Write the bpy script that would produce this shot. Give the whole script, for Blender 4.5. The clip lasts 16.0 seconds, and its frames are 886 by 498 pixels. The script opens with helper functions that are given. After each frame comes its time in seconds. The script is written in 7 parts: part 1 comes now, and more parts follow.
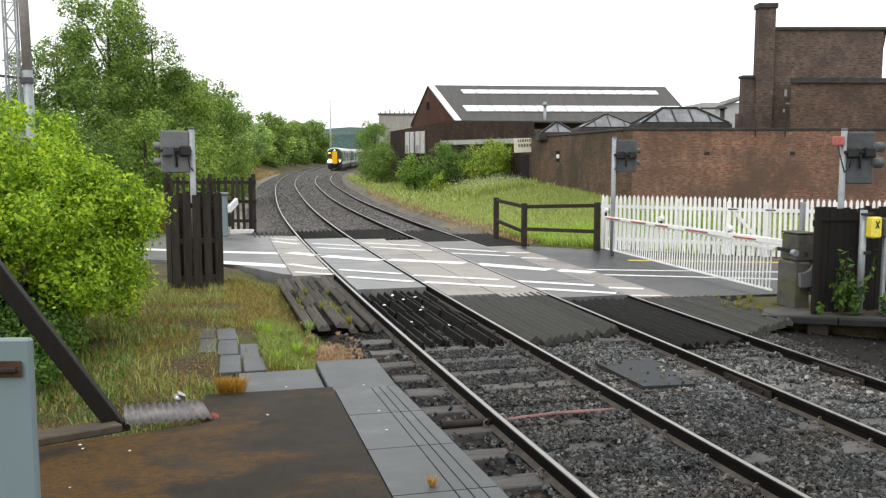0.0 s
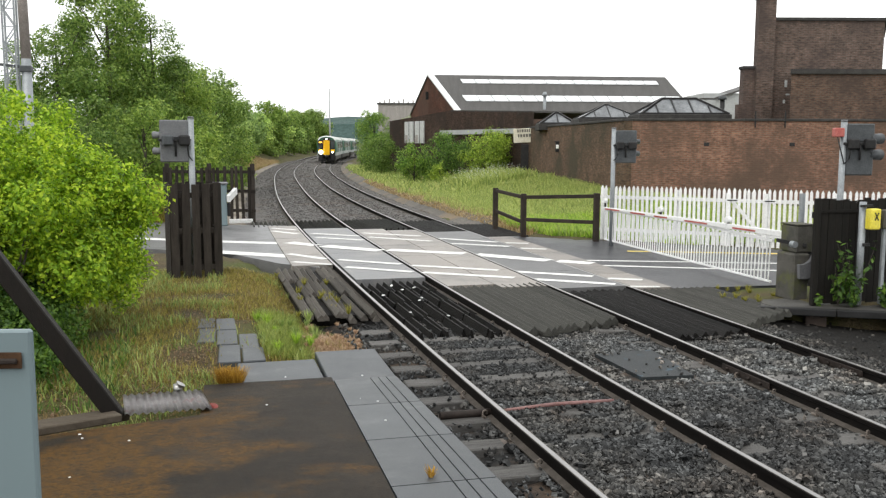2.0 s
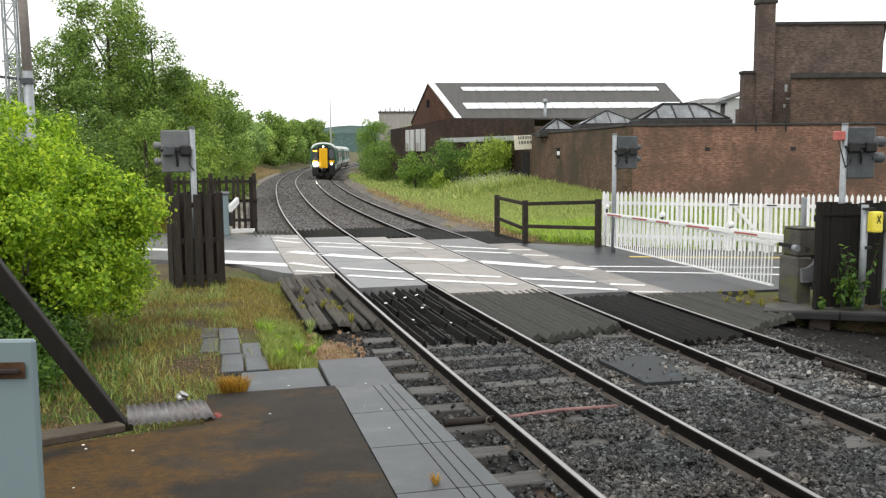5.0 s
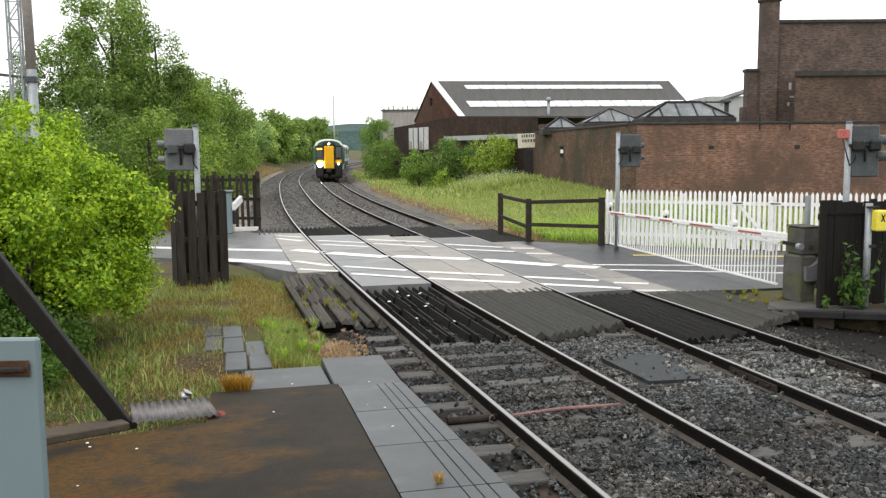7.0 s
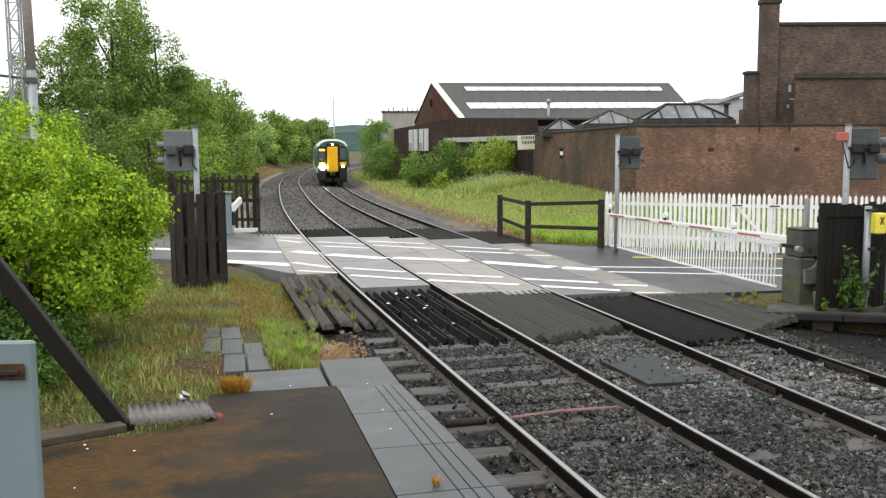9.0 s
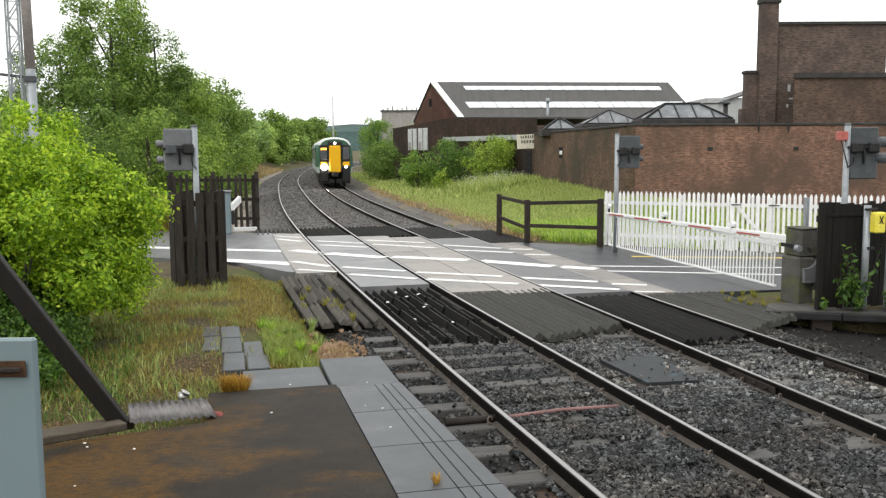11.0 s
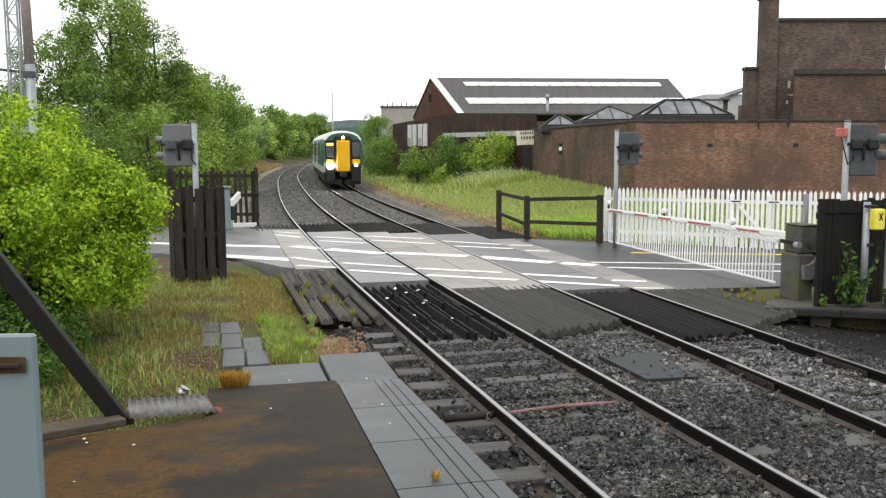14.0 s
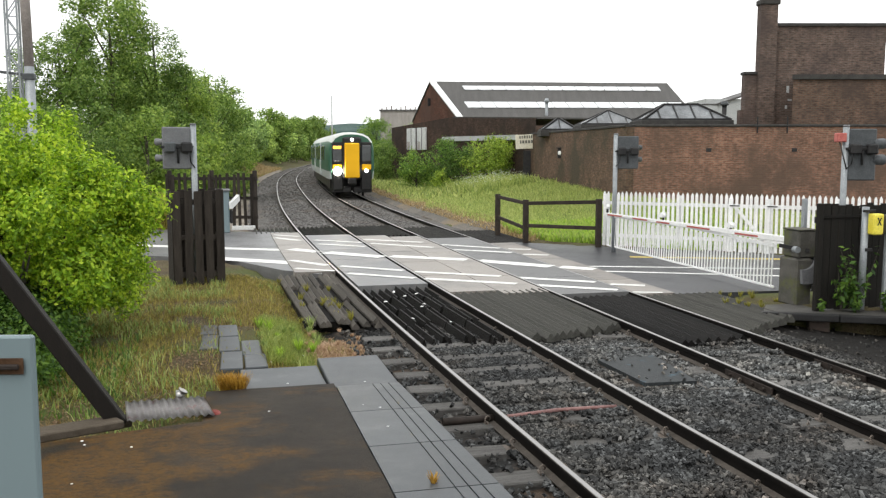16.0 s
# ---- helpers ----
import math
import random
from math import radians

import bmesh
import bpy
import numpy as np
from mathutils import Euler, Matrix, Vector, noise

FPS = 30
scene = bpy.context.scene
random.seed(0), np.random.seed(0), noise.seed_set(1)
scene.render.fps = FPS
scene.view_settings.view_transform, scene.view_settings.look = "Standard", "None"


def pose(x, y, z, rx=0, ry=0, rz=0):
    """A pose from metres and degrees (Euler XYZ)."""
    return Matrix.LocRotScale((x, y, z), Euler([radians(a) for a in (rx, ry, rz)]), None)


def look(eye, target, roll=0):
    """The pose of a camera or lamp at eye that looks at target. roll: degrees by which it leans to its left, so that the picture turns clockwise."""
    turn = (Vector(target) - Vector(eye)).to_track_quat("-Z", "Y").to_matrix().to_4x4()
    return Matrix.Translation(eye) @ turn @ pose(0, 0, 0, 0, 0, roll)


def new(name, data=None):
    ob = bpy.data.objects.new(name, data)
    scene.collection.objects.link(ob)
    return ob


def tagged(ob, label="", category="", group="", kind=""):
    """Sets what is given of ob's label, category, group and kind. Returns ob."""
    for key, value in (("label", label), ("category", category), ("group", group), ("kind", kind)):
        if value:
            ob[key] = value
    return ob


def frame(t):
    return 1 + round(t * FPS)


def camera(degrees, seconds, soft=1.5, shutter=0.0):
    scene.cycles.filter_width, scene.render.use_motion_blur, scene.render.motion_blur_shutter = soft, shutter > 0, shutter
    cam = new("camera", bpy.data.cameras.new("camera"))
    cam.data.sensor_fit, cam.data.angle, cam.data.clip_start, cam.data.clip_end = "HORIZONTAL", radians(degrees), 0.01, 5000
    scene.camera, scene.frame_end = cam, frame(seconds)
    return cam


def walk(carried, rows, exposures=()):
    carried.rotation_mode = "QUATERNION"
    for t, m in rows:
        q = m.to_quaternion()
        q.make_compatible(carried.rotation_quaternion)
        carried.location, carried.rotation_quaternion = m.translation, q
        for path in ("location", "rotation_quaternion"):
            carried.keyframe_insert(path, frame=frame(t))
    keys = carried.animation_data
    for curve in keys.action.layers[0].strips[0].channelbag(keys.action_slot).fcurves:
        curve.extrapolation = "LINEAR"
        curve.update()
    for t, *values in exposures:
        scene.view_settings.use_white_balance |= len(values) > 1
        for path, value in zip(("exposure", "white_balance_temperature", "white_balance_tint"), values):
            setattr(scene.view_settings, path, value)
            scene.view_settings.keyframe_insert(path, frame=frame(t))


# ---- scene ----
cam = camera(53.07, 16.0, soft=1.3)


def aim(x, y, z, heading, down, lean):
    """A camera pose from its place, its heading to the right of the track, its tilt down and its lean."""
    h, d = radians(heading), radians(down)
    way = Vector((math.sin(h) * math.cos(d), math.cos(h) * math.cos(d), -math.sin(d)))
    eye = Vector((x, y, z))
    return look(eye, eye + way * 50, lean)


# seconds, place, heading, tilt, lean of the hand-held camera
PATH = [
    (0.0, 0.0, 0.0, 2.5, 14.011, 6.108, 0.0),
    (0.5, -0.005, 0.001, 2.509, 14.169, 6.267, 0.175),
    (1.0, 0.004, -0.001, 2.507, 14.096, 6.496, 0.16),
    (1.5, -0.005, 0.001, 2.506, 14.185, 6.638, 0.173),
    (2.0, -0.002, 0.0, 2.51, 14.071, 6.759, 0.173),
    (2.5, 0.001, 0.001, 2.512, 14.029, 6.809, 0.091),
    (3.0, -0.005, 0.001, 2.503, 14.031, 6.771, 0.185),
    (3.5, 0.001, 0.001, 2.502, 14.007, 6.708, -0.008),
    (4.0, -0.004, -0.001, 2.502, 13.992, 6.433, -0.304),
    (6.5, 0.001, 0.001, 2.503, 13.884, 6.213, -0.499),
    (7.0, -0.003, 0.0, 2.504, 13.722, 6.37, -0.423),
    (7.5, 0.001, 0.0, 2.506, 13.709, 6.324, -0.269),
    (8.0, -0.001, 0.0, 2.512, 13.784, 6.265, -0.069),
    (8.5, -0.001, 0.0, 2.507, 13.783, 6.267, -0.071),
    (9.0, 0.011, 0.001, 2.512, 13.734, 6.279, -0.31),
    (11.5, 0.001, 0.0, 2.505, 13.844, 6.364, -0.208),
    (12.0, 0.003, 0.0, 2.513, 13.843, 6.492, -0.09),
    (12.5, -0.001, 0.0, 2.507, 13.84, 6.488, -0.069),
    (13.0, -0.003, 0.0, 2.507, 13.851, 6.541, -0.064),
    (13.5, -0.004, -0.001, 2.51, 13.891, 6.536, -0.119),
    (14.0, 0.002, 0.001, 2.508, 13.829, 6.583, -0.171),
    (14.5, -0.002, 0.001, 2.505, 13.842, 6.636, -0.207),
    (15.0, -0.006, 0.0, 2.51, 13.864, 6.644, 0.031),
    (15.5, -0.002, -0.001, 2.509, 13.885, 6.524, 0.043),
    (16.0, 0.001, 0.0, 2.504, 13.912, 6.343, 0.017)]
walk(cam, [(t, aim(*p)) for t, *p in PATH])

# ---- light: bright overcast ----
world = bpy.data.worlds.new("overcast_sky")
scene.world = world
world.use_nodes = True
wn, wl = world.node_tree.nodes, world.node_tree.links
wn.clear()
sky = wn.new("ShaderNodeTexSky")
sky.sky_type, sky.sun_disc = "NISHITA", False
sky.sun_elevation, sky.sun_rotation = radians(52), radians(-120)
sky.dust_density, sky.air_density = 4.0, 1.0
dim = wn.new("ShaderNodeVectorMath")
dim.operation = "SCALE"
dim.inputs["Scale"].default_value = 0.10
cloud_noise = wn.new("ShaderNodeTexNoise")
cloud_noise.inputs["Scale"].default_value = 2.2
cloud_noise.inputs["Detail"].default_value = 4
cloud = wn.new("ShaderNodeValToRGB")
cloud.color_ramp.elements[0].position, cloud.color_ramp.elements[1].position = 0.3, 0.7
cloud.color_ramp.elements[0].color = (0.95, 0.968, 0.965, 1)
cloud.color_ramp.elements[1].color = (1.0, 1.0, 0.985, 1)
cover = wn.new("ShaderNodeMixRGB")
cover.inputs[0].default_value = 0.93
back = wn.new("ShaderNodeBackground")
back.inputs["Strength"].default_value = 1.08
wout = wn.new("ShaderNodeOutputWorld")
wl.new(sky.outputs[0], dim.inputs[0])
wl.new(cloud_noise.outputs[0], cloud.inputs[0])
wl.new(dim.outputs[0], cover.inputs[1])
wl.new(cloud.outputs[0], cover.inputs[2])
wl.new(cover.outputs[0], back.inputs[0])
wl.new(back.outputs[0], wout.inputs[0])

sun_data = bpy.data.lights.new("sun", "SUN")
sun_data.energy, sun_data.angle, sun_data.color = 0.7, radians(25), (1.0, 0.96, 0.9)
sun = new("sun", sun_data)
sun.matrix_world = look((-30, -20, 60), (0, 10, 0))
scene.view_settings.exposure = 0.65

# ---- materials ----
def nodes_of(name, rough=0.8, metal=0.0, spec=0.5):
    m = bpy.data.materials.new(name)
    m.use_nodes = True
    n, l = m.node_tree.nodes, m.node_tree.links
    b = n["Principled BSDF"]
    b.inputs["Roughness"].default_value = rough
    b.inputs["Metallic"].default_value = metal
    b.inputs["Specular IOR Level"].default_value = spec
    return m, n, l, b


def coords(n, own):
    """Texture space: the thing's own space, or the world's for what stands still."""
    if own:
        return n.new("ShaderNodeTexCoord").outputs["Object"]
    return n.new("ShaderNodeNewGeometry").outputs["Position"]


def ramp_of(n, l, value, stops):
    r = n.new("ShaderNodeValToRGB")
    els = r.color_ramp.elements
    while len(els) < len(stops):
        els.new(0.5)
    for e, (p, c) in zip(els, stops):
        e.position, e.color = p, (*c, 1)
    l.new(value, r.inputs[0])
    return r.outputs[0]


def noise_of(n, l, vec, scale, detail=5, rough=0.6, stretch=None):
    if stretch:
        mp = n.new("ShaderNodeMapping")
        mp.inputs["Scale"].default_value = stretch
        l.new(vec, mp.inputs["Vector"])
        vec = mp.outputs[0]
    t = n.new("ShaderNodeTexNoise")
    t.inputs["Scale"].default_value = scale
    t.inputs["Detail"].default_value = detail
    t.inputs["Roughness"].default_value = rough
    l.new(vec, t.inputs["Vector"])
    return t.outputs[0]


def blend(n, l, kind, fac, a, b):
    x = n.new("ShaderNodeMixRGB")
    x.blend_type = kind
    for sock, v in zip(x.inputs, (fac, a, b)):
        if isinstance(v, (int, float)):
            sock.default_value = v
        elif isinstance(v, tuple):
            sock.default_value = (*v, 1)
        else:
            l.new(v, sock)
    return x.outputs[0]


def surface(name, c1, c2, scale=6.0, rough=0.8, bump=0.2, fine=40.0, metal=0.0, stain=None, stain_scale=0.7,
            stain_at=(0.5, 0.68), stretch=None, own=False, vary=0.0, spec=0.22, rough_var=0.15, depth=0.01):
    """Two-scale mottling, a stain colour in patches, grain relief, and roughness that varies."""
    m, n, l, b = nodes_of(name, rough, metal, spec)
    v = coords(n, own)
    big = noise_of(n, l, v, scale, 6, 0.65, stretch)
    small = noise_of(n, l, v, fine, 4, 0.7, stretch)
    col = ramp_of(n, l, big, [(0.3, c1), (0.7, c2)])
    grain = ramp_of(n, l, small, [(0.3, (0.62, 0.62, 0.62)), (0.7, (1.25, 1.25, 1.25))])
    col = blend(n, l, "MULTIPLY", 0.8, col, grain)
    if stain:
        patch = ramp_of(n, l, noise_of(n, l, v, stain_scale, 6, 0.7), [(stain_at[0], (0, 0, 0)), (stain_at[1], (1, 1, 1))])
        col = blend(n, l, "MIX", patch, col, stain)
    if vary:
        rnd = n.new("ShaderNodeObjectInfo").outputs["Random"]
        tone = ramp_of(n, l, rnd, [(0, (1 - vary,) * 3), (1, (1 + vary,) * 3)])
        col = blend(n, l, "MULTIPLY", 1.0, col, tone)
    l.new(col, b.inputs["Base Color"])
    rr = n.new("ShaderNodeMapRange")
    rr.inputs["To Min"].default_value, rr.inputs["To Max"].default_value = max(0.02, rough - rough_var), min(1, rough + rough_var)
    l.new(big, rr.inputs[0])
    l.new(rr.outputs[0], b.inputs["Roughness"])
    if bump:
        bp = n.new("ShaderNodeBump")
        bp.inputs["Strength"].default_value, bp.inputs["Distance"].default_value = bump, depth
        l.new(small, bp.inputs["Height"])
        l.new(bp.outputs[0], b.inputs["Normal"])
    return m


def foliage(name, dark, mid, light, each=0.0):
    """Leaves: tone varies leaf by leaf, in sprays, in clumps and from plant to plant, with some light passing through."""
    m, n, l, b = nodes_of(name, 0.5, 0, 0.3)
    geo = n.new("ShaderNodeNewGeometry")
    clump = noise_of(n, l, geo.outputs["Position"], 0.9, 3)
    spray = noise_of(n, l, geo.outputs["Position"], 4.5, 3)
    a = blend(n, l, "MIX", 0.5, geo.outputs["Random Per Island"], blend(n, l, "MIX", 0.5, clump, spray))
    col = ramp_of(n, l, a, [(0.24, dark), (0.5, mid), (0.76, light)])
    if each:
        rnd = n.new("ShaderNodeObjectInfo").outputs["Random"]
        col = blend(n, l, "MULTIPLY", 1.0, col, ramp_of(n, l, rnd, [(0.0, (1 - each, 1 - each * 0.85, 1 - each * 0.8)), (0.5, (1, 1, 1)), (1.0, (1 + each, 1 + each * 0.75, 1 + each * 0.3))]))
    l.new(col, b.inputs["Base Color"])
    tr = n.new("ShaderNodeBsdfTranslucent")
    l.new(col, tr.inputs["Color"])
    mx = n.new("ShaderNodeMixShader")
    mx.inputs[0].default_value = 0.45
    l.new(b.outputs[0], mx.inputs[1])
    l.new(tr.outputs[0], mx.inputs[2])
    l.new(mx.outputs[0], n["Material Output"].inputs["Surface"])
    return m


def brick(name, c1, c2, mortar, soot, size=1.0):
    """Brickwork of real size in the thing's own x-z plane (and y-z on its ends), with sooty and pale patches."""
    m, n, l, b = nodes_of(name, 0.9, 0, 0.2)
    tc = n.new("ShaderNodeTexCoord")
    sep = n.new("ShaderNodeSeparateXYZ")
    l.new(tc.outputs["Object"], sep.inputs[0])
    add = n.new("ShaderNodeMath")
    l.new(sep.outputs[0], add.inputs[0])
    l.new(sep.outputs[1], add.inputs[1])
    com = n.new("ShaderNodeCombineXYZ")
    l.new(add.outputs[0], com.inputs[0])
    l.new(sep.outputs[2], com.inputs[1])
    bt = n.new("ShaderNodeTexBrick")
    bt.inputs["Scale"].default_value = 1.0
    bt.inputs["Brick Width"].default_value, bt.inputs["Row Height"].default_value = 0.225 * size, 0.075 * size
    bt.inputs["Mortar Size"].default_value = 0.009 * size
    bt.inputs["Color1"].default_value, bt.inputs["Color2"].default_value = (*c1, 1), (*c2, 1)
    bt.inputs["Mortar"].default_value = (*mortar, 1)
    l.new(com.outputs[0], bt.inputs["Vector"])
    v = tc.outputs["Object"]
    col = bt.outputs[0]
    mott = ramp_of(n, l, noise_of(n, l, v, 1.3, 6, 0.7), [(0.3, (0.55, 0.55, 0.55)), (0.7, (1.3, 1.25, 1.2))])
    col = blend(n, l, "MULTIPLY", 0.75, col, mott)
    band = ramp_of(n, l, noise_of(n, l, v, 2.0, 5, 0.65, (1.6, 1.6, 0.22)), [(0.32, (0.72, 0.72, 0.72)), (0.68, (1.18, 1.16, 1.15))])
    col = blend(n, l, "MULTIPLY", 0.4, col, band)
    course = ramp_of(n, l, noise_of(n, l, v, 5.0, 3, 0.6, (1, 1, 3.2)), [(0.32, (0.55, 0.53, 0.52)), (0.5, (1, 1, 1)), (0.7, (1.45, 1.35, 1.28))])
    col = blend(n, l, "MULTIPLY", 1.0, col, course)
    patch = ramp_of(n, l, noise_of(n, l, v, 0.35, 6, 0.7), [(0.45, (0, 0, 0)), (0.60, (0.85, 0.85, 0.85))])
    col = blend(n, l, "MIX", patch, col, soot)
    pale = ramp_of(n, l, noise_of(n, l, v, 0.8, 8, 0.75, (1, 1, 1.6)), [(0.66, (0, 0, 0)), (0.76, (0.5, 0.5, 0.5))])
    col = blend(n, l, "MIX", pale, col, (0.34, 0.30, 0.26))
    l.new(col, b.inputs["Base Color"])
    bp = n.new("ShaderNodeBump")
    bp.inputs["Strength"].default_value, bp.inputs["Distance"].default_value = 0.5, 0.01
    l.new(bt.outputs["Fac"], bp.inputs["Height"])
    bp.invert = True
    l.new(bp.outputs[0], b.inputs["Normal"])
    return m


M = {}
M["ballast"] = surface("ballast", (0.015, 0.015, 0.016), (0.034, 0.034, 0.033), 3.0, 0.85, 1.0, 16, stain=(0.12, 0.085, 0.06), stain_scale=0.5, depth=0.04)


def stone_mix(name):
    """Broken ballast: each stone its own grey, browner and paler in patches."""
    m, n, l, sh = nodes_of(name, 0.7, 0, 0.3)
    geo = n.new("ShaderNodeNewGeometry")
    tone = ramp_of(n, l, geo.outputs["Random Per Island"], [(0.0, (0.010, 0.010, 0.010)), (0.45, (0.036, 0.036, 0.036)), (0.8, (0.088, 0.087, 0.085)), (0.975, (0.14, 0.138, 0.135)), (1.0, (0.21, 0.205, 0.20))])
    rusty = ramp_of(n, l, noise_of(n, l, geo.outputs["Position"], 0.8, 5, 0.7), [(0.44, (0.93, 0.98, 1.03)), (0.56, (1.0, 0.98, 0.95)), (0.70, (1.16, 0.95, 0.82))])
    pale = ramp_of(n, l, noise_of(n, l, geo.outputs["Position"], 0.5, 4, 0.6), [(0.35, (0.55, 0.55, 0.55)), (0.65, (1.45, 1.45, 1.42))])
    # the stone between the lines was laid later and is paler, the far shoulder is oily
    sep = n.new("ShaderNodeSeparateXYZ")
    l.new(geo.outputs["Position"], sep.inputs[0])
    newer = n.new("ShaderNodeMapRange")
    newer.inputs["From Min"].default_value, newer.inputs["From Max"].default_value = 0.0, 10.0
    l.new(sep.outputs[0], newer.inputs[0])
    laid = ramp_of(n, l, newer.outputs[0], [(0.34, (0.82, 0.82, 0.82)), (0.52, (1.35, 1.35, 1.34)), (0.73, (1.25, 1.25, 1.23)), (0.79, (0.6, 0.57, 0.54))])
    col = blend(n, l, "MULTIPLY", 1.0, tone, rusty)
    col = blend(n, l, "MULTIPLY", 1.0, col, pale)
    col = blend(n, l, "MULTIPLY", 1.0, col, laid)
    l.new(col, sh.inputs["Base Color"])
    return m


M["stone"] = stone_mix("ballast_stone")
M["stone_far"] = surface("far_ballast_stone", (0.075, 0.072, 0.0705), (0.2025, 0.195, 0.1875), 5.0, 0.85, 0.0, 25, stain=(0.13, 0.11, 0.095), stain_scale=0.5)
M["rail_top"] = surface("worn_rail_steel", (0.27, 0.265, 0.262), (0.38, 0.372, 0.366), 4, 0.33, 0.05, 60, metal=1.0, stretch=(6, 0.4, 6))
# web and head sides are coloured near-black for the shade they lie in
M["rail_side"] = surface("shade_black_rail_web", (0.0035, 0.003, 0.0028), (0.010, 0.008, 0.007), 5, 0.7, 0.4, 50, depth=0.004, spec=0.12)
M["rail_foot"] = surface("dusty_rail_foot", (0.045, 0.039, 0.033), (0.095, 0.083, 0.072), 9, 0.85, 0.5, 60, depth=0.004)
M["clip"] = surface("rusty_spring_clip", (0.085, 0.070, 0.058), (0.17, 0.145, 0.125), 12, 0.6, 0.4, 70, depth=0.003)
M["rail_joint"] = surface("rail_head_corner", (0.12, 0.11, 0.10), (0.20, 0.185, 0.17), 8, 0.5, 0.2, 60)
M["chair"] = surface("rusty_chair_iron", (0.016, 0.013, 0.011), (0.0415, 0.0315, 0.027), 12, 0.7, 0.5, 70, depth=0.004)
M["sleeper"] = surface("weathered_sleeper", (0.061, 0.057, 0.055), (0.141, 0.138, 0.131), 5, 0.75, 0.7, 30, vary=0.25, stretch=(0.6, 5, 5), depth=0.008)
M["guard_dark"] = surface("wet_black_timber", (0.003, 0.0025, 0.0025), (0.013, 0.012, 0.011), 5, 0.55, 0.9, 30, stretch=(6, 0.8, 6), vary=0.5, depth=0.008, spec=0.10)
M["guard_grey"] = surface("weathered_grey_timber", (0.036, 0.0355, 0.031), (0.068, 0.067, 0.059), 4, 0.65, 0.7, 35, stretch=(6, 0.5, 6), vary=0.18, depth=0.006)
M["guard_pale"] = surface("bleached_broken_timber", (0.063, 0.0562, 0.0482), (0.1239, 0.1134, 0.1008), 5, 0.75, 0.8, 40, stretch=(6, 0.6, 6), vary=0.35, depth=0.008)
M["asphalt"] = surface("wet_asphalt", (0.027, 0.028, 0.033), (0.050, 0.052, 0.058), 1.2, 0.42, 0.5, 120, depth=0.004, spec=0.35)
# the sky's reflection off this wet road is painted in as a paler base
M["asphalt_sky_sheen"] = surface("wet_asphalt_sky_sheen", (0.105, 0.105, 0.108), (0.165, 0.165, 0.168), 1.0, 0.42, 0.5, 110, depth=0.004, spec=0.5, stain=(0.07, 0.07, 0.072), stain_scale=0.9)
M["deck"] = surface("crossing_deck", (0.1928, 0.1749, 0.157), (0.276, 0.2509, 0.2239), 1.6, 0.45, 0.4, 90, vary=0.14, depth=0.004, stain=(0.13, 0.125, 0.12), stain_scale=0.8, spec=0.35)
M["deck_grey"] = surface("crossing_deck_grey", (0.118, 0.120, 0.124), (0.185, 0.187, 0.190), 1.6, 0.42, 0.4, 90, vary=0.12, depth=0.004, stain=(0.22, 0.21, 0.20), stain_scale=0.7, spec=0.35)
M["deck_dark"] = surface("crossing_deck_infill", (0.076, 0.076, 0.078), (0.120, 0.120, 0.120), 1.6, 0.42, 0.4, 90, vary=0.1, depth=0.004, spec=0.35)
M["white_line"] = surface("worn_white_road_paint", (0.60, 0.60, 0.58), (0.80, 0.80, 0.78), 8, 0.55, 0.2, 80, stain=(0.36, 0.35, 0.33), stain_scale=3.0, stain_at=(0.6, 0.75))
M["yellow_line"] = surface("yellow_road_paint", (0.682, 0.506, 0.088), (0.825, 0.660, 0.220), 8, 0.6, 0.2, 80)


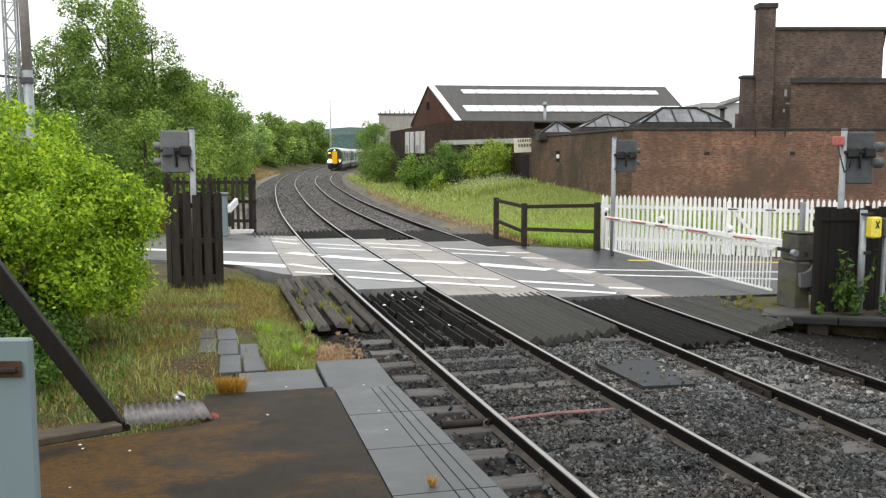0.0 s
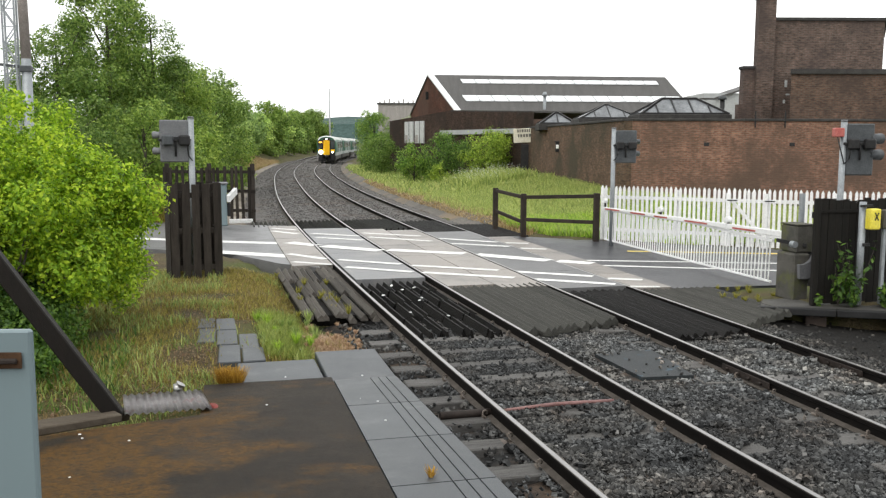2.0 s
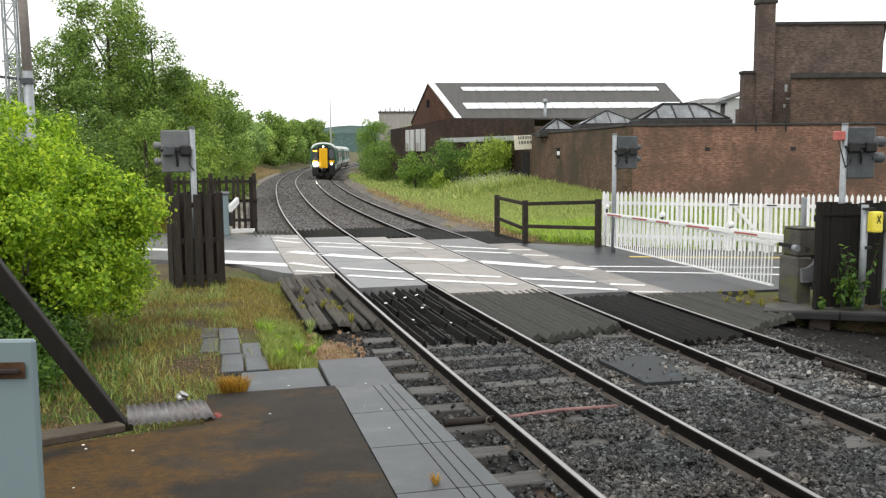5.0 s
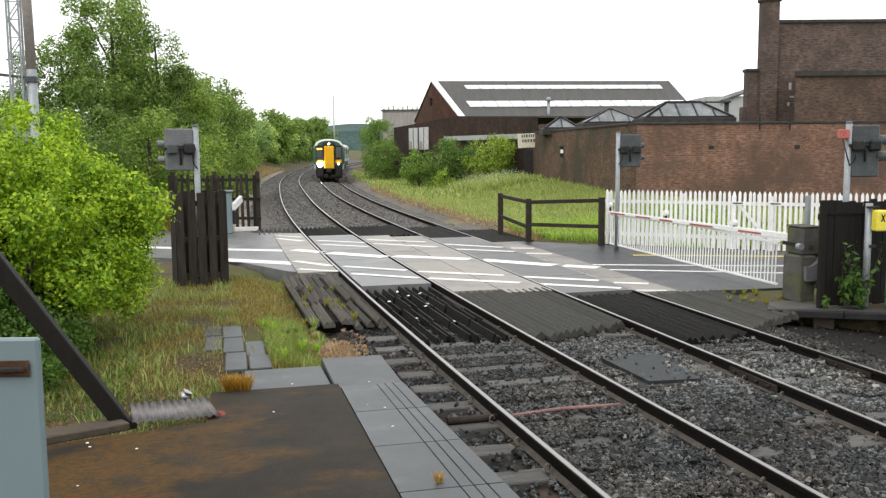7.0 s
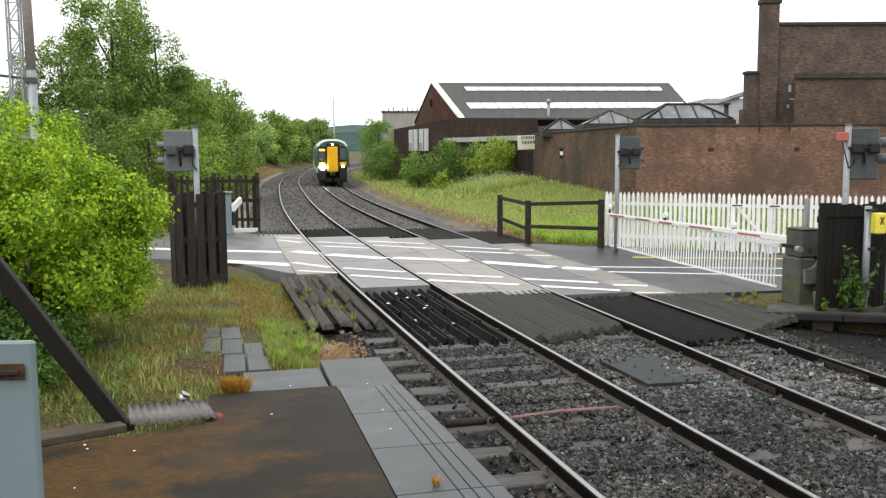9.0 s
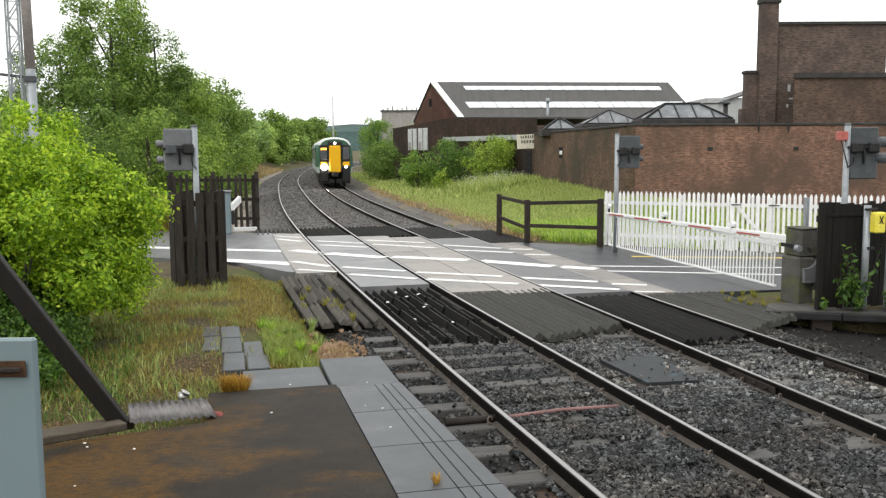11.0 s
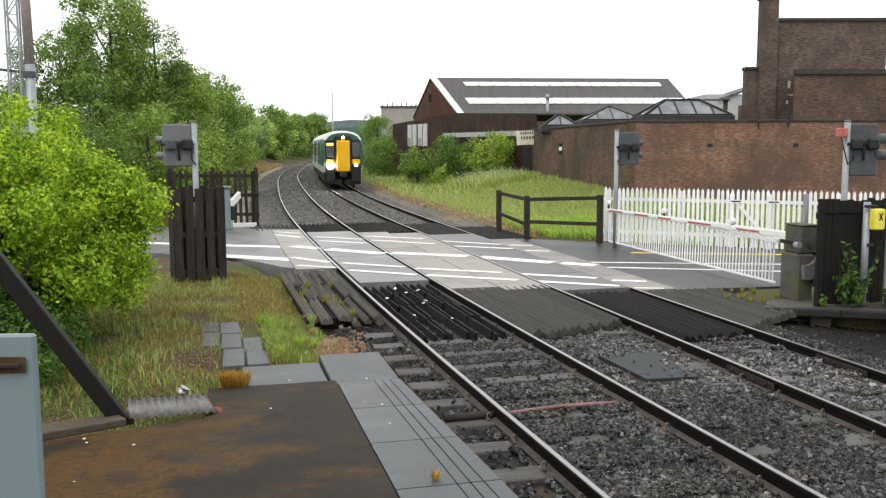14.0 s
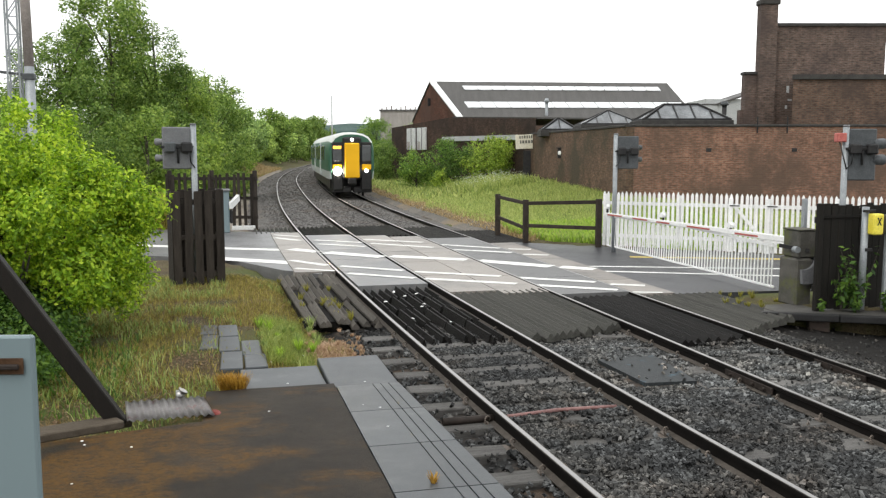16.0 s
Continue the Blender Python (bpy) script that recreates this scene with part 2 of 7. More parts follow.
def mossy(name):
    """Damp brown asphalt with grainy orange-brown moss thickest along the platform's back edge, and grey bare areas."""
    m, n, l, sh = nodes_of(name, 0.65, 0, 0.14)
    v = coords(n, False)
    base = ramp_of(n, l, noise_of(n, l, v, 1.6, 6, 0.7), [(0.30, (0.0062, 0.0052, 0.0042)), (0.5, (0.0142, 0.0113, 0.0083)), (0.70, (0.028, 0.0228, 0.0170))])
    grit = noise_of(n, l, v, 45, 5, 0.75)
    base = blend(n, l, "MULTIPLY", 0.9, base, ramp_of(n, l, grit, [(0.3, (0.5, 0.5, 0.5)), (0.7, (1.45, 1.45, 1.45))]))
    sep = n.new("ShaderNodeSeparateXYZ")
    l.new(v, sep.inputs[0])
    across = n.new("ShaderNodeMapRange")
    across.inputs["From Min"].default_value, across.inputs["From Max"].default_value = -0.5, 1.5
    across.inputs["To Min"].default_value, across.inputs["To Max"].default_value = 0.04, -0.04
    l.new(sep.outputs[0], across.inputs[0])
    add = n.new("ShaderNodeMath")
    l.new(noise_of(n, l, v, 1.3, 5, 0.6), add.inputs[0])
    l.new(across.outputs[0], add.inputs[1])
    gap = n.new("ShaderNodeVectorMath")
    gap.operation = "DISTANCE"
    gap.inputs[1].default_value = (-0.70, 6.35, 0.33)
    l.new(v, gap.inputs[0])
    near = n.new("ShaderNodeMapRange")
    near.inputs["From Min"].default_value, near.inputs["From Max"].default_value = 0.2, 1.2
    near.inputs["To Min"].default_value, near.inputs["To Max"].default_value = 0.17, -0.02
    l.new(gap.outputs["Value"], near.inputs[0])
    sump = n.new("ShaderNodeMath")
    l.new(add.outputs[0], sump.inputs[0])
    l.new(near.outputs[0], sump.inputs[1])
    wide = ramp_of(n, l, sump.outputs[0], [(0.49, (0.06, 0.06, 0.06)), (0.63, (1, 1, 1))])
    speck = ramp_of(n, l, noise_of(n, l, v, 13, 8, 0.8), [(0.34, (0, 0, 0)), (0.56, (1, 1, 1))])
    moss = blend(n, l, "MULTIPLY", 1.0, wide, speck)
    tint = ramp_of(n, l, grit, [(0.3, (0.026, 0.0125, 0.0012)), (0.7, (0.125, 0.058, 0.004))])
    col = blend(n, l, "MIX", moss, base, tint)
    l.new(col, sh.inputs["Base Color"])
    bp = n.new("ShaderNodeBump")
    bp.inputs["Strength"].default_value, bp.inputs["Distance"].default_value = 0.8, 0.006
    l.new(grit, bp.inputs["Height"])
    l.new(bp.outputs[0], sh.inputs["Normal"])
    return m


M["moss_asphalt"] = mossy("mossy_platform_asphalt")
M["slab"] = surface("concrete_paving_slab", (0.042, 0.048, 0.053), (0.064, 0.070, 0.076), 2.5, 0.45, 0.35, 120, vary=0.1, stain=(0.10, 0.105, 0.105), stain_scale=1.6, stain_at=(0.55, 0.75), depth=0.002, spec=0.35)
M["grit_pale"] = surface("pale_buff_grit", (0.1823, 0.1593, 0.1323), (0.3172, 0.2835, 0.2403), 0.8, 0.95, 0.6, 9, stain=(0.12, 0.095, 0.065), stain_scale=0.5, depth=0.03)
M["grit_grey"] = surface("grey_brown_grit", (0.085, 0.078, 0.070), (0.160, 0.148, 0.132), 0.9, 0.95, 0.6, 9, stain=(0.20, 0.15, 0.09), stain_scale=0.4, stain_at=(0.5, 0.66), depth=0.03)
# for the oily slope, and for the sheet that paints shade between timbers
M["cinder_and_gap_shade"] = surface("oily_cinders_and_gap_shade", (0.0046, 0.0041, 0.0036), (0.0137, 0.0123, 0.0105), 9, 0.85, 0.9, 70, depth=0.02)
M["kerb"] = surface("dark_platform_coping", (0.011, 0.011, 0.011), (0.024, 0.024, 0.025), 4, 0.6, 0.4, 60)
M["earth"] = surface("verge_earth", (0.062, 0.048, 0.026), (0.125, 0.098, 0.052), 1.3, 0.95, 1.0, 24, stain=(0.075, 0.088, 0.022), stain_scale=0.4, stain_at=(0.44, 0.62), depth=0.04)
M["litter_leaf"] = foliage("withered_leaf_litter", (0.10, 0.055, 0.028), (0.20, 0.125, 0.07), (0.34, 0.25, 0.16))
M["scrap"] = surface("faded_red_scrap", (0.16, 0.035, 0.03), (0.24, 0.07, 0.06), 14, 0.8, 0.4, 60)
M["white_paint"] = surface("white_painted_timber", (0.756, 0.767, 0.756), (0.850, 0.850, 0.850), 5, 0.55, 0.15, 60, vary=0.06)
M["grey_metal"] = surface("galvanised_steel", (0.255, 0.277, 0.292), (0.360, 0.383, 0.398), 6, 0.5, 0.1, 60, metal=0.35)
M["board_grey"] = surface("dark_grey_painted_board", (0.056, 0.061, 0.066), (0.090, 0.098, 0.104), 6, 0.5, 0.15, 50)
M["pale_board"] = surface("grey_painted_board", (0.128, 0.131, 0.139), (0.180, 0.184, 0.191), 5, 0.5, 0.15, 50)


def plain_paint(name, colour):
    """Smooth sheet paint, faintly uneven."""
    m, n, l, sh = nodes_of(name, 0.45, 0, 0.3)
    v = coords(n, True)
    l.new(ramp_of(n, l, noise_of(n, l, v, 1.1, 3, 0.5), [(0.3, tuple(c * 0.93 for c in colour)), (0.7, tuple(c * 1.05 for c in colour))]), sh.inputs["Base Color"])
    return m


M["cabinet"] = plain_paint("pale_blue_grey_paint", (0.165, 0.218, 0.235))
M["pavement"] = surface("worn_pavement", (0.055, 0.053, 0.05), (0.095, 0.092, 0.086), 2.0, 0.7, 0.4, 60, stain=(0.07, 0.07, 0.03), stain_scale=1.5)
M["brick_old"] = brick("mossy_wall_brick", (0.105, 0.067, 0.046), (0.15, 0.095, 0.064), (0.12, 0.10, 0.08), (0.055, 0.048, 0.032))
M["brick_annexe"] = brick("annexe_brick", (0.1012, 0.064, 0.0479), (0.1364, 0.088, 0.0653), (0.1056, 0.1, 0.0867), (0.065, 0.048, 0.04))
M["rust"] = surface("rust", (0.045, 0.022, 0.010), (0.080, 0.045, 0.025), 14, 0.9, 0.5, 60)
M["black"] = surface("black_paint", (0.015, 0.015, 0.016), (0.035, 0.034, 0.034), 6, 0.5, 0.2, 50)
M["tar_wood"] = surface("tarred_fence_timber", (0.005, 0.005, 0.004), (0.014, 0.012, 0.010), 4, 0.8, 0.6, 40, stretch=(5, 5, 0.6), vary=0.3, depth=0.006)
M["pen_wood"] = surface("weathered_brown_black_timber", (0.014, 0.011, 0.009), (0.042, 0.035, 0.029), 4, 0.85, 0.6, 40, stretch=(5, 5, 0.6), vary=0.35, depth=0.006)
M["brown_wood"] = surface("creosoted_rail_timber", (0.021, 0.016, 0.013), (0.051, 0.040, 0.032), 5, 0.8, 0.5, 40, vary=0.2)
M["brace_wood"] = surface("dark_brown_brace_timber", (0.006, 0.005, 0.004), (0.013, 0.010, 0.008), 4, 0.6, 0.4, 45, stretch=(4, 4, 0.7))
M["plank"] = surface("weathered_plank", (0.059, 0.045, 0.032), (0.109, 0.091, 0.069), 4, 0.8, 0.5, 40, stretch=(0.6, 6, 6))
M["concrete"] = surface("mossy_concrete", (0.060, 0.059, 0.051), (0.120, 0.114, 0.102), 3, 0.85, 0.5, 50, stain=(0.10, 0.11, 0.035), stain_scale=2.5, stain_at=(0.5, 0.7))
M["red_paint"] = surface("faded_red_paint", (0.360, 0.080, 0.072), (0.480, 0.160, 0.136), 8, 0.5, 0.1, 60)
M["yellow_paint"] = surface("yellow_box_paint", (0.72, 0.60, 0.05), (0.80, 0.70, 0.12), 5, 0.4, 0.1, 50)
M["corrugated"] = surface("corrugated_sheet", (0.33, 0.31, 0.31), (0.46, 0.44, 0.44), 6, 0.55, 0.2, 60, stain=(0.35, 0.13, 0.11), stain_scale=3.5, stain_at=(0.58, 0.75))
M["brick"] = brick("yard_wall_brick", (0.178, 0.095, 0.067), (0.252, 0.138, 0.099), (0.195, 0.160, 0.128), (0.095, 0.066, 0.050))
M["brick_tower"] = brick("sooty_tower_brick", (0.093, 0.0686, 0.058), (0.1395, 0.099, 0.083), (0.1302, 0.1196, 0.108), (0.07, 0.053, 0.048))
M["brick_shed"] = brick("sooty_shed_brick", (0.088, 0.062, 0.049), (0.132, 0.088, 0.069), (0.115, 0.092, 0.080), (0.062, 0.050, 0.043))
M["gable_brick"] = brick("gable_brick", (0.175, 0.082, 0.058), (0.23, 0.11, 0.078), (0.17, 0.135, 0.115), (0.14, 0.085, 0.065))
M["coping"] = surface("dark_stone_coping", (0.030, 0.029, 0.028), (0.066, 0.063, 0.060), 3, 0.8, 0.3, 40)
M["roof"] = surface("grey_corrugated_roof", (0.068, 0.066, 0.063), (0.101, 0.098, 0.095), 0.8, 0.65, 0.3, 20, stretch=(3, 0.4, 0.4), own=True)
M["glass_white"] = surface("reflective_rooflight", (0.72, 0.75, 0.77), (0.85, 0.87, 0.88), 1.5, 0.2, 0.05, 20, own=True)
M["skylight_glass"] = surface("dirty_lantern_glass", (0.091, 0.098, 0.105), (0.252, 0.266, 0.280), 1.4, 0.22, 0.1, 20, own=True, vary=0.3)
M["boarded_white"] = surface("streaked_white_boarding", (0.30, 0.31, 0.31), (0.66, 0.67, 0.66), 3.5, 0.6, 0.2, 30, stretch=(6, 6, 0.5), own=True)
M["far_render"] = surface("grey_buff_far_wall", (0.27, 0.25, 0.235), (0.36, 0.34, 0.32), 0.6, 0.9, 0.2, 8, stretch=(3, 3, 0.6))
M["pale_wall"] = surface("pale_render", (0.350, 0.364, 0.364), (0.434, 0.448, 0.448), 1.0, 0.8, 0.1, 20)
# the blue-green of distance haze is mixed into the hill's colour
M["hill"] = surface("wooded_hill", (0.034, 0.066, 0.058), (0.066, 0.104, 0.096), 0.05, 1.0, 0.6, 0.4, depth=1.0)
M["bark"] = surface("bark", (0.05, 0.042, 0.035), (0.11, 0.095, 0.08), 6, 0.95, 0.8, 25, stretch=(4, 4, 0.7), depth=0.02)
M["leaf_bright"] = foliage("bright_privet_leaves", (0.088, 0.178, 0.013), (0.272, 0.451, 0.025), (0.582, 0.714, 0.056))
# dark leaf tone; in the big bush it carries the shade of the hollow
M["leaf_dark"] = foliage("shade_toned_dark_leaves", (0.027, 0.068, 0.012), (0.074, 0.154, 0.022), (0.162, 0.271, 0.037))
M["leaf_tree"] = foliage("tree_leaves", (0.073, 0.1346, 0.0261), (0.1804, 0.2974, 0.054), (0.3705, 0.4831, 0.1116), each=0.32)
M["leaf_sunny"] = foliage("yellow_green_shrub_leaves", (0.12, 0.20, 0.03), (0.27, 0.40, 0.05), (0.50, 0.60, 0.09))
M["leaf_brown"] = foliage("brown_dead_bush", (0.06, 0.045, 0.03), (0.13, 0.10, 0.06), (0.22, 0.17, 0.10))
M["grass_bank"] = foliage("soft_bank_grass", (0.1759, 0.252, 0.0644), (0.3519, 0.4435, 0.1139), (0.5796, 0.6048, 0.2079))
# haze over the far woods is put into these paler leaf colours
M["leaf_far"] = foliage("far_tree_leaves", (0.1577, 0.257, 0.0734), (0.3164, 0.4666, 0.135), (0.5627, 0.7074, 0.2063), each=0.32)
M["leaf_shrub"] = foliage("shrub_leaves", (0.0491, 0.1045, 0.025), (0.1209, 0.2309, 0.0421), (0.2597, 0.3931, 0.0702), each=0.32)
M["grass"] = foliage("rough_grass", (0.124, 0.193, 0.055), (0.269, 0.365, 0.094), (0.477, 0.518, 0.189))
M["grass_dry"] = foliage("dry_grass", (0.117, 0.08, 0.028), (0.234, 0.163, 0.062), (0.389, 0.276, 0.115))
M["grass_straw"] = foliage("pale_dead_grass", (0.22, 0.15, 0.065), (0.40, 0.29, 0.14), (0.58, 0.46, 0.26))
M["grass_rust"] = foliage("rust_brown_withered_grass", (0.263, 0.1605, 0.0934), (0.4796, 0.321, 0.1996), (0.7116, 0.5529, 0.3977))
M["grass_fresh"] = foliage("fresh_verge_grass", (0.1235, 0.1615, 0.0315), (0.2375, 0.306, 0.0585), (0.399, 0.442, 0.117))
M["grass_verge"] = foliage("olive_verge_grass", (0.120, 0.110, 0.022), (0.275, 0.240, 0.052), (0.480, 0.395, 0.110))
M["blossom"] = foliage("white_blossom", (0.55, 0.56, 0.48), (0.70, 0.70, 0.64), (0.80, 0.80, 0.76))
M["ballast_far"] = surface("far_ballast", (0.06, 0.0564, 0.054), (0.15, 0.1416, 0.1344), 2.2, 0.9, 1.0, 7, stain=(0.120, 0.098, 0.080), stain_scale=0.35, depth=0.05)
M["grass_lush"] = foliage("lush_grass", (0.1524, 0.2709, 0.032), (0.3048, 0.4904, 0.048), (0.528, 0.6762, 0.097))
M["grass_moss"] = foliage("yellow_green_moss", (0.14, 0.14, 0.02), (0.26, 0.25, 0.04), (0.40, 0.36, 0.08))
M["train_green"] = plain_paint("dark_green_livery", (0.042, 0.115, 0.075))
M["train_grey"] = plain_paint("silver_grey_livery", (0.44, 0.47, 0.47))
M["train_roof"] = plain_paint("train_roof", (0.50, 0.52, 0.49))
M["train_yellow"] = plain_paint("warning_yellow", (0.82, 0.44, 0.006))
M["train_black"] = surface("train_black", (0.012, 0.012, 0.013), (0.030, 0.029, 0.028), 2.0, 0.45, 0.1, 20, own=True)
M["train_glass"] = surface("dark_train_glass", (0.03, 0.035, 0.04), (0.055, 0.06, 0.065), 1.0, 0.08, 0.0, 20, own=True, spec=0.8)


def glow(name, colour, strength):
    m, n, l, b = nodes_of(name)
    b.inputs["Base Color"].default_value = (*colour, 1)
    b.inputs["Emission Color"].default_value = (*colour, 1)
    b.inputs["Emission Strength"].default_value = strength
    return m


M["lamp_glow"] = glow("headlamp_glow", (1.0, 0.93, 0.80), 60.0)
M["lamp_soft"] = glow("marker_lamp_glow", (1.0, 0.97, 0.92), 6.0)
M["amber"] = glow("amber_display", (1.0, 0.45, 0.05), 1.6)

# ---- mesh helpers ----
def mesh_of(name, bm, material):
    me = bpy.data.meshes.new(name)
    bm.to_mesh(me)
    bm.free()
    for mt in (material if isinstance(material, (list, tuple)) else [material]):
        me.materials.append(mt)
    return me


def part(name, bm, material, parent, label=""):
    """One mesh object under a thing or a part."""
    ob = new(name, mesh_of(name, bm, material))
    ob.parent = parent
    if label:
        ob["label"] = label
    return ob


def piece(name, mesh, parent, m):
    """One more object on a shared mesh."""
    ob = new(name, mesh)
    ob.parent = parent
    ob.matrix_basis = m
    return ob


def thing(name, m, label, category, group="", kind=""):
    ob = new(name)
    ob.empty_display_size = 0.2
    ob.matrix_basis = m
    return tagged(ob, label, category, group, kind)


def single(name, bm, material, label, category, m=None, group="", kind=""):
    ob = new(name, mesh_of(name, bm, material))
    if m is not None:
        ob.matrix_basis = m
    return tagged(ob, label, category, group, kind)


def box(bm, x0, x1, y0, y1, z0, z1, bevel=0.0, m=None, mat=0):
    vs = [bm.verts.new((x, y, z)) for z in (z0, z1) for y in (y0, y1) for x in (x0, x1)]
    if m is not None:
        for v in vs:
            v.co = m @ v.co
    fs = [bm.faces.new([vs[i] for i in q]) for q in ((0, 2, 3, 1), (4, 5, 7, 6), (0, 1, 5, 4), (1, 3, 7, 5), (3, 2, 6, 7), (2, 0, 4, 6))]
    for f in fs:
        f.material_index = mat
    if bevel:
        es = list({e for f in fs for e in f.edges})
        bmesh.ops.bevel(bm, geom=es, offset=bevel, segments=1, affect="EDGES", clamp_overlap=True)
    return fs


def boxed(*a, **k):
    bm = bmesh.new()
    box(bm, *a, **k)
    return bm


def tube(bm, a, b, r0, r1=None, sides=10, mat=0, caps=True):
    a, b = Vector(a), Vector(b)
    r1 = r0 if r1 is None else r1
    q = (b - a).to_track_quat("Z", "Y")
    rings = []
    for c, r in ((a, r0), (b, r1)):
        rings.append([bm.verts.new(c + q @ Vector((r * math.cos(2 * math.pi * i / sides), r * math.sin(2 * math.pi * i / sides), 0))) for i in range(sides)])
    for i in range(sides):
        f = bm.faces.new((rings[0][i], rings[0][(i + 1) % sides], rings[1][(i + 1) % sides], rings[1][i]))
        f.material_index, f.smooth = mat, True
    if caps:
        bm.faces.new(rings[0][::-1]).material_index = mat
        bm.faces.new(rings[1]).material_index = mat


def tubed(*a, **k):
    bm = bmesh.new()
    tube(bm, *a, **k)
    return bm


def beam(bm, a, b, w, h, mat=0, bevel=0.0):
    """A square bar from a to b, w wide and h deep."""
    a, b = Vector(a), Vector(b)
    d = b - a
    m = Matrix.Translation(a) @ d.to_track_quat("Y", "Z").to_matrix().to_4x4()
    box(bm, -w / 2, w / 2, 0, d.length, -h / 2, h / 2, bevel, m, mat)


def beamed(*a, **k):
    bm = bmesh.new()
    beam(bm, *a, **k)
    return bm


def poly(bm, pts, z0, z1):
    """An upright prism over a plan outline (counter-clockwise)."""
    lo = [bm.verts.new((x, y, z0)) for x, y in pts]
    hi = [bm.verts.new((x, y, z1)) for x, y in pts]
    bm.faces.new(lo[::-1])
    bm.faces.new(hi)
    for i in range(len(pts)):
        j = (i + 1) % len(pts)
        bm.faces.new((lo[i], lo[j], hi[j], hi[i]))


def polyed(*a):
    bm = bmesh.new()
    poly(bm, *a)
    return bm


def quick(name, verts, faces, material, label="", category="", kind="", parent=None, flat=False):
    """A mesh from arrays, for what comes in thousands."""
    me = bpy.data.meshes.new(name)
    nv, faces = len(verts), np.asarray(faces)
    k = faces.shape[1]
    me.vertices.add(nv)
    me.vertices.foreach_set("co", np.asarray(verts, dtype=np.float32).ravel())
    me.loops.add(faces.size)
    me.loops.foreach_set("vertex_index", faces.astype(np.int32).ravel())
    me.polygons.add(len(faces))
    me.polygons.foreach_set("loop_start", np.arange(0, faces.size, k, dtype=np.int32))
    me.polygons.foreach_set("loop_total", np.full(len(faces), k, dtype=np.int32))
    me.update(calc_edges=True)
    me.validate()
    if flat:
        me.polygons.foreach_set("use_smooth", np.zeros(len(faces), dtype=bool))
    me.materials.append(material)
    ob = new(name, me)
    if parent is not None:
        ob.parent = parent
    return tagged(ob, label, category, "", kind)


rng = np.random.default_rng(7)


def unit(n):
    v = rng.normal(size=(n, 3))
    return v / np.linalg.norm(v, axis=1)[:, None]


def leaf_quads(centres, normals, size, long=1.7):
    """A bent leaf (four corners, folded along its rib) at each centre."""
    n = len(centres)
    t = np.cross(normals, unit(n))
    t /= np.linalg.norm(t, axis=1)[:, None] + 1e-9
    b = np.cross(normals, t)
    s = (size * rng.uniform(0.6, 1.35, n))[:, None]
    v = np.stack([centres - t * s * long / 2, centres + b * s / 2 + normals * s * 0.12, centres + t * s * long / 2, centres - b * s / 2 + normals * s * 0.12], axis=1)
    return v.reshape(-1, 3), np.arange(4 * n).reshape(n, 4)


def clumps(blobs, per_area, size, inner=0.25):
    """Leaves over the shells of lumpy blobs (x, y, z, rx, ry, rz), some inside, bunched on sprigs."""
    cs, ns = [], []
    for x, y, z, rx, ry, rz in blobs:
        area = 4 * math.pi * ((rx * ry + ry * rz + rx * rz) / 3)
        k = max(8, int(area * per_area / 7))
        d = unit(k)
        r = 1 - inner * rng.random(k) ** 2 + 0.13 * rng.normal(size=k)
        sprig = d * r[:, None] * np.array([rx, ry, rz]) + np.array([x, y, z])
        spread = max(size * 1.6, 0.05)
        c = np.repeat(sprig, 7, axis=0) + rng.normal(size=(7 * k, 3)) * spread * 0.75
        nn = np.repeat(d, 7, axis=0) * 0.8 + unit(7 * k) * 0.9 + np.array([0, 0, 0.5])
        cs.append(c)
        ns.append(nn / np.linalg.norm(nn, axis=1)[:, None])
    return leaf_quads(np.concatenate(cs), np.concatenate(ns), size)


def lumps(x, y, z, rx, ry, rz, n, r0, r1, low=-0.5):
    """Blobs scattered over the outside of a big rounded mass, so that its outline is uneven."""
    out = [(x, y, z, rx * 0.72, ry * 0.72, rz * 0.72)]
    for d in unit(n * 3):
        if d[2] < low or len(out) > n:
            continue
        r = rng.uniform(r0, r1)
        k = rng.uniform(0.62, 0.95)
        out.append((x + d[0] * rx * k, y + d[1] * ry * k, z + d[2] * rz * k, r * rng.uniform(0.8, 1.2), r * rng.uniform(0.8, 1.2), r * rng.uniform(0.7, 1.0)))
    return out

# ---- the lie of the land ----
def bend(y, y0, c2, c3):
    d = max(min(y, 185.0) - y0, 0.0)
    v = c2 * d * d + c3 * d ** 3
    return v + max(y - 185.0, 0) * (2 * c2 * d + 3 * c3 * d * d)


def left_x(y):
    """Centre line of the nearer track."""
    return 3.557 - 0.0349 * y + bend(y, 7.83, 0.001068, -1.9e-6) + 0.15 * math.exp(-((y - 56) / 17) ** 2)


def right_x(y):
    """Centre line of the farther track, on which the train comes."""
    return 6.527 - 0.0071 * y + bend(y, 26.4, 0.001114, -1.5e-6) + 0.09 * math.exp(-((y - 63) / 11) ** 2)


GAUGE = 0.7525
TRACKS = ((left_x, 0.0, -0.007), (right_x, 0.0, -0.06))


def smooth(a, b, v):
    t = min(max((v - a) / (b - a), 0.0), 1.0)
    return t * t * (3 - 2 * t)


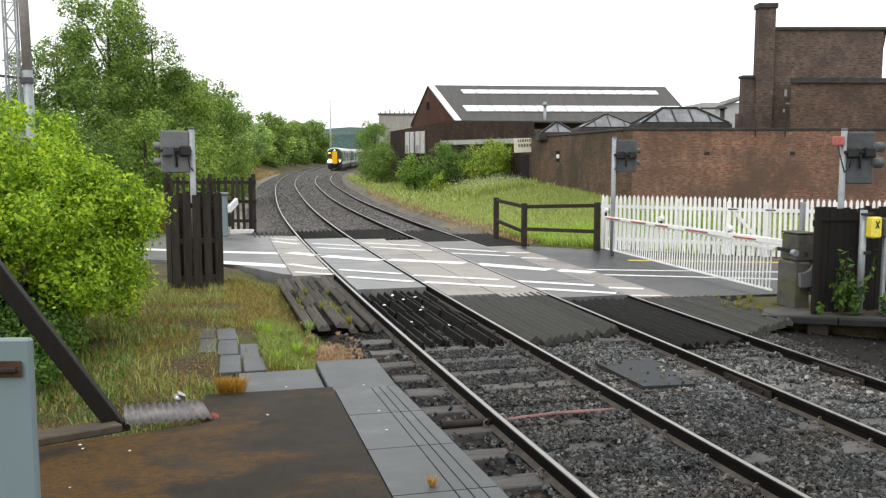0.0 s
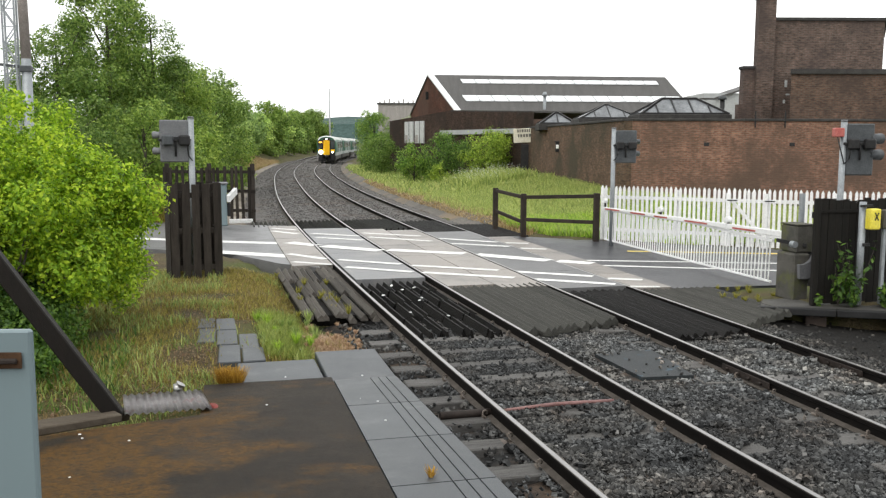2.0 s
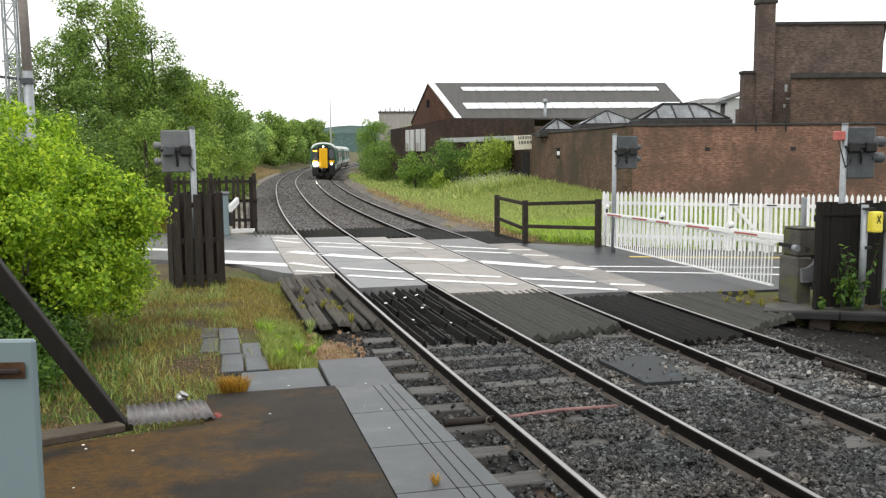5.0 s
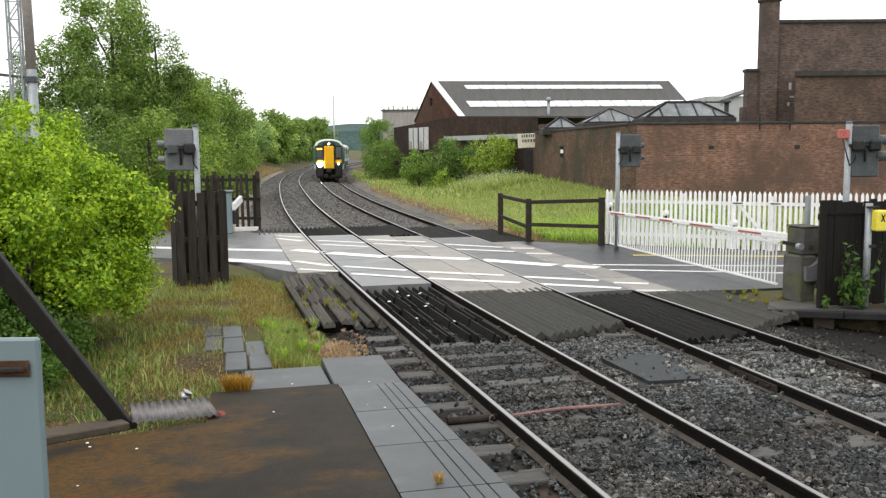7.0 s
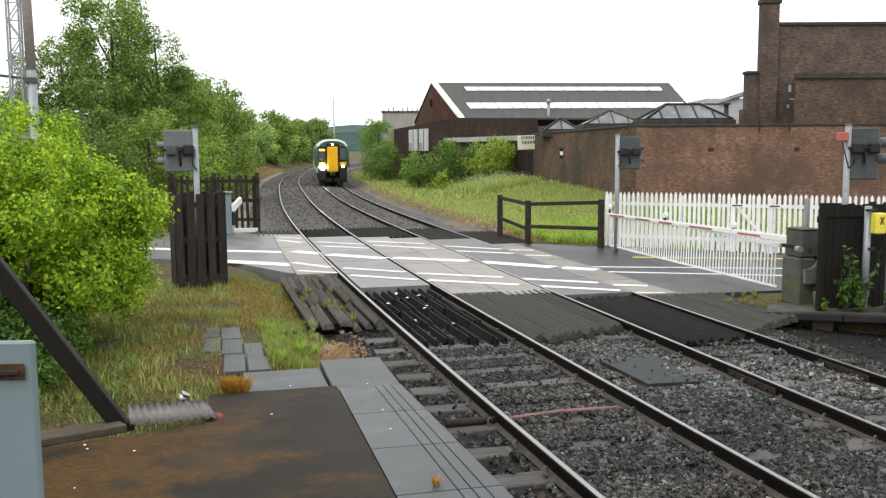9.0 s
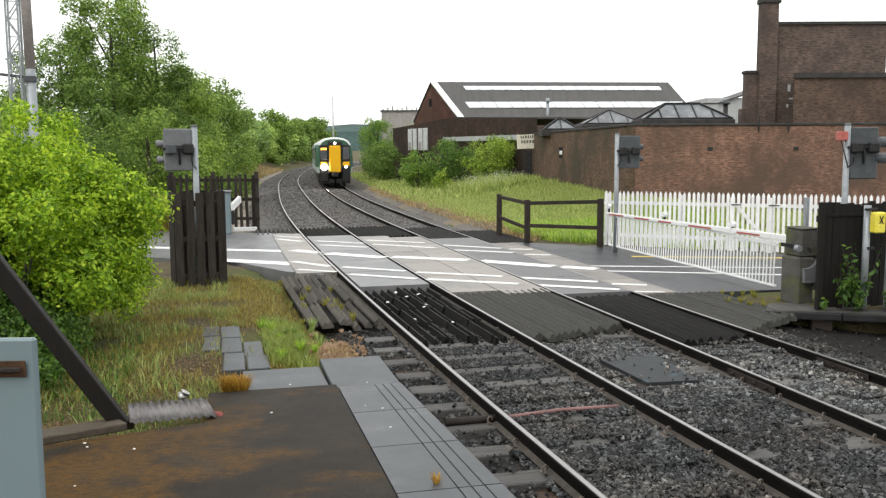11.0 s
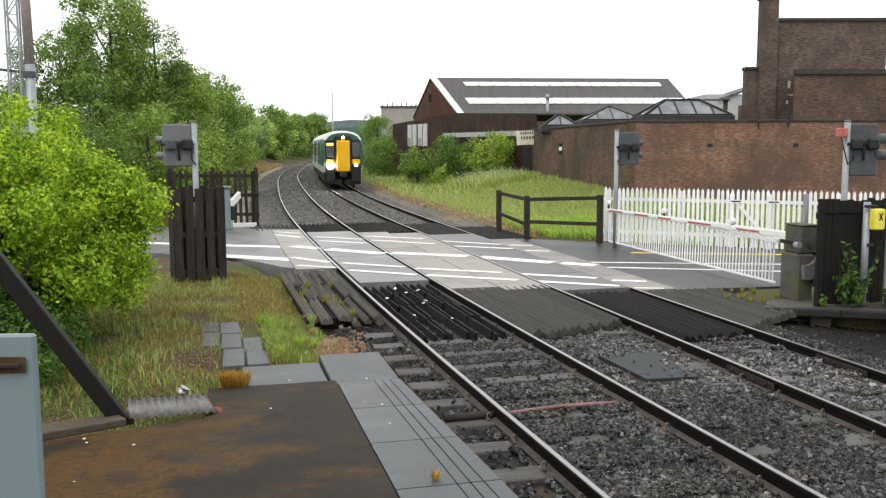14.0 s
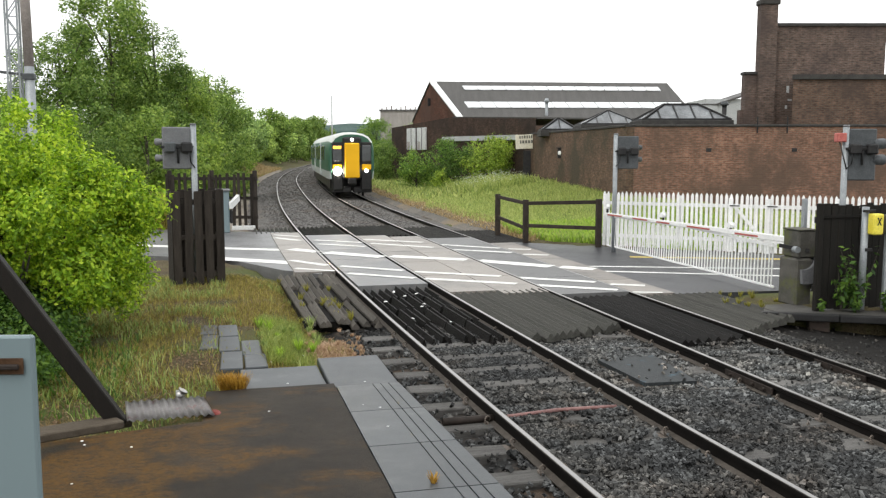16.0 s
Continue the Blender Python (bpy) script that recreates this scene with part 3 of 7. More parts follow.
def ground_z(x, y):
    l, r = left_x(y), right_x(y)
    left = smooth(l - 1.7, l - 2.9, x) if y < 29 else smooth(l - 2.0, l - 3.6, x)
    right = smooth(r + 1.7, r + 2.8, x)
    z = -0.30 + 0.24 * left + 0.24 * right
    # the verge between the platform and the crossing
    if -6 < x < 2.2 and 9 < y < 19:
        z += 0.03
    # rough grass bank towards the yard wall
    past = x - (r + 3.0)
    if y > 20:
        z += 0.9 * smooth(2.0, 9.0, past) * smooth(20, 27, y) * (1 - 0.75 * smooth(15.2, 18.5, x) * smooth(37, 33, y))
    # wooded bank beyond the road on the near side
    if y > 30:
        z += 1.4 * smooth(l - 3.5, l - 10.0, x) * smooth(30, 40, y)
    # the street lies lower than the verges
    if x > r + 1.5 and 21.9 - (x - 9.8) * 0.80 > y > 14.2 - max(0, x - 10.6) * 0.85:
        z -= 0.16
    if x < l - 1.0 and 28.4 - 0.58 * x > y > 21.0 - 0.58 * x - 1.2 * smooth(0, 1.5, x):
        z -= 0.14
    if y < 12.7 and x > r + 1.2:
        z -= 0.85 * smooth(12.9, 12.5, y + 0.55 * (x - 8.3))
    # the yard behind the camera
    if y < 11:
        z -= 0.15 * left * smooth(11, 9, y)
    far = math.hypot(x, y)
    z += 3.0 * smooth(250, 900, far) * (0.5 + noise.noise((x * 0.004, y * 0.004, 0)))
    return z + 0.03 * noise.noise((x * 0.7, y * 0.7, 3.0)) * (left + right)


def land():
    xs = np.unique(np.concatenate([np.linspace(-14, 26, 121), np.linspace(-60, 90, 76), np.sign(np.linspace(-1, 1, 41)) * np.abs(np.linspace(-1, 1, 41)) ** 2.5 * 1800]))
    ys = np.unique(np.concatenate([np.linspace(-4, 60, 161), np.linspace(-40, 220, 131), np.linspace(0.05, 1, 25) ** 2.2 * 2200, -np.linspace(0.1, 1, 10) ** 2 * 900]))
    v = np.array([(x, y, ground_z(x, y)) for y in ys for x in xs])
    nx = len(xs)
    i = np.arange(len(ys) - 1)[:, None] * nx + np.arange(nx - 1)[None, :]
    f = np.stack([i, i + 1, i + nx + 1, i + nx], axis=-1).reshape(-1, 4)
    ob = quick("ground", v, f, M["earth"], "brown and green rough verge ground beside the railway", "ground", "structure")
    ob.data.polygons.foreach_set("use_smooth", np.ones(len(f), dtype=bool))


def ballast_bed(name, y0, y1, step):
    """The shouldered bed of ballast under both tracks."""
    ys = np.arange(y0, y1 + step, step)
    prof = []
    for y in ys:
        l, r = left_x(y), right_x(y)
        wide = 0.4 * smooth(27, 34, y)
        sunk = 0.07 * smooth(13.5, 12.5, y)
        row = [(l - 2.1 - wide, -0.34), (l - 1.5 - wide, -0.20 - sunk), (l - 0.86, -0.165 - sunk * 0.5), (l, -0.165), (l + 0.9, -0.165), ((l + r) / 2, -0.15), (r - 0.9, -0.165), (r, -0.19), (r + 0.9, -0.215), (r + 1.5, -0.24), (r + 2.3, -0.38)]
        if y0 < 20:
            deep = smooth(13.2, 12.5, y)
            row[-1:] = [(r + 2.3, -0.24 - 0.10 * deep), (r + 5.5, -0.25 - 0.35 * deep)]
        prof.append([(x, y, z + 0.012 * noise.noise((x * 2, y * 2, 0))) for x, z in row])
    v = np.array(prof).reshape(-1, 3)
    n = len(prof[0])
    i = np.arange(len(ys) - 1)[:, None] * n + np.arange(n - 1)[None, :]
    f = np.stack([i, i + 1, i + n + 1, i + n], axis=-1).reshape(-1, 4)
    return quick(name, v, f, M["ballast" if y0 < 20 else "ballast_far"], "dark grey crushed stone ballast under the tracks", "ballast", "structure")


def loose_stones():
    """Single stones of the ballast where the camera stands nearest."""
    base = np.array([(x, y, z) for z in (-1, 1) for y in (-1, 1) for x in (-1, 1)], dtype=float) * 0.75
    tri = np.array([(0, 2, 3, 1), (4, 5, 7, 6), (0, 1, 5, 4), (1, 3, 7, 5), (3, 2, 6, 7), (2, 0, 4, 6)])
    n = 140000
    y = 4.2 + 8.6 * rng.random(n) ** 1.15
    x = 1.6 + (10.4 - 1.6) * rng.random(n)
    lx = np.array([left_x(v) for v in y])
    rx = np.array([right_x(v) for v in y])
    clear = np.ones(n, bool)
    for c in (lx, rx):
        for s in (-GAUGE, GAUGE):
            clear &= np.abs(x - c - s) > 0.09
    # sleepers stay mostly bare
    ph = (y / 0.70) % 1.0
    on = (np.abs(ph - 0.5) < 0.17) & ((np.abs(x - lx) < 1.28) | (np.abs(x - rx) < 1.28))
    # in places the stones bury them
    drift = np.array([noise.noise((a * 1.7, b * 1.7, 8)) for a, b in zip(x, y)])
    buried = np.where(np.abs(x - lx) < 0.62, drift + 0.55 * np.clip(9.2 - y, -1, 1) > 0.15, drift > -0.08) & (x > lx - 0.8)
    clear &= ~on | (rng.random(n) < np.where(buried, 0.9, 0.05))
    clear &= (x > lx - 0.9) | (rng.random(n) < 0.12)
    clear &= (x > lx - 1.55) & (x < rx + 3.9) & ((x < rx + 1.6) | (rng.random(n) < 0.02))
    lying = (x > 4.45) & (x < 5.3) & (y > 8.9) & (y < 10.25)
    clear &= ~lying | (np.random.default_rng(5).random(n) < 0.012)
    x, y, lx, rx, on, lying = x[clear], y[clear], lx[clear], rx[clear], on[clear], lying[clear]
    n = len(x)
    s = rng.uniform(0.010, 0.024, n) * rng.uniform(0.8, 1.15, n)
    shape = base[None] * (1 + 0.34 * rng.normal(size=(n, len(base), 3))) * rng.uniform(0.5, 1.35, (n, 1, 3)) * s[:, None, None]
    # tumble every stone
    ax = unit(n)
    an = rng.uniform(0, math.pi, n)[:, None, None]
    dot = (shape * ax[:, None, :]).sum(2, keepdims=True)
    shape = shape * np.cos(an) + np.cross(ax[:, None, :], shape) * np.sin(an) + ax[:, None, :] * dot * (1 - np.cos(an))
    z = np.where(x > rx - 1.3, -0.165 - 0.03 * np.clip((x - rx + 0.9) / 1.8, 0, 1.35) - 0.13 * np.clip(x - rx - 1.5, 0, 2), -0.16) + 0.018 * rng.random(n) + np.where(on, 0.035, 0.0) + np.where(lying, 0.052, 0.0)
    z = np.where(x > rx + 1.5, np.interp(x - rx, (1.5, 2.3, 5.5), (-0.215, -0.318, -0.575)) + 0.01 * rng.random(n), z)
    v = shape + np.stack([x, y, z], axis=1)[:, None, :]
    f = tri[None] + (np.arange(n) * len(base))[:, None, None]
    quick("loose_ballast", v.reshape(-1, 3), f.reshape(-1, 4), M["stone"], "loose angular grey and brown ballast stones between the rails", "ballast", "stuff", flat=True)


def cess_path(name, centre, u0, u1, y0, y1, lift, mt, label):
    """A strip of trodden grit along the foot of the ballast, with uneven edges."""
    ys = np.arange(y0, y1, 1.0)
    us = np.linspace(0, 1, 9)
    v = []
    for y in ys:
        for u in us:
            wob = 0.35 * noise.noise((y * 0.35, u * 2, 3)) * (0.3 + abs(u - 0.5))
            x = centre(y) + u0 + (u1 - u0) * u + wob
            v.append((x, y, ground_z(x, y) + lift * math.sin(math.pi * min(max(u, 0.04), 0.96)) - 0.01 + 0.02 * noise.noise((x * 3, y * 3, 1))))
    n = len(us)
    i = np.arange(len(ys) - 1)[:, None] * n + np.arange(n - 1)[None, :]
    f = np.stack([i, i + 1, i + n + 1, i + n], axis=-1).reshape(-1, 4)
    quick(name, np.array(v), f, M[mt], label, "ground", "structure")


def far_stones():
    """Stones of the ballast beyond the crossing, coarser, in the four-foot, the six-foot and on the shoulders."""
    far = np.random.default_rng(21)
    base = np.array([(x, y, z) for z in (-1, 1) for y in (-1, 1) for x in (-1, 1)], dtype=float)
    quad = np.array([(0, 2, 3, 1), (4, 5, 7, 6), (0, 1, 5, 4), (1, 3, 7, 5), (3, 2, 6, 7), (2, 0, 4, 6)])
    n = 85000
    y = 29.5 + 105 * far.random(n) ** 2.2
    lx = np.array([left_x(v) for v in y])
    rx = np.array([right_x(v) for v in y])
    x = lx - 2.3 + (rx - lx + 4.3) * far.random(n)
    ok = np.ones(n, bool)
    for c in (lx, rx):
        for sd in (-GAUGE, GAUGE):
            ok &= np.abs(x - c - sd) > 0.10
    x, y, lx, rx = x[ok], y[ok], lx[ok], rx[ok]
    n = len(x)
    shape = base[None] * (1 + 0.35 * far.normal(size=(n, 8, 3))) * (far.uniform(0.014, 0.034, n) * (1 + (y - 29.5) * 0.022))[:, None, None]
    z = -0.165 - 0.10 * np.clip(lx - 0.9 - x, 0, 1.5) - 0.09 * np.clip(x - rx, 0, 2) + 0.01 * far.random(n)
    v = shape + np.stack([x, y, z], axis=1)[:, None, :]
    f = quad[None] + (np.arange(n) * 8)[:, None, None]
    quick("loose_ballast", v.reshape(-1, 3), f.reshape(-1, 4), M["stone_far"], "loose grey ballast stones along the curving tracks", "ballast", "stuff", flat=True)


def rail_mesh(cx, off, z, y0, y1, step):
    """A rail swept along its track: foot, web and polished head."""
    outline = [(-0.068, -0.148), (-0.068, -0.138), (-0.012, -0.118), (-0.009, -0.05), (-0.034, -0.036), (-0.034, -0.006), (-0.026, 0.0), (-0.018, 0.0008), (0.018, 0.0008), (0.026, 0.0), (0.034, -0.006), (0.034, -0.036), (0.009, -0.05), (0.012, -0.118), (0.068, -0.138), (0.068, -0.148)]
    bm = bmesh.new()
    last = None
    for y in np.arange(y0, y1 + step * 0.5, step):
        ring = [bm.verts.new((cx(y) + off + u, y, z + w)) for u, w in outline]
        if last:
            for i in range(len(outline)):
                j = (i + 1) % len(outline)
                f = bm.faces.new((last[i], last[j], ring[j], ring[i]))
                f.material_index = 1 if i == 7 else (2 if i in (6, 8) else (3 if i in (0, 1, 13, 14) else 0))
        last = ring
    bmesh.ops.recalc_face_normals(bm, faces=bm.faces)
    return bm


def chair_mesh():
    """A low baseplate with a curled spring clip on each side of the rail's foot."""
    bm = bmesh.new()
    box(bm, -0.16, 0.16, -0.07, 0.07, -0.158, -0.142, 0.005)
    for sd in (-1, 1):
        box(bm, sd * 0.095 - 0.02, sd * 0.095 + 0.02, -0.05, 0.05, -0.145, -0.118, 0.008)
        last = None
        for k in range(9):
            a = radians(-70 + k * 36)
            p = Vector((sd * (0.088 + 0.030 * math.cos(a)), -0.055 + 0.008 * k, -0.092 + 0.030 * math.sin(a)))
            if last is not None:
                tube(bm, last, p, 0.0085, sides=6)
            last = p
    return mesh_of("chair", bm, M["clip"])


def tracks():
    chair = chair_mesh()
    logs = []
    for k in range(4):
        bm = boxed(-1.3, 1.3, -0.125, 0.125, -0.15, 0.0, 0.012)
        bmesh.ops.subdivide_edges(bm, edges=[e for e in bm.edges if e.calc_length() > 1], cuts=6)
        for v in bm.verts:
            v.co += Vector((0.015, 0.012, 0.007)) * noise.noise(v.co * 3 + Vector((k * 9, 0, 0)))
        logs.append(mesh_of("sleeper", bm, M["sleeper"]))
    for cx, za, zb in TRACKS:
        t = thing("railway_track", Matrix(), "steel rails clipped to weathered sleepers half buried in ballast", "railway track", "running lines", "structure")
        for s, z in ((-1, za), (1, zb)):
            part("rail", rail_mesh(cx, s * GAUGE, z, -12, 260, 1.0), [M["rail_side"], M["rail_top"], M["rail_joint"], M["rail_foot"]], t, "rail with a polished head and a web coloured black for shade")
        tilt = math.degrees(math.atan2(za - zb, 1.505))
        for i in range(-6, 18):
            y = (i + 0.5) * 0.70
            zc = (za + zb) / 2
            m = pose(cx(y), y, zc - 0.138 + rng.uniform(-0.006, 0.006), 0, tilt, rng.uniform(-1.2, 1.2) - 57.3 * (cx(y + 0.5) - cx(y - 0.5)))
            piece("sleeper", logs[i % 4], t, m)
            if y < 14:
                for s, z in ((-1, za), (1, zb)):
                    piece("chair", chair, t, pose(cx(y) + s * GAUGE, y, z))


# ---- level crossing ----
ROAD_Z = -0.035


def deck_panel(x_at0, x_at1, ya, yb, z):
    """A deck panel between two lines that run with the rails."""
    bm = bmesh.new()
    ys = [ya + 0.012, (ya + yb) / 2, yb - 0.012]
    top = [[bm.verts.new((f(y), y, z)) for f in (x_at0, x_at1)] for y in ys]
    low = [[bm.verts.new((f(y), y, z - 0.2)) for f in (x_at0, x_at1)] for y in ys]
    for k in range(2):
        bm.faces.new((top[k][0], top[k][1], top[k + 1][1], top[k + 1][0]))
        bm.faces.new((low[k][0], top[k][0], top[k + 1][0], low[k + 1][0]))
        bm.faces.new((top[k][1], low[k][1], low[k + 1][1], top[k + 1][1]))
    bm.faces.new((top[0][0], low[0][0], low[0][1], top[0][1]))
    bm.faces.new((low[2][0], top[2][0], top[2][1], low[2][1]))
    bmesh.ops.recalc_face_normals(bm, faces=bm.faces)
    return bm


ZONES = (
    (lambda y: left_x(y) - GAUGE - 0.88, lambda y: left_x(y) - GAUGE - 0.045, 18.4, 27.5, -0.008, "deck"),
    (lambda y: left_x(y) - GAUGE + 0.09, lambda y: left_x(y) + GAUGE - 0.09, 16.25, 26.5, -0.010, "deck_grey"),
    (lambda y: left_x(y) + GAUGE + 0.045, lambda y: (left_x(y) + right_x(y)) / 2 - 0.01, 15.15, 26.0, -0.008, "deck"),
    (lambda y: (left_x(y) + right_x(y)) / 2 + 0.01, lambda y: right_x(y) - GAUGE - 0.045, 14.8, 25.5, -0.008, "deck"),
    (lambda y: right_x(y) - GAUGE + 0.09, lambda y: right_x(y) + GAUGE - 0.09, 14.6, 25.0, -0.034, "deck_dark"),
    (lambda y: right_x(y) + GAUGE + 0.045, lambda y: right_x(y) + GAUGE + 0.75, 14.45, 23.6, -0.064, "deck"),
)


def crossing_deck():
    t = thing("crossing_deck", Matrix(), "pale worn crossing panels laid between and beside the rails", "level crossing", "", "structure")
    for a, b, y0, y1, z, mt in ZONES:
        n = 5
        for k in range(n):
            ya, yb = y0 + (y1 - y0) * k / n, y0 + (y1 - y0) * (k + 1) / n
            part("panel", deck_panel(a, b, ya, yb, z), M[mt], t)


def roads():
    bm = polyed([(1.95, 18.2), (1.95, 27.9), (0.2, 28.6), (-16, 38), (-40, 52), (-40, 45), (-16, 30.6), (0.0, 21.4), (1.2, 19.0)], -0.3, ROAD_Z)
    single("road", bm, M["asphalt_sky_sheen"], "wet asphalt road up to the rails, coloured pale for sky sheen", "road", kind="structure")
    bm = polyed([(7.9, 14.35), (10.6, 14.2), (14, 11.5), (34, -6), (44, -2), (25, 10.6), (15.4, 18.2), (9.75, 22.3), (7.9, 23.7)], -0.3, ROAD_Z - 0.035)
    single("road", bm, M["asphalt"], "wet dark grey asphalt road beyond the lowered barrier", "road", kind="structure")


def road_lines():
    """Worn painted lines, each a thin film on its surface."""
    def stripe(x0, y0, x1, y1, w, z, mt="white_line"):
        a, b = Vector((x0, y0)), Vector((x1, y1))
        n = Vector((-(b - a).y, (b - a).x)).normalized() * w / 2
        bm = bmesh.new()
        k = 7
        lo, hi = [], []
        for i in range(k + 1):
            p = a.lerp(b, i / k)
            j = n * (1 + 0.18 * noise.noise((p.x * 3, p.y * 3, 1)))
            lo.append(bm.verts.new((*(p - j), z)))
            hi.append(bm.verts.new((*(p + j), z)))
        for i in range(k):
            bm.faces.new((lo[i], lo[i + 1], hi[i + 1], hi[i]))
        part("line", bm, M[mt], t)
    t = thing("road_markings", Matrix(), "worn white and yellow lines painted across the crossing", "road marking", "", "structure")
    near_track = ((1.44, 26.83, 2.13, 26.11, 0.16), (1.41, 25.94, 2.05, 24.96, 0.2), (1.65, 22.83, 2.26, 22.0, 0.4), (1.47, 20.45, 2.2, 19.34, 0.2), (1.46, 19.03, 2.22, 18.41, 0.16),
                  (2.46, 25.0, 3.66, 24.0, 0.2), (2.46, 23.9, 3.6, 22.95, 0.2), (2.42, 21.85, 3.64, 20.6, 0.45), (2.44, 19.18, 3.64, 18.14, 0.2), (2.44, 17.98, 3.64, 16.98, 0.2))
    for x0, y0, x1, y1, w in near_track:
        stripe(x0, y0, x1, y1, w, -0.002)
    between = ((3.86, 24.83, 5.28, 23.66, 0.2), (3.86, 23.72, 5.28, 22.33, 0.2), (3.84, 20.7, 5.42, 19.6, 0.42), (3.82, 17.91, 5.36, 16.83, 0.2), (3.82, 16.88, 5.35, 15.8, 0.22))
    for x0, y0, x1, y1, w in between:
        stripe(x0, y0, x1, y1, w, -0.002)
    far_track = ((5.68, 23.2, 6.96, 21.95, 0.2, -0.028), (5.68, 21.95, 6.96, 20.95, 0.2, -0.028), (5.68, 19.6, 6.96, 18.2, 0.45, -0.028), (5.68, 16.75, 6.96, 15.8, 0.22, -0.028), (5.68, 15.73, 6.96, 14.8, 0.22, -0.028),
                 (7.2, 22.0, 7.75, 21.75, 0.2, -0.058), (7.2, 20.78, 7.75, 20.45, 0.2, -0.058), (7.2, 18.3, 7.8, 17.75, 0.42, -0.058), (7.2, 15.65, 7.78, 15.35, 0.2, -0.058), (7.2, 14.68, 7.7, 14.5, 0.12, -0.058))
    for x0, y0, x1, y1, w, z in far_track:
        stripe(x0, y0, x1, y1, w, z)
    stripe(0.0, 23.65, 1.75, 22.75, 0.42, ROAD_Z + 0.005)
    stripe(-16, 32.9, 0.0, 23.65, 0.42, ROAD_Z + 0.005)
    stripe(-0.5, 21.7, 1.5, 20.2, 0.5, ROAD_Z + 0.005)
    for a, b, w, mt in (((7.85, 18.3), (12.6, 16.6), 0.15, "white_line"), ((7.85, 17.45), (12.1, 15.45), 0.16, "white_line"), ((9.55, 19.68), (13.6, 18.12), 0.2, "yellow_line"), ((12.6, 16.6), (30, 3), 0.15, "white_line")):
        stripe(*a, *b, w, ROAD_Z - 0.03, mt)


def guard_run(f0, f1, ya, yb, z, mt, rows, skew=0.0, label="", style="tight"):
    """Anti-trespass guard: ridged timbers of triangular section laid along the rails, their ends sawn to points.
    'tight' runs lie edge to edge, 'open' ones are spaced bearers with cross cuts, 'broken' ones are short, shifted and partly gone."""
    t = thing("trespass_guard", Matrix(), label, "trespass guard", "trespass guards beside the crossing")
    fill, ragged, base, rest = {"tight": (0.9, 0.07, 0.12, 0.02), "open": (0.60, 0.12, 0.2, 0.06), "broken": (0.93, 0.10, 0.10, 0.03)}[style]
    for i in range(rows):
        u0, u1 = (i + 0.5 - fill / 2) / rows, (i + 0.5 + fill / 2) / rows
        sway = rng.uniform(-1, 1) * ragged * 0.5
        drop = rng.uniform(-0.012, 0.006)
        a0 = ya + skew * (i / rows) + rng.uniform(-ragged, ragged)
        b0 = yb + rng.uniform(-ragged, ragged) * 0.7
        parts = {"tight": (0.0, 1.0), "open": (0.0, 0.24, 0.5, 0.76, 1.0), "broken": (0.0, 0.36, 0.68, 1.0)}[style]
        cuts = [a0 + (b0 - a0) * (c + (rng.uniform(-0.03, 0.03) if 0 < c < 1 else 0)) for c in parts]
        for ca, cb in zip(cuts, cuts[1:]):
            if style == "broken" and rng.random() < 0.05:
                continue
            bm = bmesh.new()
            sec = []
            hop = 0.0 if style == "tight" else rng.uniform(-1, 1) * (0.026 if style == "open" else 0.03)
            tip = hop * 0.6 + (rng.uniform(-0.03, 0.02) if style == "broken" else 0.0)
            for y in (ca, (ca + cb) / 2, cb - rest):
                x0, x1 = f0(y) + (f1(y) - f0(y)) * u0, f0(y) + (f1(y) - f0(y)) * u1
                x0, x1 = x0 + sway * (y - b0) / (b0 - a0) + hop, x1 + sway * (y - b0) / (b0 - a0) + hop
                xm, zt, half = (x0 + x1) / 2, z + drop + tip, (x1 - x0) * (0.10 if style == "open" else 0.02)
                sec.append([bm.verts.new(p) for p in ((x0, y, zt - base), (x0, y, zt - base * 0.62), (xm - half, y, zt), (xm + half, y, zt), (x1, y, zt - base * 0.62), (x1, y, zt - base))])
            for k in range(2):
                for q in range(5):
                    bm.faces.new((sec[k][q], sec[k][q + 1], sec[k + 1][q + 1], sec[k + 1][q]))
            bm.faces.new(sec[0])
            bm.faces.new(sec[2][::-1])
            bmesh.ops.recalc_face_normals(bm, faces=bm.faces)
            part("timber", bm, M[mt], t)


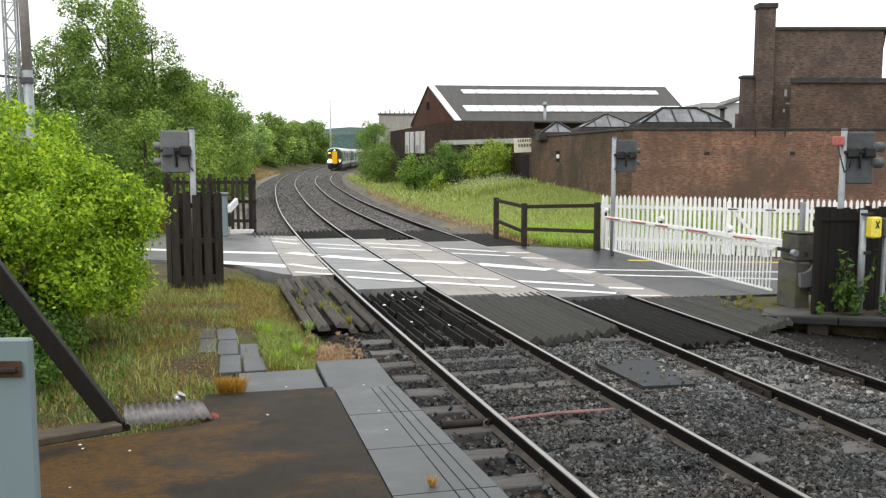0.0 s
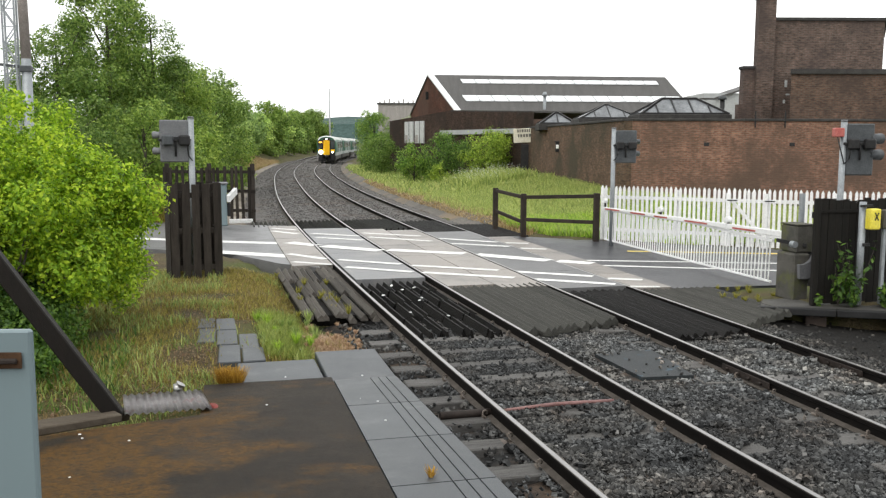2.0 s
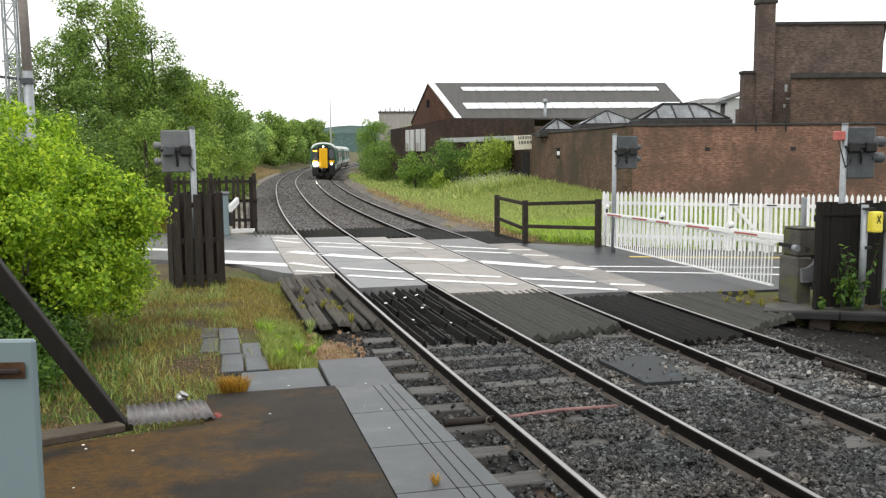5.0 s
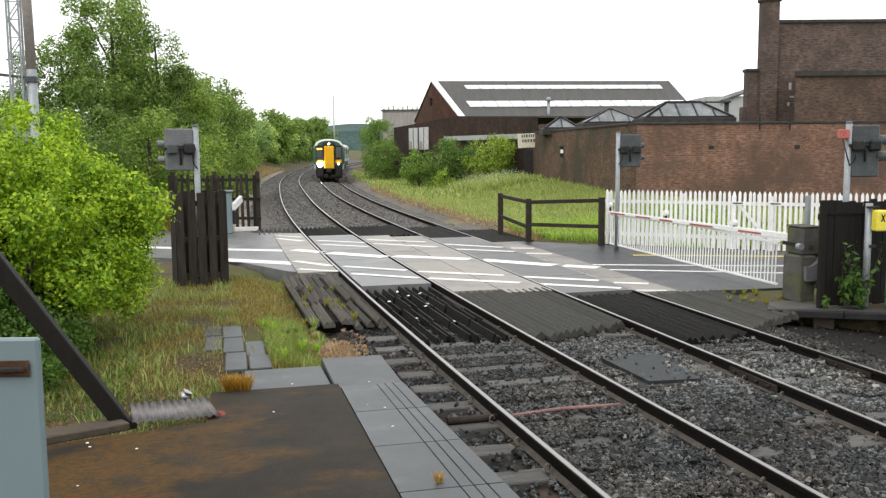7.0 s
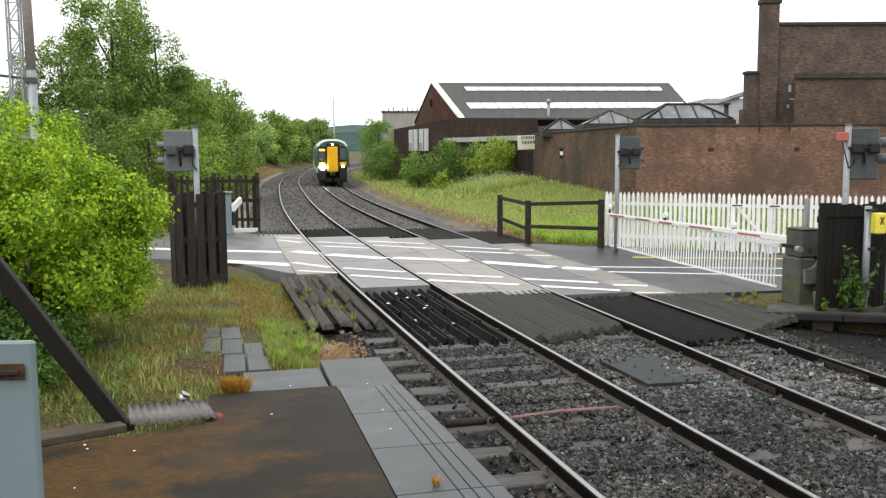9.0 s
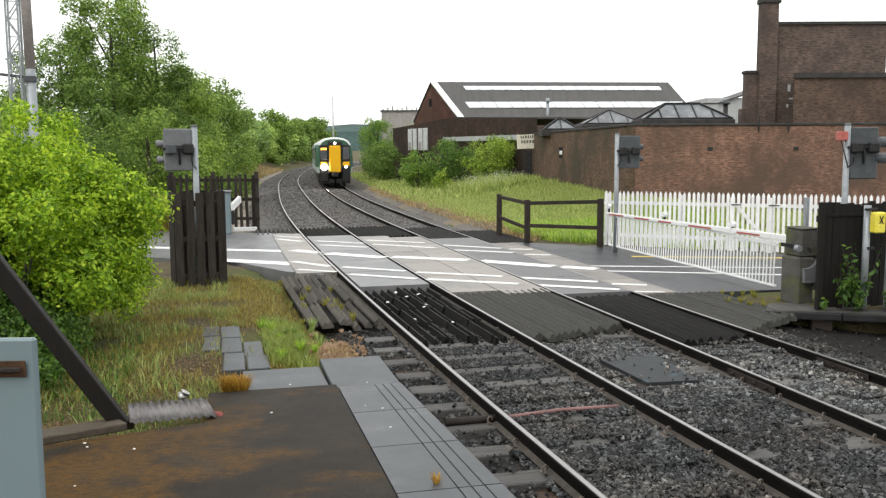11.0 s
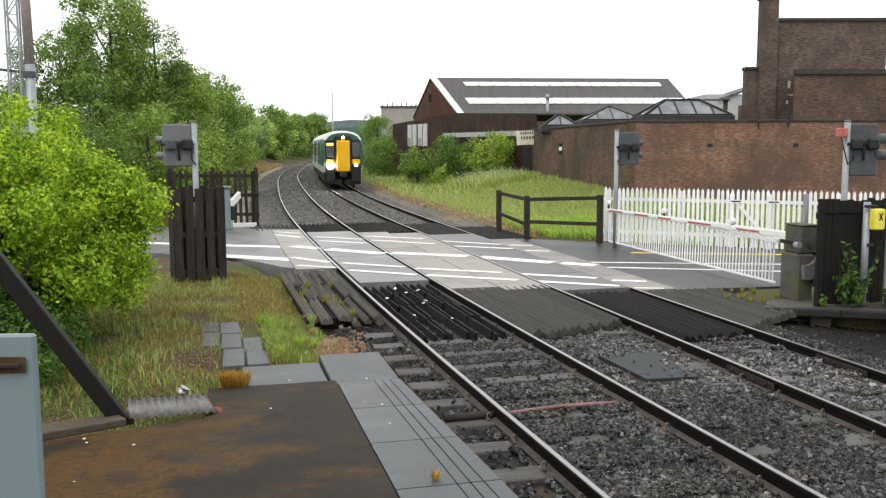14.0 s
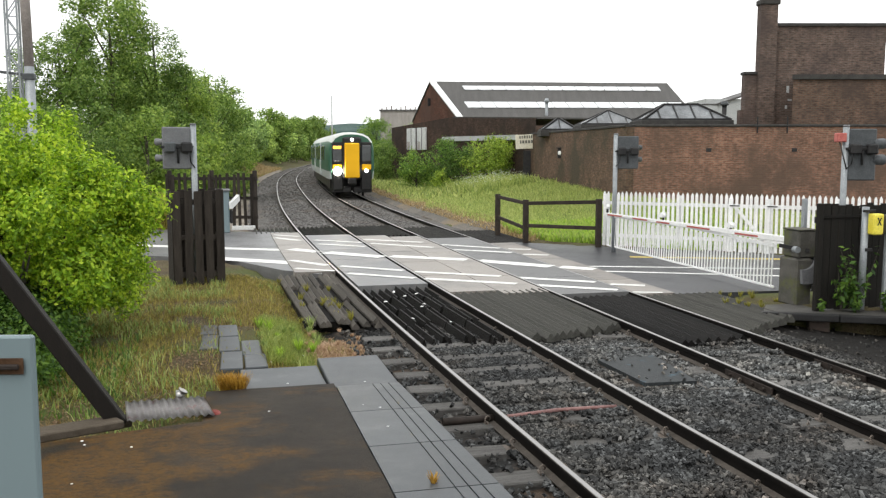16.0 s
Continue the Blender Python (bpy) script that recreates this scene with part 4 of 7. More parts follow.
def guards():
    # an added sheet blackens the gaps between the timbers, in place of shade
    bed = polyed([(left_x(13.4) - 1.95, 13.45), (left_x(13.3) - 0.84, 13.25), (left_x(18.2) - 0.84, 18.15), (left_x(18.2) - 1.95, 18.15)], -0.35, -0.10)
    single("gap_shade_sheet", bed, M["cinder_and_gap_shade"], "added black sheet standing in for shade between the broken timbers", "ground", kind="structure")
    dark, grey = "wet black ridged timbers laid between the rails", "weathered grey ridged timbers with pointed ends"
    for f0, f1, ya, yb, z, mt, n, sk, lab in (
        (lambda y: left_x(y) - GAUGE - 1.25, lambda y: left_x(y) - GAUGE - 0.08, 13.15, 18.2, 0.0, "guard_pale", 10, -0.35, "bleached broken ridged timbers with moss between them"),
        (lambda y: left_x(y) - GAUGE + 0.1, lambda y: left_x(y) + GAUGE - 0.1, 11.6, 16.15, -0.03, "guard_dark", 9, -0.15, dark),
        (lambda y: left_x(y) + GAUGE + 0.07, lambda y: right_x(y) - GAUGE - 0.07, 11.25, 15.1, 0.01, "guard_grey", 13, 0.5, grey),
        (lambda y: right_x(y) - GAUGE + 0.1, lambda y: right_x(y) + GAUGE - 0.1, 10.65, 14.5, -0.05, "guard_dark", 9, 0.2, dark),
        (lambda y: right_x(y) + GAUGE + 0.07, lambda y: right_x(y) + GAUGE + 1.5, 11.2, 14.35, -0.05, "guard_grey", 11, 0.9, grey),
        (lambda y: left_x(y) - GAUGE - 1.35, lambda y: left_x(y) - GAUGE - 0.08, 27.6, 29.6, -0.01, "guard_grey", 9, 0, grey),
        (lambda y: left_x(y) - GAUGE + 0.1, lambda y: left_x(y) + GAUGE - 0.1, 26.6, 30.0, -0.03, "guard_dark", 9, 0, dark),
        (lambda y: left_x(y) + GAUGE + 0.07, lambda y: right_x(y) - GAUGE - 0.07, 26.1, 29.7, -0.01, "guard_dark", 13, 0, dark),
        (lambda y: right_x(y) - GAUGE + 0.1, lambda y: right_x(y) + GAUGE - 0.1, 25.1, 29.2, -0.05, "guard_dark", 9, 0, dark),
        (lambda y: right_x(y) + GAUGE + 0.07, lambda y: right_x(y) + GAUGE + 1.35, 23.7, 27.6, -0.05, "guard_dark", 10, 0, dark),
    ):
        guard_run(f0, f1, ya, yb, z, mt, n, sk, lab, "broken" if mt == "guard_pale" else ("open" if mt == "guard_dark" and 11.3 < ya < 12 else "tight"))


# ---- platform ramp on which the camera stands ----
def ramp_z(y):
    return 0.96 - 0.1 * y


def edge_x(y):
    return 1.43 + 0.036 * y


def platform():
    bm = bmesh.new()
    ys = np.linspace(-6, 9.25, 30)
    rows = []
    for y in ys:
        inner = edge_x(y) - 0.67
        outer = -0.22 if y > 7.6 else -1.75 - 0.05 * (7.6 - y)
        zz = ramp_z(max(y, 0.0))
        rows.append([bm.verts.new((outer + (inner - outer) * k / 10, y, zz + 0.008 * noise.noise((k * 0.5, y, 5)))) for k in range(11)] + [])
    for a, b in zip(rows, rows[1:]):
        for k in range(10):
            bm.faces.new((a[k], a[k + 1], b[k + 1], b[k]))
    r = bmesh.ops.extrude_face_region(bm, geom=list(bm.faces))
    for v in [g for g in r["geom"] if isinstance(g, bmesh.types.BMVert)]:
        v.co.z = -0.45
    bmesh.ops.recalc_face_normals(bm, faces=bm.faces)
    p = thing("platform", Matrix(), "sloping end of a platform, brown mossy asphalt edged with slabs", "platform", "", "structure")
    part("surface", bm, M["moss_asphalt"], p, "worn asphalt stained with orange-brown moss")
    joints = [-5.0, -3.5, -2.0, -0.5, 0.9, 2.3, 3.7, 5.06, 6.28, 7.62, 9.05]
    for a, b in zip(joints, joints[1:]):
        bm = bmesh.new()
        y0, y1 = a + 0.008, b - 0.008
        z0, z1 = ramp_z(max(y0, 0)), ramp_z(max(y1, 0))
        g = 0.05
        # three grooves run along the slab's outer third
        cuts = [-0.66, -0.285, -0.275, -0.20, -0.19, -0.115, -0.105, 0.0]
        prev = None
        for c, d in zip(cuts, cuts[1:]):
            dip = -0.012 if d - c < 0.02 else 0.0
            q = [bm.verts.new((edge_x(yy) + e, yy, zz + 0.004 + dip)) for yy, zz in ((y0, z0), (y1, z1)) for e in (c, d)]
            bm.faces.new((q[0], q[1], q[3], q[2]))
            if prev:
                bm.faces.new((prev[1], q[0], q[2], prev[3]))
            prev = q
        lo = [bm.verts.new((edge_x(yy) + e, yy, zz - 0.07)) for yy, zz in ((y0, z0), (y1, z1)) for e in (-0.66, 0.0)]
        tp = [bm.verts.new((edge_x(yy) + e, yy, zz + 0.004)) for yy, zz in ((y0, z0), (y1, z1)) for e in (-0.66, 0.0)]
        for i, j in ((0, 1), (1, 3), (3, 2), (2, 0)):
            bm.faces.new((lo[i], lo[j], tp[j], tp[i]))
        part("slab", bm, M["slab"], p)
    # supporting wall under the slabs' edge
    bm = bmesh.new()
    a = [bm.verts.new((edge_x(y) + e, y, z)) for y, zt in ((-6, 0.88), (0, 0.88), (9.0, -0.02)) for e in (-0.35, -0.12) for z in (-0.5, zt)]
    for k in (0, 4):
        bm.faces.new((a[k + 2], a[k + 3], a[k + 7], a[k + 6]))
        bm.faces.new((a[k], a[k + 4], a[k + 5], a[k + 1]))
    bmesh.ops.recalc_face_normals(bm, faces=bm.faces)
    part("edge_wall", bm, M["concrete"], p)
    # lower slabs at the foot
    for x0, x1, y0, y1, z in ((1.05, 1.78, 9.12, 10.5, 0.02), (0.14, 1.03, 9.3, 10.3, -0.01), (0.20, 0.46, 10.34, 11.0, 0.0), (-0.08, 0.18, 10.34, 11.25, -0.005), (0.18, 0.42, 11.03, 11.9, -0.01), (-0.10, 0.16, 11.28, 12.15, 0.0), (-0.34, -0.11, 11.5, 12.4, -0.015), (-0.11, 0.15, 12.18, 13.0, 0.0), (-0.36, -0.13, 12.43, 13.1, -0.01)):
        b = boxed(x0, x1, y0, y1, z - 0.09, z, 0.01)
        bmesh.ops.rotate(b, verts=b.verts, cent=((x0 + x1) / 2, (y0 + y1) / 2, z), matrix=Euler((radians(rng.uniform(-0.6, 0.6)), radians(rng.uniform(-0.6, 0.6)), radians(rng.uniform(-1, 1)))).to_matrix())
        part("slab", b, M["slab"], p)


def cess():
    """Oily dark cinders on the slope between the ballast and the walkway."""
    ys = np.arange(3.0, 12.5, 0.09)
    us = np.linspace(1.45, 5.4, 44)
    v = []
    for y in ys:
        r, deep = right_x(y), smooth(13.2, 12.5, y)
        for u in us:
            z = np.interp(u, (1.5, 2.3, 5.5), (-0.24, -0.24 - 0.10 * deep, -0.25 - 0.35 * deep))
            edge = smooth(1.45, 1.9, u + 0.25 * noise.noise((u * 3, y * 2, 4)))
            v.append((r + u, y, z - 0.02 + 0.045 * edge + 0.03 * noise.noise((u * 7, y * 7, 2)) + 0.015 * noise.noise((u * 19, y * 19, 5))))
    n = len(us)
    i = np.arange(len(ys) - 1)[:, None] * n + np.arange(n - 1)[None, :]
    f = np.stack([i, i + 1, i + n + 1, i + n], axis=-1).reshape(-1, 4)
    quick("cess", np.array(v), f, M["cinder_and_gap_shade"], "dark oily cinders sloping from the ballast to the walkway", "ground", "structure")


def far_platform():
    """Low end of the opposite platform with its dark overhanging coping."""
    p = thing("platform", Matrix(), "low dark boarded walkway end with an overhanging edge across the line", "platform", "", "structure")
    a, b = Vector((8.26, 12.28)), Vector((14.2, 9.13))
    part("surface", polyed([(8.36, 12.38), (14.2, 9.27), (17, 9.3), (16, 11.0), (9.4, 12.9), (8.75, 12.9)], -0.14, -0.055), M["pavement"], p)
    way = (b - a).normalized()
    turn = math.degrees(math.atan2(way.y, way.x))
    for k in range(6):
        q = a + way * (k * 1.16)
        b1 = boxed(0.004, 1.152, 0.0, 0.13, -0.02, 0.095, 0.012, m=pose(q.x, q.y, -0.145, 0, 0, turn))
        part("coping", b1, M["kerb"], p)
    for k in range(4):
        q = a + way * (0.9 + k * 1.3)
        part("pier", boxed(-0.16, 0.16, 0.22, 0.5, -0.75, -0.12, 0.02, m=pose(q.x, q.y, 0, 0, 0, turn)), M["brick_shed"], p)


land()
ballast_bed("ballast", -12, 13.2, 0.35)
ballast_bed("ballast", 28.6, 240, 2.5)
tracks()
crossing_deck()
roads()
road_lines()
guards()
platform()
far_platform()
cess()
loose_stones()
far_stones()
cess_path("cess_path", left_x, -5.2, -1.9, 29.6, 120, 0.09, "grit_pale", "pale buff trodden grit beside the ballast")
cess_path("cess_path", right_x, 1.7, 3.3, 28.2, 120, 0.07, "grit_grey", "grey grit along the foot of the grass bank")
# ---- works buildings behind the yard wall; their own frame looks along the camera's mean heading ----
HEADING = -14.01


def facing(x, y, z=0.0, turn=0.0):
    """A pose in the frame of the works: x across, y away, turned to the view's heading."""
    return pose(0, 0, 0, 0, 0, HEADING) @ pose(x, y, z, 0, 0, turn)


def yard_wall():
    w = thing("yard_wall", facing(7.64, 36.0), "long weathered red-brown brick yard wall with dark coping", "wall", "", "structure")
    part("wall", boxed(0, 16.5, 0, 0.34, -0.6, 3.45), M["brick"], w)
    for k in range(11):
        part("coping", boxed(k * 1.5 + 0.004, k * 1.5 + 1.496, -0.05, 0.39, 3.453, 3.55, 0.015), M["coping"], w)
    for x in (2.9, 6.35):
        part("vent", boxed(x, x + 0.22, -0.012, 0.05, 2.45, 2.6, 0.01), M["black"], w)
    for x in (4.9, 6.1):
        part("bracket", boxed(x, x + 0.05, -0.06, 0.0, 3.2, 3.85, 0.01), M["black"], w)
    d = math.degrees(math.atan2(18.0, -2.14)) - 180
    w = thing("yard_wall", facing(7.64, 36.0, 0, d), "dark stained brick yard wall running back to the works", "wall", "", "structure")
    part("wall", boxed(-18.2, -0.02, -0.34, 0, -0.6, 3.44), M["brick_old"], w)
    for k in range(12):
        part("coping", boxed(-18.2 + k * 1.515 + 0.004, -18.2 + k * 1.515 + 1.51, -0.39, 0.05, 3.443, 3.54, 0.015), M["coping"], w)


def tower():
    t = thing("brick_tower", facing(0, 40.0), "sooty brown brick tower block with a chimney stack at its corner", "building")
    part("body", polyed([(14.55, 0), (19.5, 0), (22.4, 6), (16.9, 6)], -0.6, 7.95), M["brick_tower"], t)
    part("parapet", polyed([(14.5, -0.08), (19.58, -0.08), (22.5, 6.1), (16.9, 6.1)], 7.953, 8.08), M["coping"], t)
    st = part("chimney", boxed(13.86, 14.60, -0.25, 0.25, -0.6, 8.85), M["brick_tower"], t)
    part("chimney_cap", boxed(13.80, 14.68, -0.31, 0.31, 8.85, 9.08, 0.03), M["coping"], st)
    lo = part("pier", boxed(13.36, 13.86, 0.0, 0.5, -0.6, 5.85), M["brick_tower"], t)
    part("pier_cap", boxed(13.30, 13.92, -0.06, 0.55, 5.85, 5.98, 0.02), M["coping"], lo)
    part("buttress", boxed(13.2, 13.36, 0.1, 0.5, -0.6, 4.3), M["brick_tower"], t)
    f = thing("brick_annexe", facing(0, 37.2), "flat-roofed red-brown brick annexe in front of the tower", "building")
    part("body", polyed([(14.4, 0), (26, 0), (26, 2.7), (15.6, 2.7)], -0.6, 5.42), M["brick_annexe"], f)
    part("parapet", polyed([(14.32, -0.1), (26.1, -0.1), (26.1, 2.7), (15.6, 2.7)], 5.423, 5.62), M["coping"], f)


def roof_slab(bm, pts, thick=0.12):
    lo = [bm.verts.new((x, y, z - thick)) for x, y, z in pts]
    hi = [bm.verts.new(p) for p in pts]
    n = len(pts)
    bm.faces.new(hi)
    bm.faces.new(lo[::-1])
    for i in range(n):
        j = (i + 1) % n
        bm.faces.new((lo[i], lo[j], hi[j], hi[i]))
    bmesh.ops.recalc_face_normals(bm, faces=bm.faces)


def shed():
    """The long works shed: eaves at 4.6 m, ridge at 8.6 m, its gable seen at a slant."""
    s = thing("works_shed", facing(0, 0), "long sooty brick works shed with a grey roof and white rooflights", "building")
    # plan in the frame of the works: near eave, ridge, far eave
    x0, x1 = 1.45, 22.6
    ne, ri, fe = 74.0, 80.0, 88.0
    xa, xf = -1.36, -3.2
    zn, zr, zf = 4.7, 8.6, 5.4
    bm = bmesh.new()
    roof_slab(bm, [(x0, ne, zn), (21.3, ne, zn), (19.75, ri, 8.45), (xa, ri, zr)])
    part("roof", bm, M["roof"], s)
    bm = bmesh.new()
    roof_slab(bm, [(xa, ri + 0.02, zr), (19.75, ri + 0.02, 8.45), (19.5, fe, zf), (xf, fe, zf)])
    part("roof", bm, M["roof"], s)
    # gable wall
    bm = bmesh.new()
    g = [(x0 + 0.1, ne + 0.15), (xa + 0.1, ri), (xf + 0.1, fe)]
    zt = [zn - 0.1, zr - 0.12, zf - 0.1]
    lo = [bm.verts.new((x, y, -0.5)) for x, y in g]
    hi = [bm.verts.new((x, y, z)) for (x, y), z in zip(g, zt)]
    for i in range(2):
        bm.faces.new((lo[i], lo[i + 1], hi[i + 1], hi[i]))
    bmesh.ops.solidify(bm, geom=list(bm.faces), thickness=0.3)
    gw = part("gable", bm, M["gable_brick"], s, "red brick gable")
    part("slit_window", boxed(-0.03, 0.03, -0.2, 0.05, 6.4, 7.1, m=pose(-1.30, 79.7, 0, 0, 0, -65)), M["black"], gw)
    # white barge board
    part("barge_board", beamed((x0 + 0.28, ne - 0.25, zn - 0.08), (xa + 0.24, ri - 0.1, zr + 0.03), 0.55, 0.14), M["white_paint"], s, "white barge board")
    # two rows of rooflights on the near slope
    def on_roof(u, v, lift):
        a = Vector((x0, ne, zn)).lerp(Vector((21.3, ne, zn)), u)
        b = Vector((xa, ri, zr)).lerp(Vector((19.75, ri, 8.45)), u)
        return a.lerp(b, v) + Vector((0, -0.5, 0.85)).normalized() * lift
    for v0, v1, n, u0, u1 in ((0.79, 0.87, 14, 0.12, 0.945), (0.36, 0.48, 15, 0.075, 0.985)):
        for k in range(n):
            a, b = u0 + (u1 - u0) * (k + 0.04) / n, u0 + (u1 - u0) * (k + 0.97) / n
            bm = bmesh.new()
            q = [on_roof(a, v0, 0.10), on_roof(b, v0, 0.10), on_roof(b, v1, 0.10), on_roof(a, v1, 0.10)]
            roof_slab(bm, q, 0.08)
            part("rooflight", bm, M["glass_white"], s)
    # sooty side wall below, with a pale band and boarded windows
    part("side_wall", boxed(1.45, 22, 73.4, 73.95, -0.5, 4.66), M["brick_shed"], s)
    part("vent_pipe", tubed((8.55, 75.2, 4.4), (8.55, 75.2, 6.5), 0.13), M["grey_metal"], s)
    part("vent_cowl", tubed((8.55, 75.2, 6.5), (8.55, 75.2, 6.85), 0.26, 0.12), M["grey_metal"], s)


def low_works():
    """The dark low range in front of the shed, stepping back along the line."""
    s = thing("works_range", facing(0, 0), "low soot-blackened brick range with a pale string course", "building")
    pts = [(5.5, 54.0), (0.6, 66.0), (-4.6, 78.0)]
    tops = [4.45, 4.95, 4.45]
    bm = bmesh.new()
    lo = [bm.verts.new((x, y, -0.5)) for x, y in pts]
    hi = [bm.verts.new((x, y, z)) for (x, y), z in zip(pts, tops)]
    for i in range(2):
        bm.faces.new((lo[i], lo[i + 1], hi[i + 1], hi[i]))
    bmesh.ops.solidify(bm, geom=list(bm.faces), thickness=-0.35)
    part("wall", bm, M["brick_shed"], s)
    part("string_course", beamed((4.55, 55.9, 3.32), (-0.15, 67.4, 3.35), 0.1, 0.32), M["pale_wall"], s, "pale rendered band")
    for a in (0.445, 0.62):
        p = Vector((0.6, 66.0, 3.0)).lerp(Vector((-4.6, 78.0, 3.0)), a) + Vector((-0.1, -0.04, 0))
        part("window", boxed(-0.93, 0.93, -0.06, 0.06, -0.75, 1.0, 0.02, m=pose(p.x, p.y, 3.3, 0, 0, -66.5)), M["boarded_white"], s, "whitened boarded window")
        part("window_bar", boxed(0.1, 0.14, -0.09, -0.06, -0.72, 0.97, m=pose(p.x, p.y, 3.3, 0, 0, -66.5)), M["coping"], s)
        part("torn_board", boxed(-0.75, -0.2, -0.085, -0.06, -0.72, -0.1, 0.02, m=pose(p.x, p.y, 3.3, 0, 3, -66.5)), M["far_render"], s)
    bm = bmesh.new()
    roof_slab(bm, [(5.5, 54.0, 4.5), (12, 56, 4.5), (12, 72, 4.6), (1.5, 72.5, 4.6), (0.6, 66.0, 4.98)], 0.1)
    part("roof", bm, M["roof"], s)


def lantern(x, y, w, d, z, h):
    """A hipped glazed roof lantern with dark ribs."""
    t = thing("roof_lantern", facing(x, y, z), "hipped glass roof lantern with dark glazing bars", "roof lantern", "roof lanterns over the yard wall")
    rx = max(w / 2 - d / 2, 0.02)
    pts = [(-w / 2, -d / 2, 0), (w / 2, -d / 2, 0), (w / 2, d / 2, 0), (-w / 2, d / 2, 0), (-rx, 0, h), (rx, 0, h)]
    part("kerb", boxed(-w / 2 - 0.1, w / 2 + 0.1, -d / 2 - 0.1, d / 2 + 0.1, -0.35, 0.0, 0.02), M["coping"], t)
    for q in ((0, 1, 5, 4), (1, 2, 5), (2, 3, 4, 5), (3, 0, 4)):
        bm = bmesh.new()
        bm.faces.new([bm.verts.new(pts[i]) for i in q])
        bmesh.ops.recalc_face_normals(bm, faces=bm.faces)
        bmesh.ops.solidify(bm, geom=list(bm.faces), thickness=0.04)
        part("pane", bm, M["skylight_glass"], t)
    for i, j in ((0, 4), (1, 5), (2, 5), (3, 4), (4, 5), (0, 1), (3, 0)):
        part("bar", beamed(Vector(pts[i]) + Vector((0, -0.02, 0.03)), Vector(pts[j]) + Vector((0, -0.02, 0.03)), 0.09, 0.09), M["black"], t)
    n = int(w / 0.7)
    for k in range(1, n):
        x0 = -w / 2 + w * k / n
        x1 = min(max(x0, -rx), rx)
        f = 1 - abs(x0 - x1) / (w / 2 - rx)
        part("bar", beamed((x0, -d / 2 - 0.02, 0.03), (x1 if f >= 1 else x0, -d / 2 * (1 - f) - 0.02, h * f + 0.03), 0.05, 0.05), M["black"], t)


def gable_house():
    """Pale gabled building far behind the wall."""
    s = thing("pale_building", facing(0, 100), "pale rendered building with a low pitched roof behind the works", "building")
    part("wall", boxed(29, 37, 0, 8, -0.5, 8.2), M["pale_wall"], s)
    bm = bmesh.new()
    roof_slab(bm, [(28.7, -0.3, 7.2), (28.7, 8.3, 7.2), (38, 8.3, 10.2), (38, -0.3, 10.2)], 0.2)
    part("roof", bm, M["roof"], s)
    b = thing("far_block", facing(0, 170), "pale grey block far behind the trees", "building")
    part("wall", boxed(-12.2, -4.5, 0, 10, -0.5, 9.9), M["far_render"], b)
    for k in range(9):
        part("roof_post", boxed(-12.0 + k * 0.9, -11.75 + k * 0.9, 0.2, 0.45, 10.2, 10.45 + 0.25 * (k % 3)), M["far_render"], b)
    part("roof", boxed(-12.4, -4.3, -0.2, 10.2, 9.9, 10.2), M["roof"], b)


def roof_bits():
    """Flue and tank that show over the wall beside the tower, and the pipe on the tower's far edge."""
    f = thing("flue_pipe", facing(18.7, 60.0), "thin dark flue pipe standing over the works roofs", "flue")
    part("pipe", tubed((0, 0, 2.0), (0, 0, 5.5), 0.16, sides=10), M["black"], f)
    part("cowl", tubed((0, 0, 5.5), (0, 0, 5.75), 0.3, 0.22, sides=10), M["board_grey"], f)
    k = thing("roof_tank", facing(20.0, 68.0), "small pale tank on a works roof", "tank")
    part("tank", boxed(-0.55, 0.55, -0.4, 0.4, 3.5, 5.9, 0.04), M["pale_wall"], k)
    part("lid", boxed(-0.6, 0.6, -0.45, 0.45, 5.9, 6.0, 0.02), M["roof"], k)
    for x, z, w, h in ((15.25, 5.05, 0.12, 0.5), (15.35, 4.7, 0.18, 0.12), (15.2, 4.35, 0.1, 0.25)):
        m = thing("peeling_patch", facing(x, 39.99), "small flake of white paint peeling from the tower brick", "paint patch", "peeling patches")
        part("flake", boxed(-w / 2, w / 2, -0.008, 0.0, z, z + h * 0.6, 0.003), M["pale_wall"], m)


def far_hill():
    bm = bmesh.new()
    last = None
    for k in range(121):
        a = radians(-60 + k)
        x, y = math.sin(a) * 900, math.cos(a) * 900
        h = 16 + 14 * noise.noise((k * 0.06, 0, 2)) + 5 * noise.noise((k * 0.3, 0, 7)) + 2 * noise.noise((k * 1.3, 3, 7))
        h = 0.55 * h + 24 * math.exp(-((k - 68.5) / 6) ** 2)
        r = [bm.verts.new((x, y, -8)), bm.verts.new((x * 1.04, y * 1.04, h * 0.7)), bm.verts.new((x * 1.12, y * 1.12, h)), bm.verts.new((x * 1.3, y * 1.3, -8))]
        if last:
            for i in range(3):
                bm.faces.new((last[i], r[i], r[i + 1], last[i + 1]))
        last = r
    bmesh.ops.recalc_face_normals(bm, faces=bm.faces)
    single("backdrop", bm, M["hill"], "hazy blue-green wooded hills on the horizon", "hill", kind="structure")


yard_wall()
tower()
shed()
low_works()
lantern(8.2, 45.0, 2.9, 2.7, 3.75, 0.68)
lantern(6.35, 50.0, 1.95, 1.8, 3.62, 0.62)
lantern(11.05, 42.0, 4.0, 2.4, 3.88, 0.74)
gable_house()
roof_bits()
far_hill()
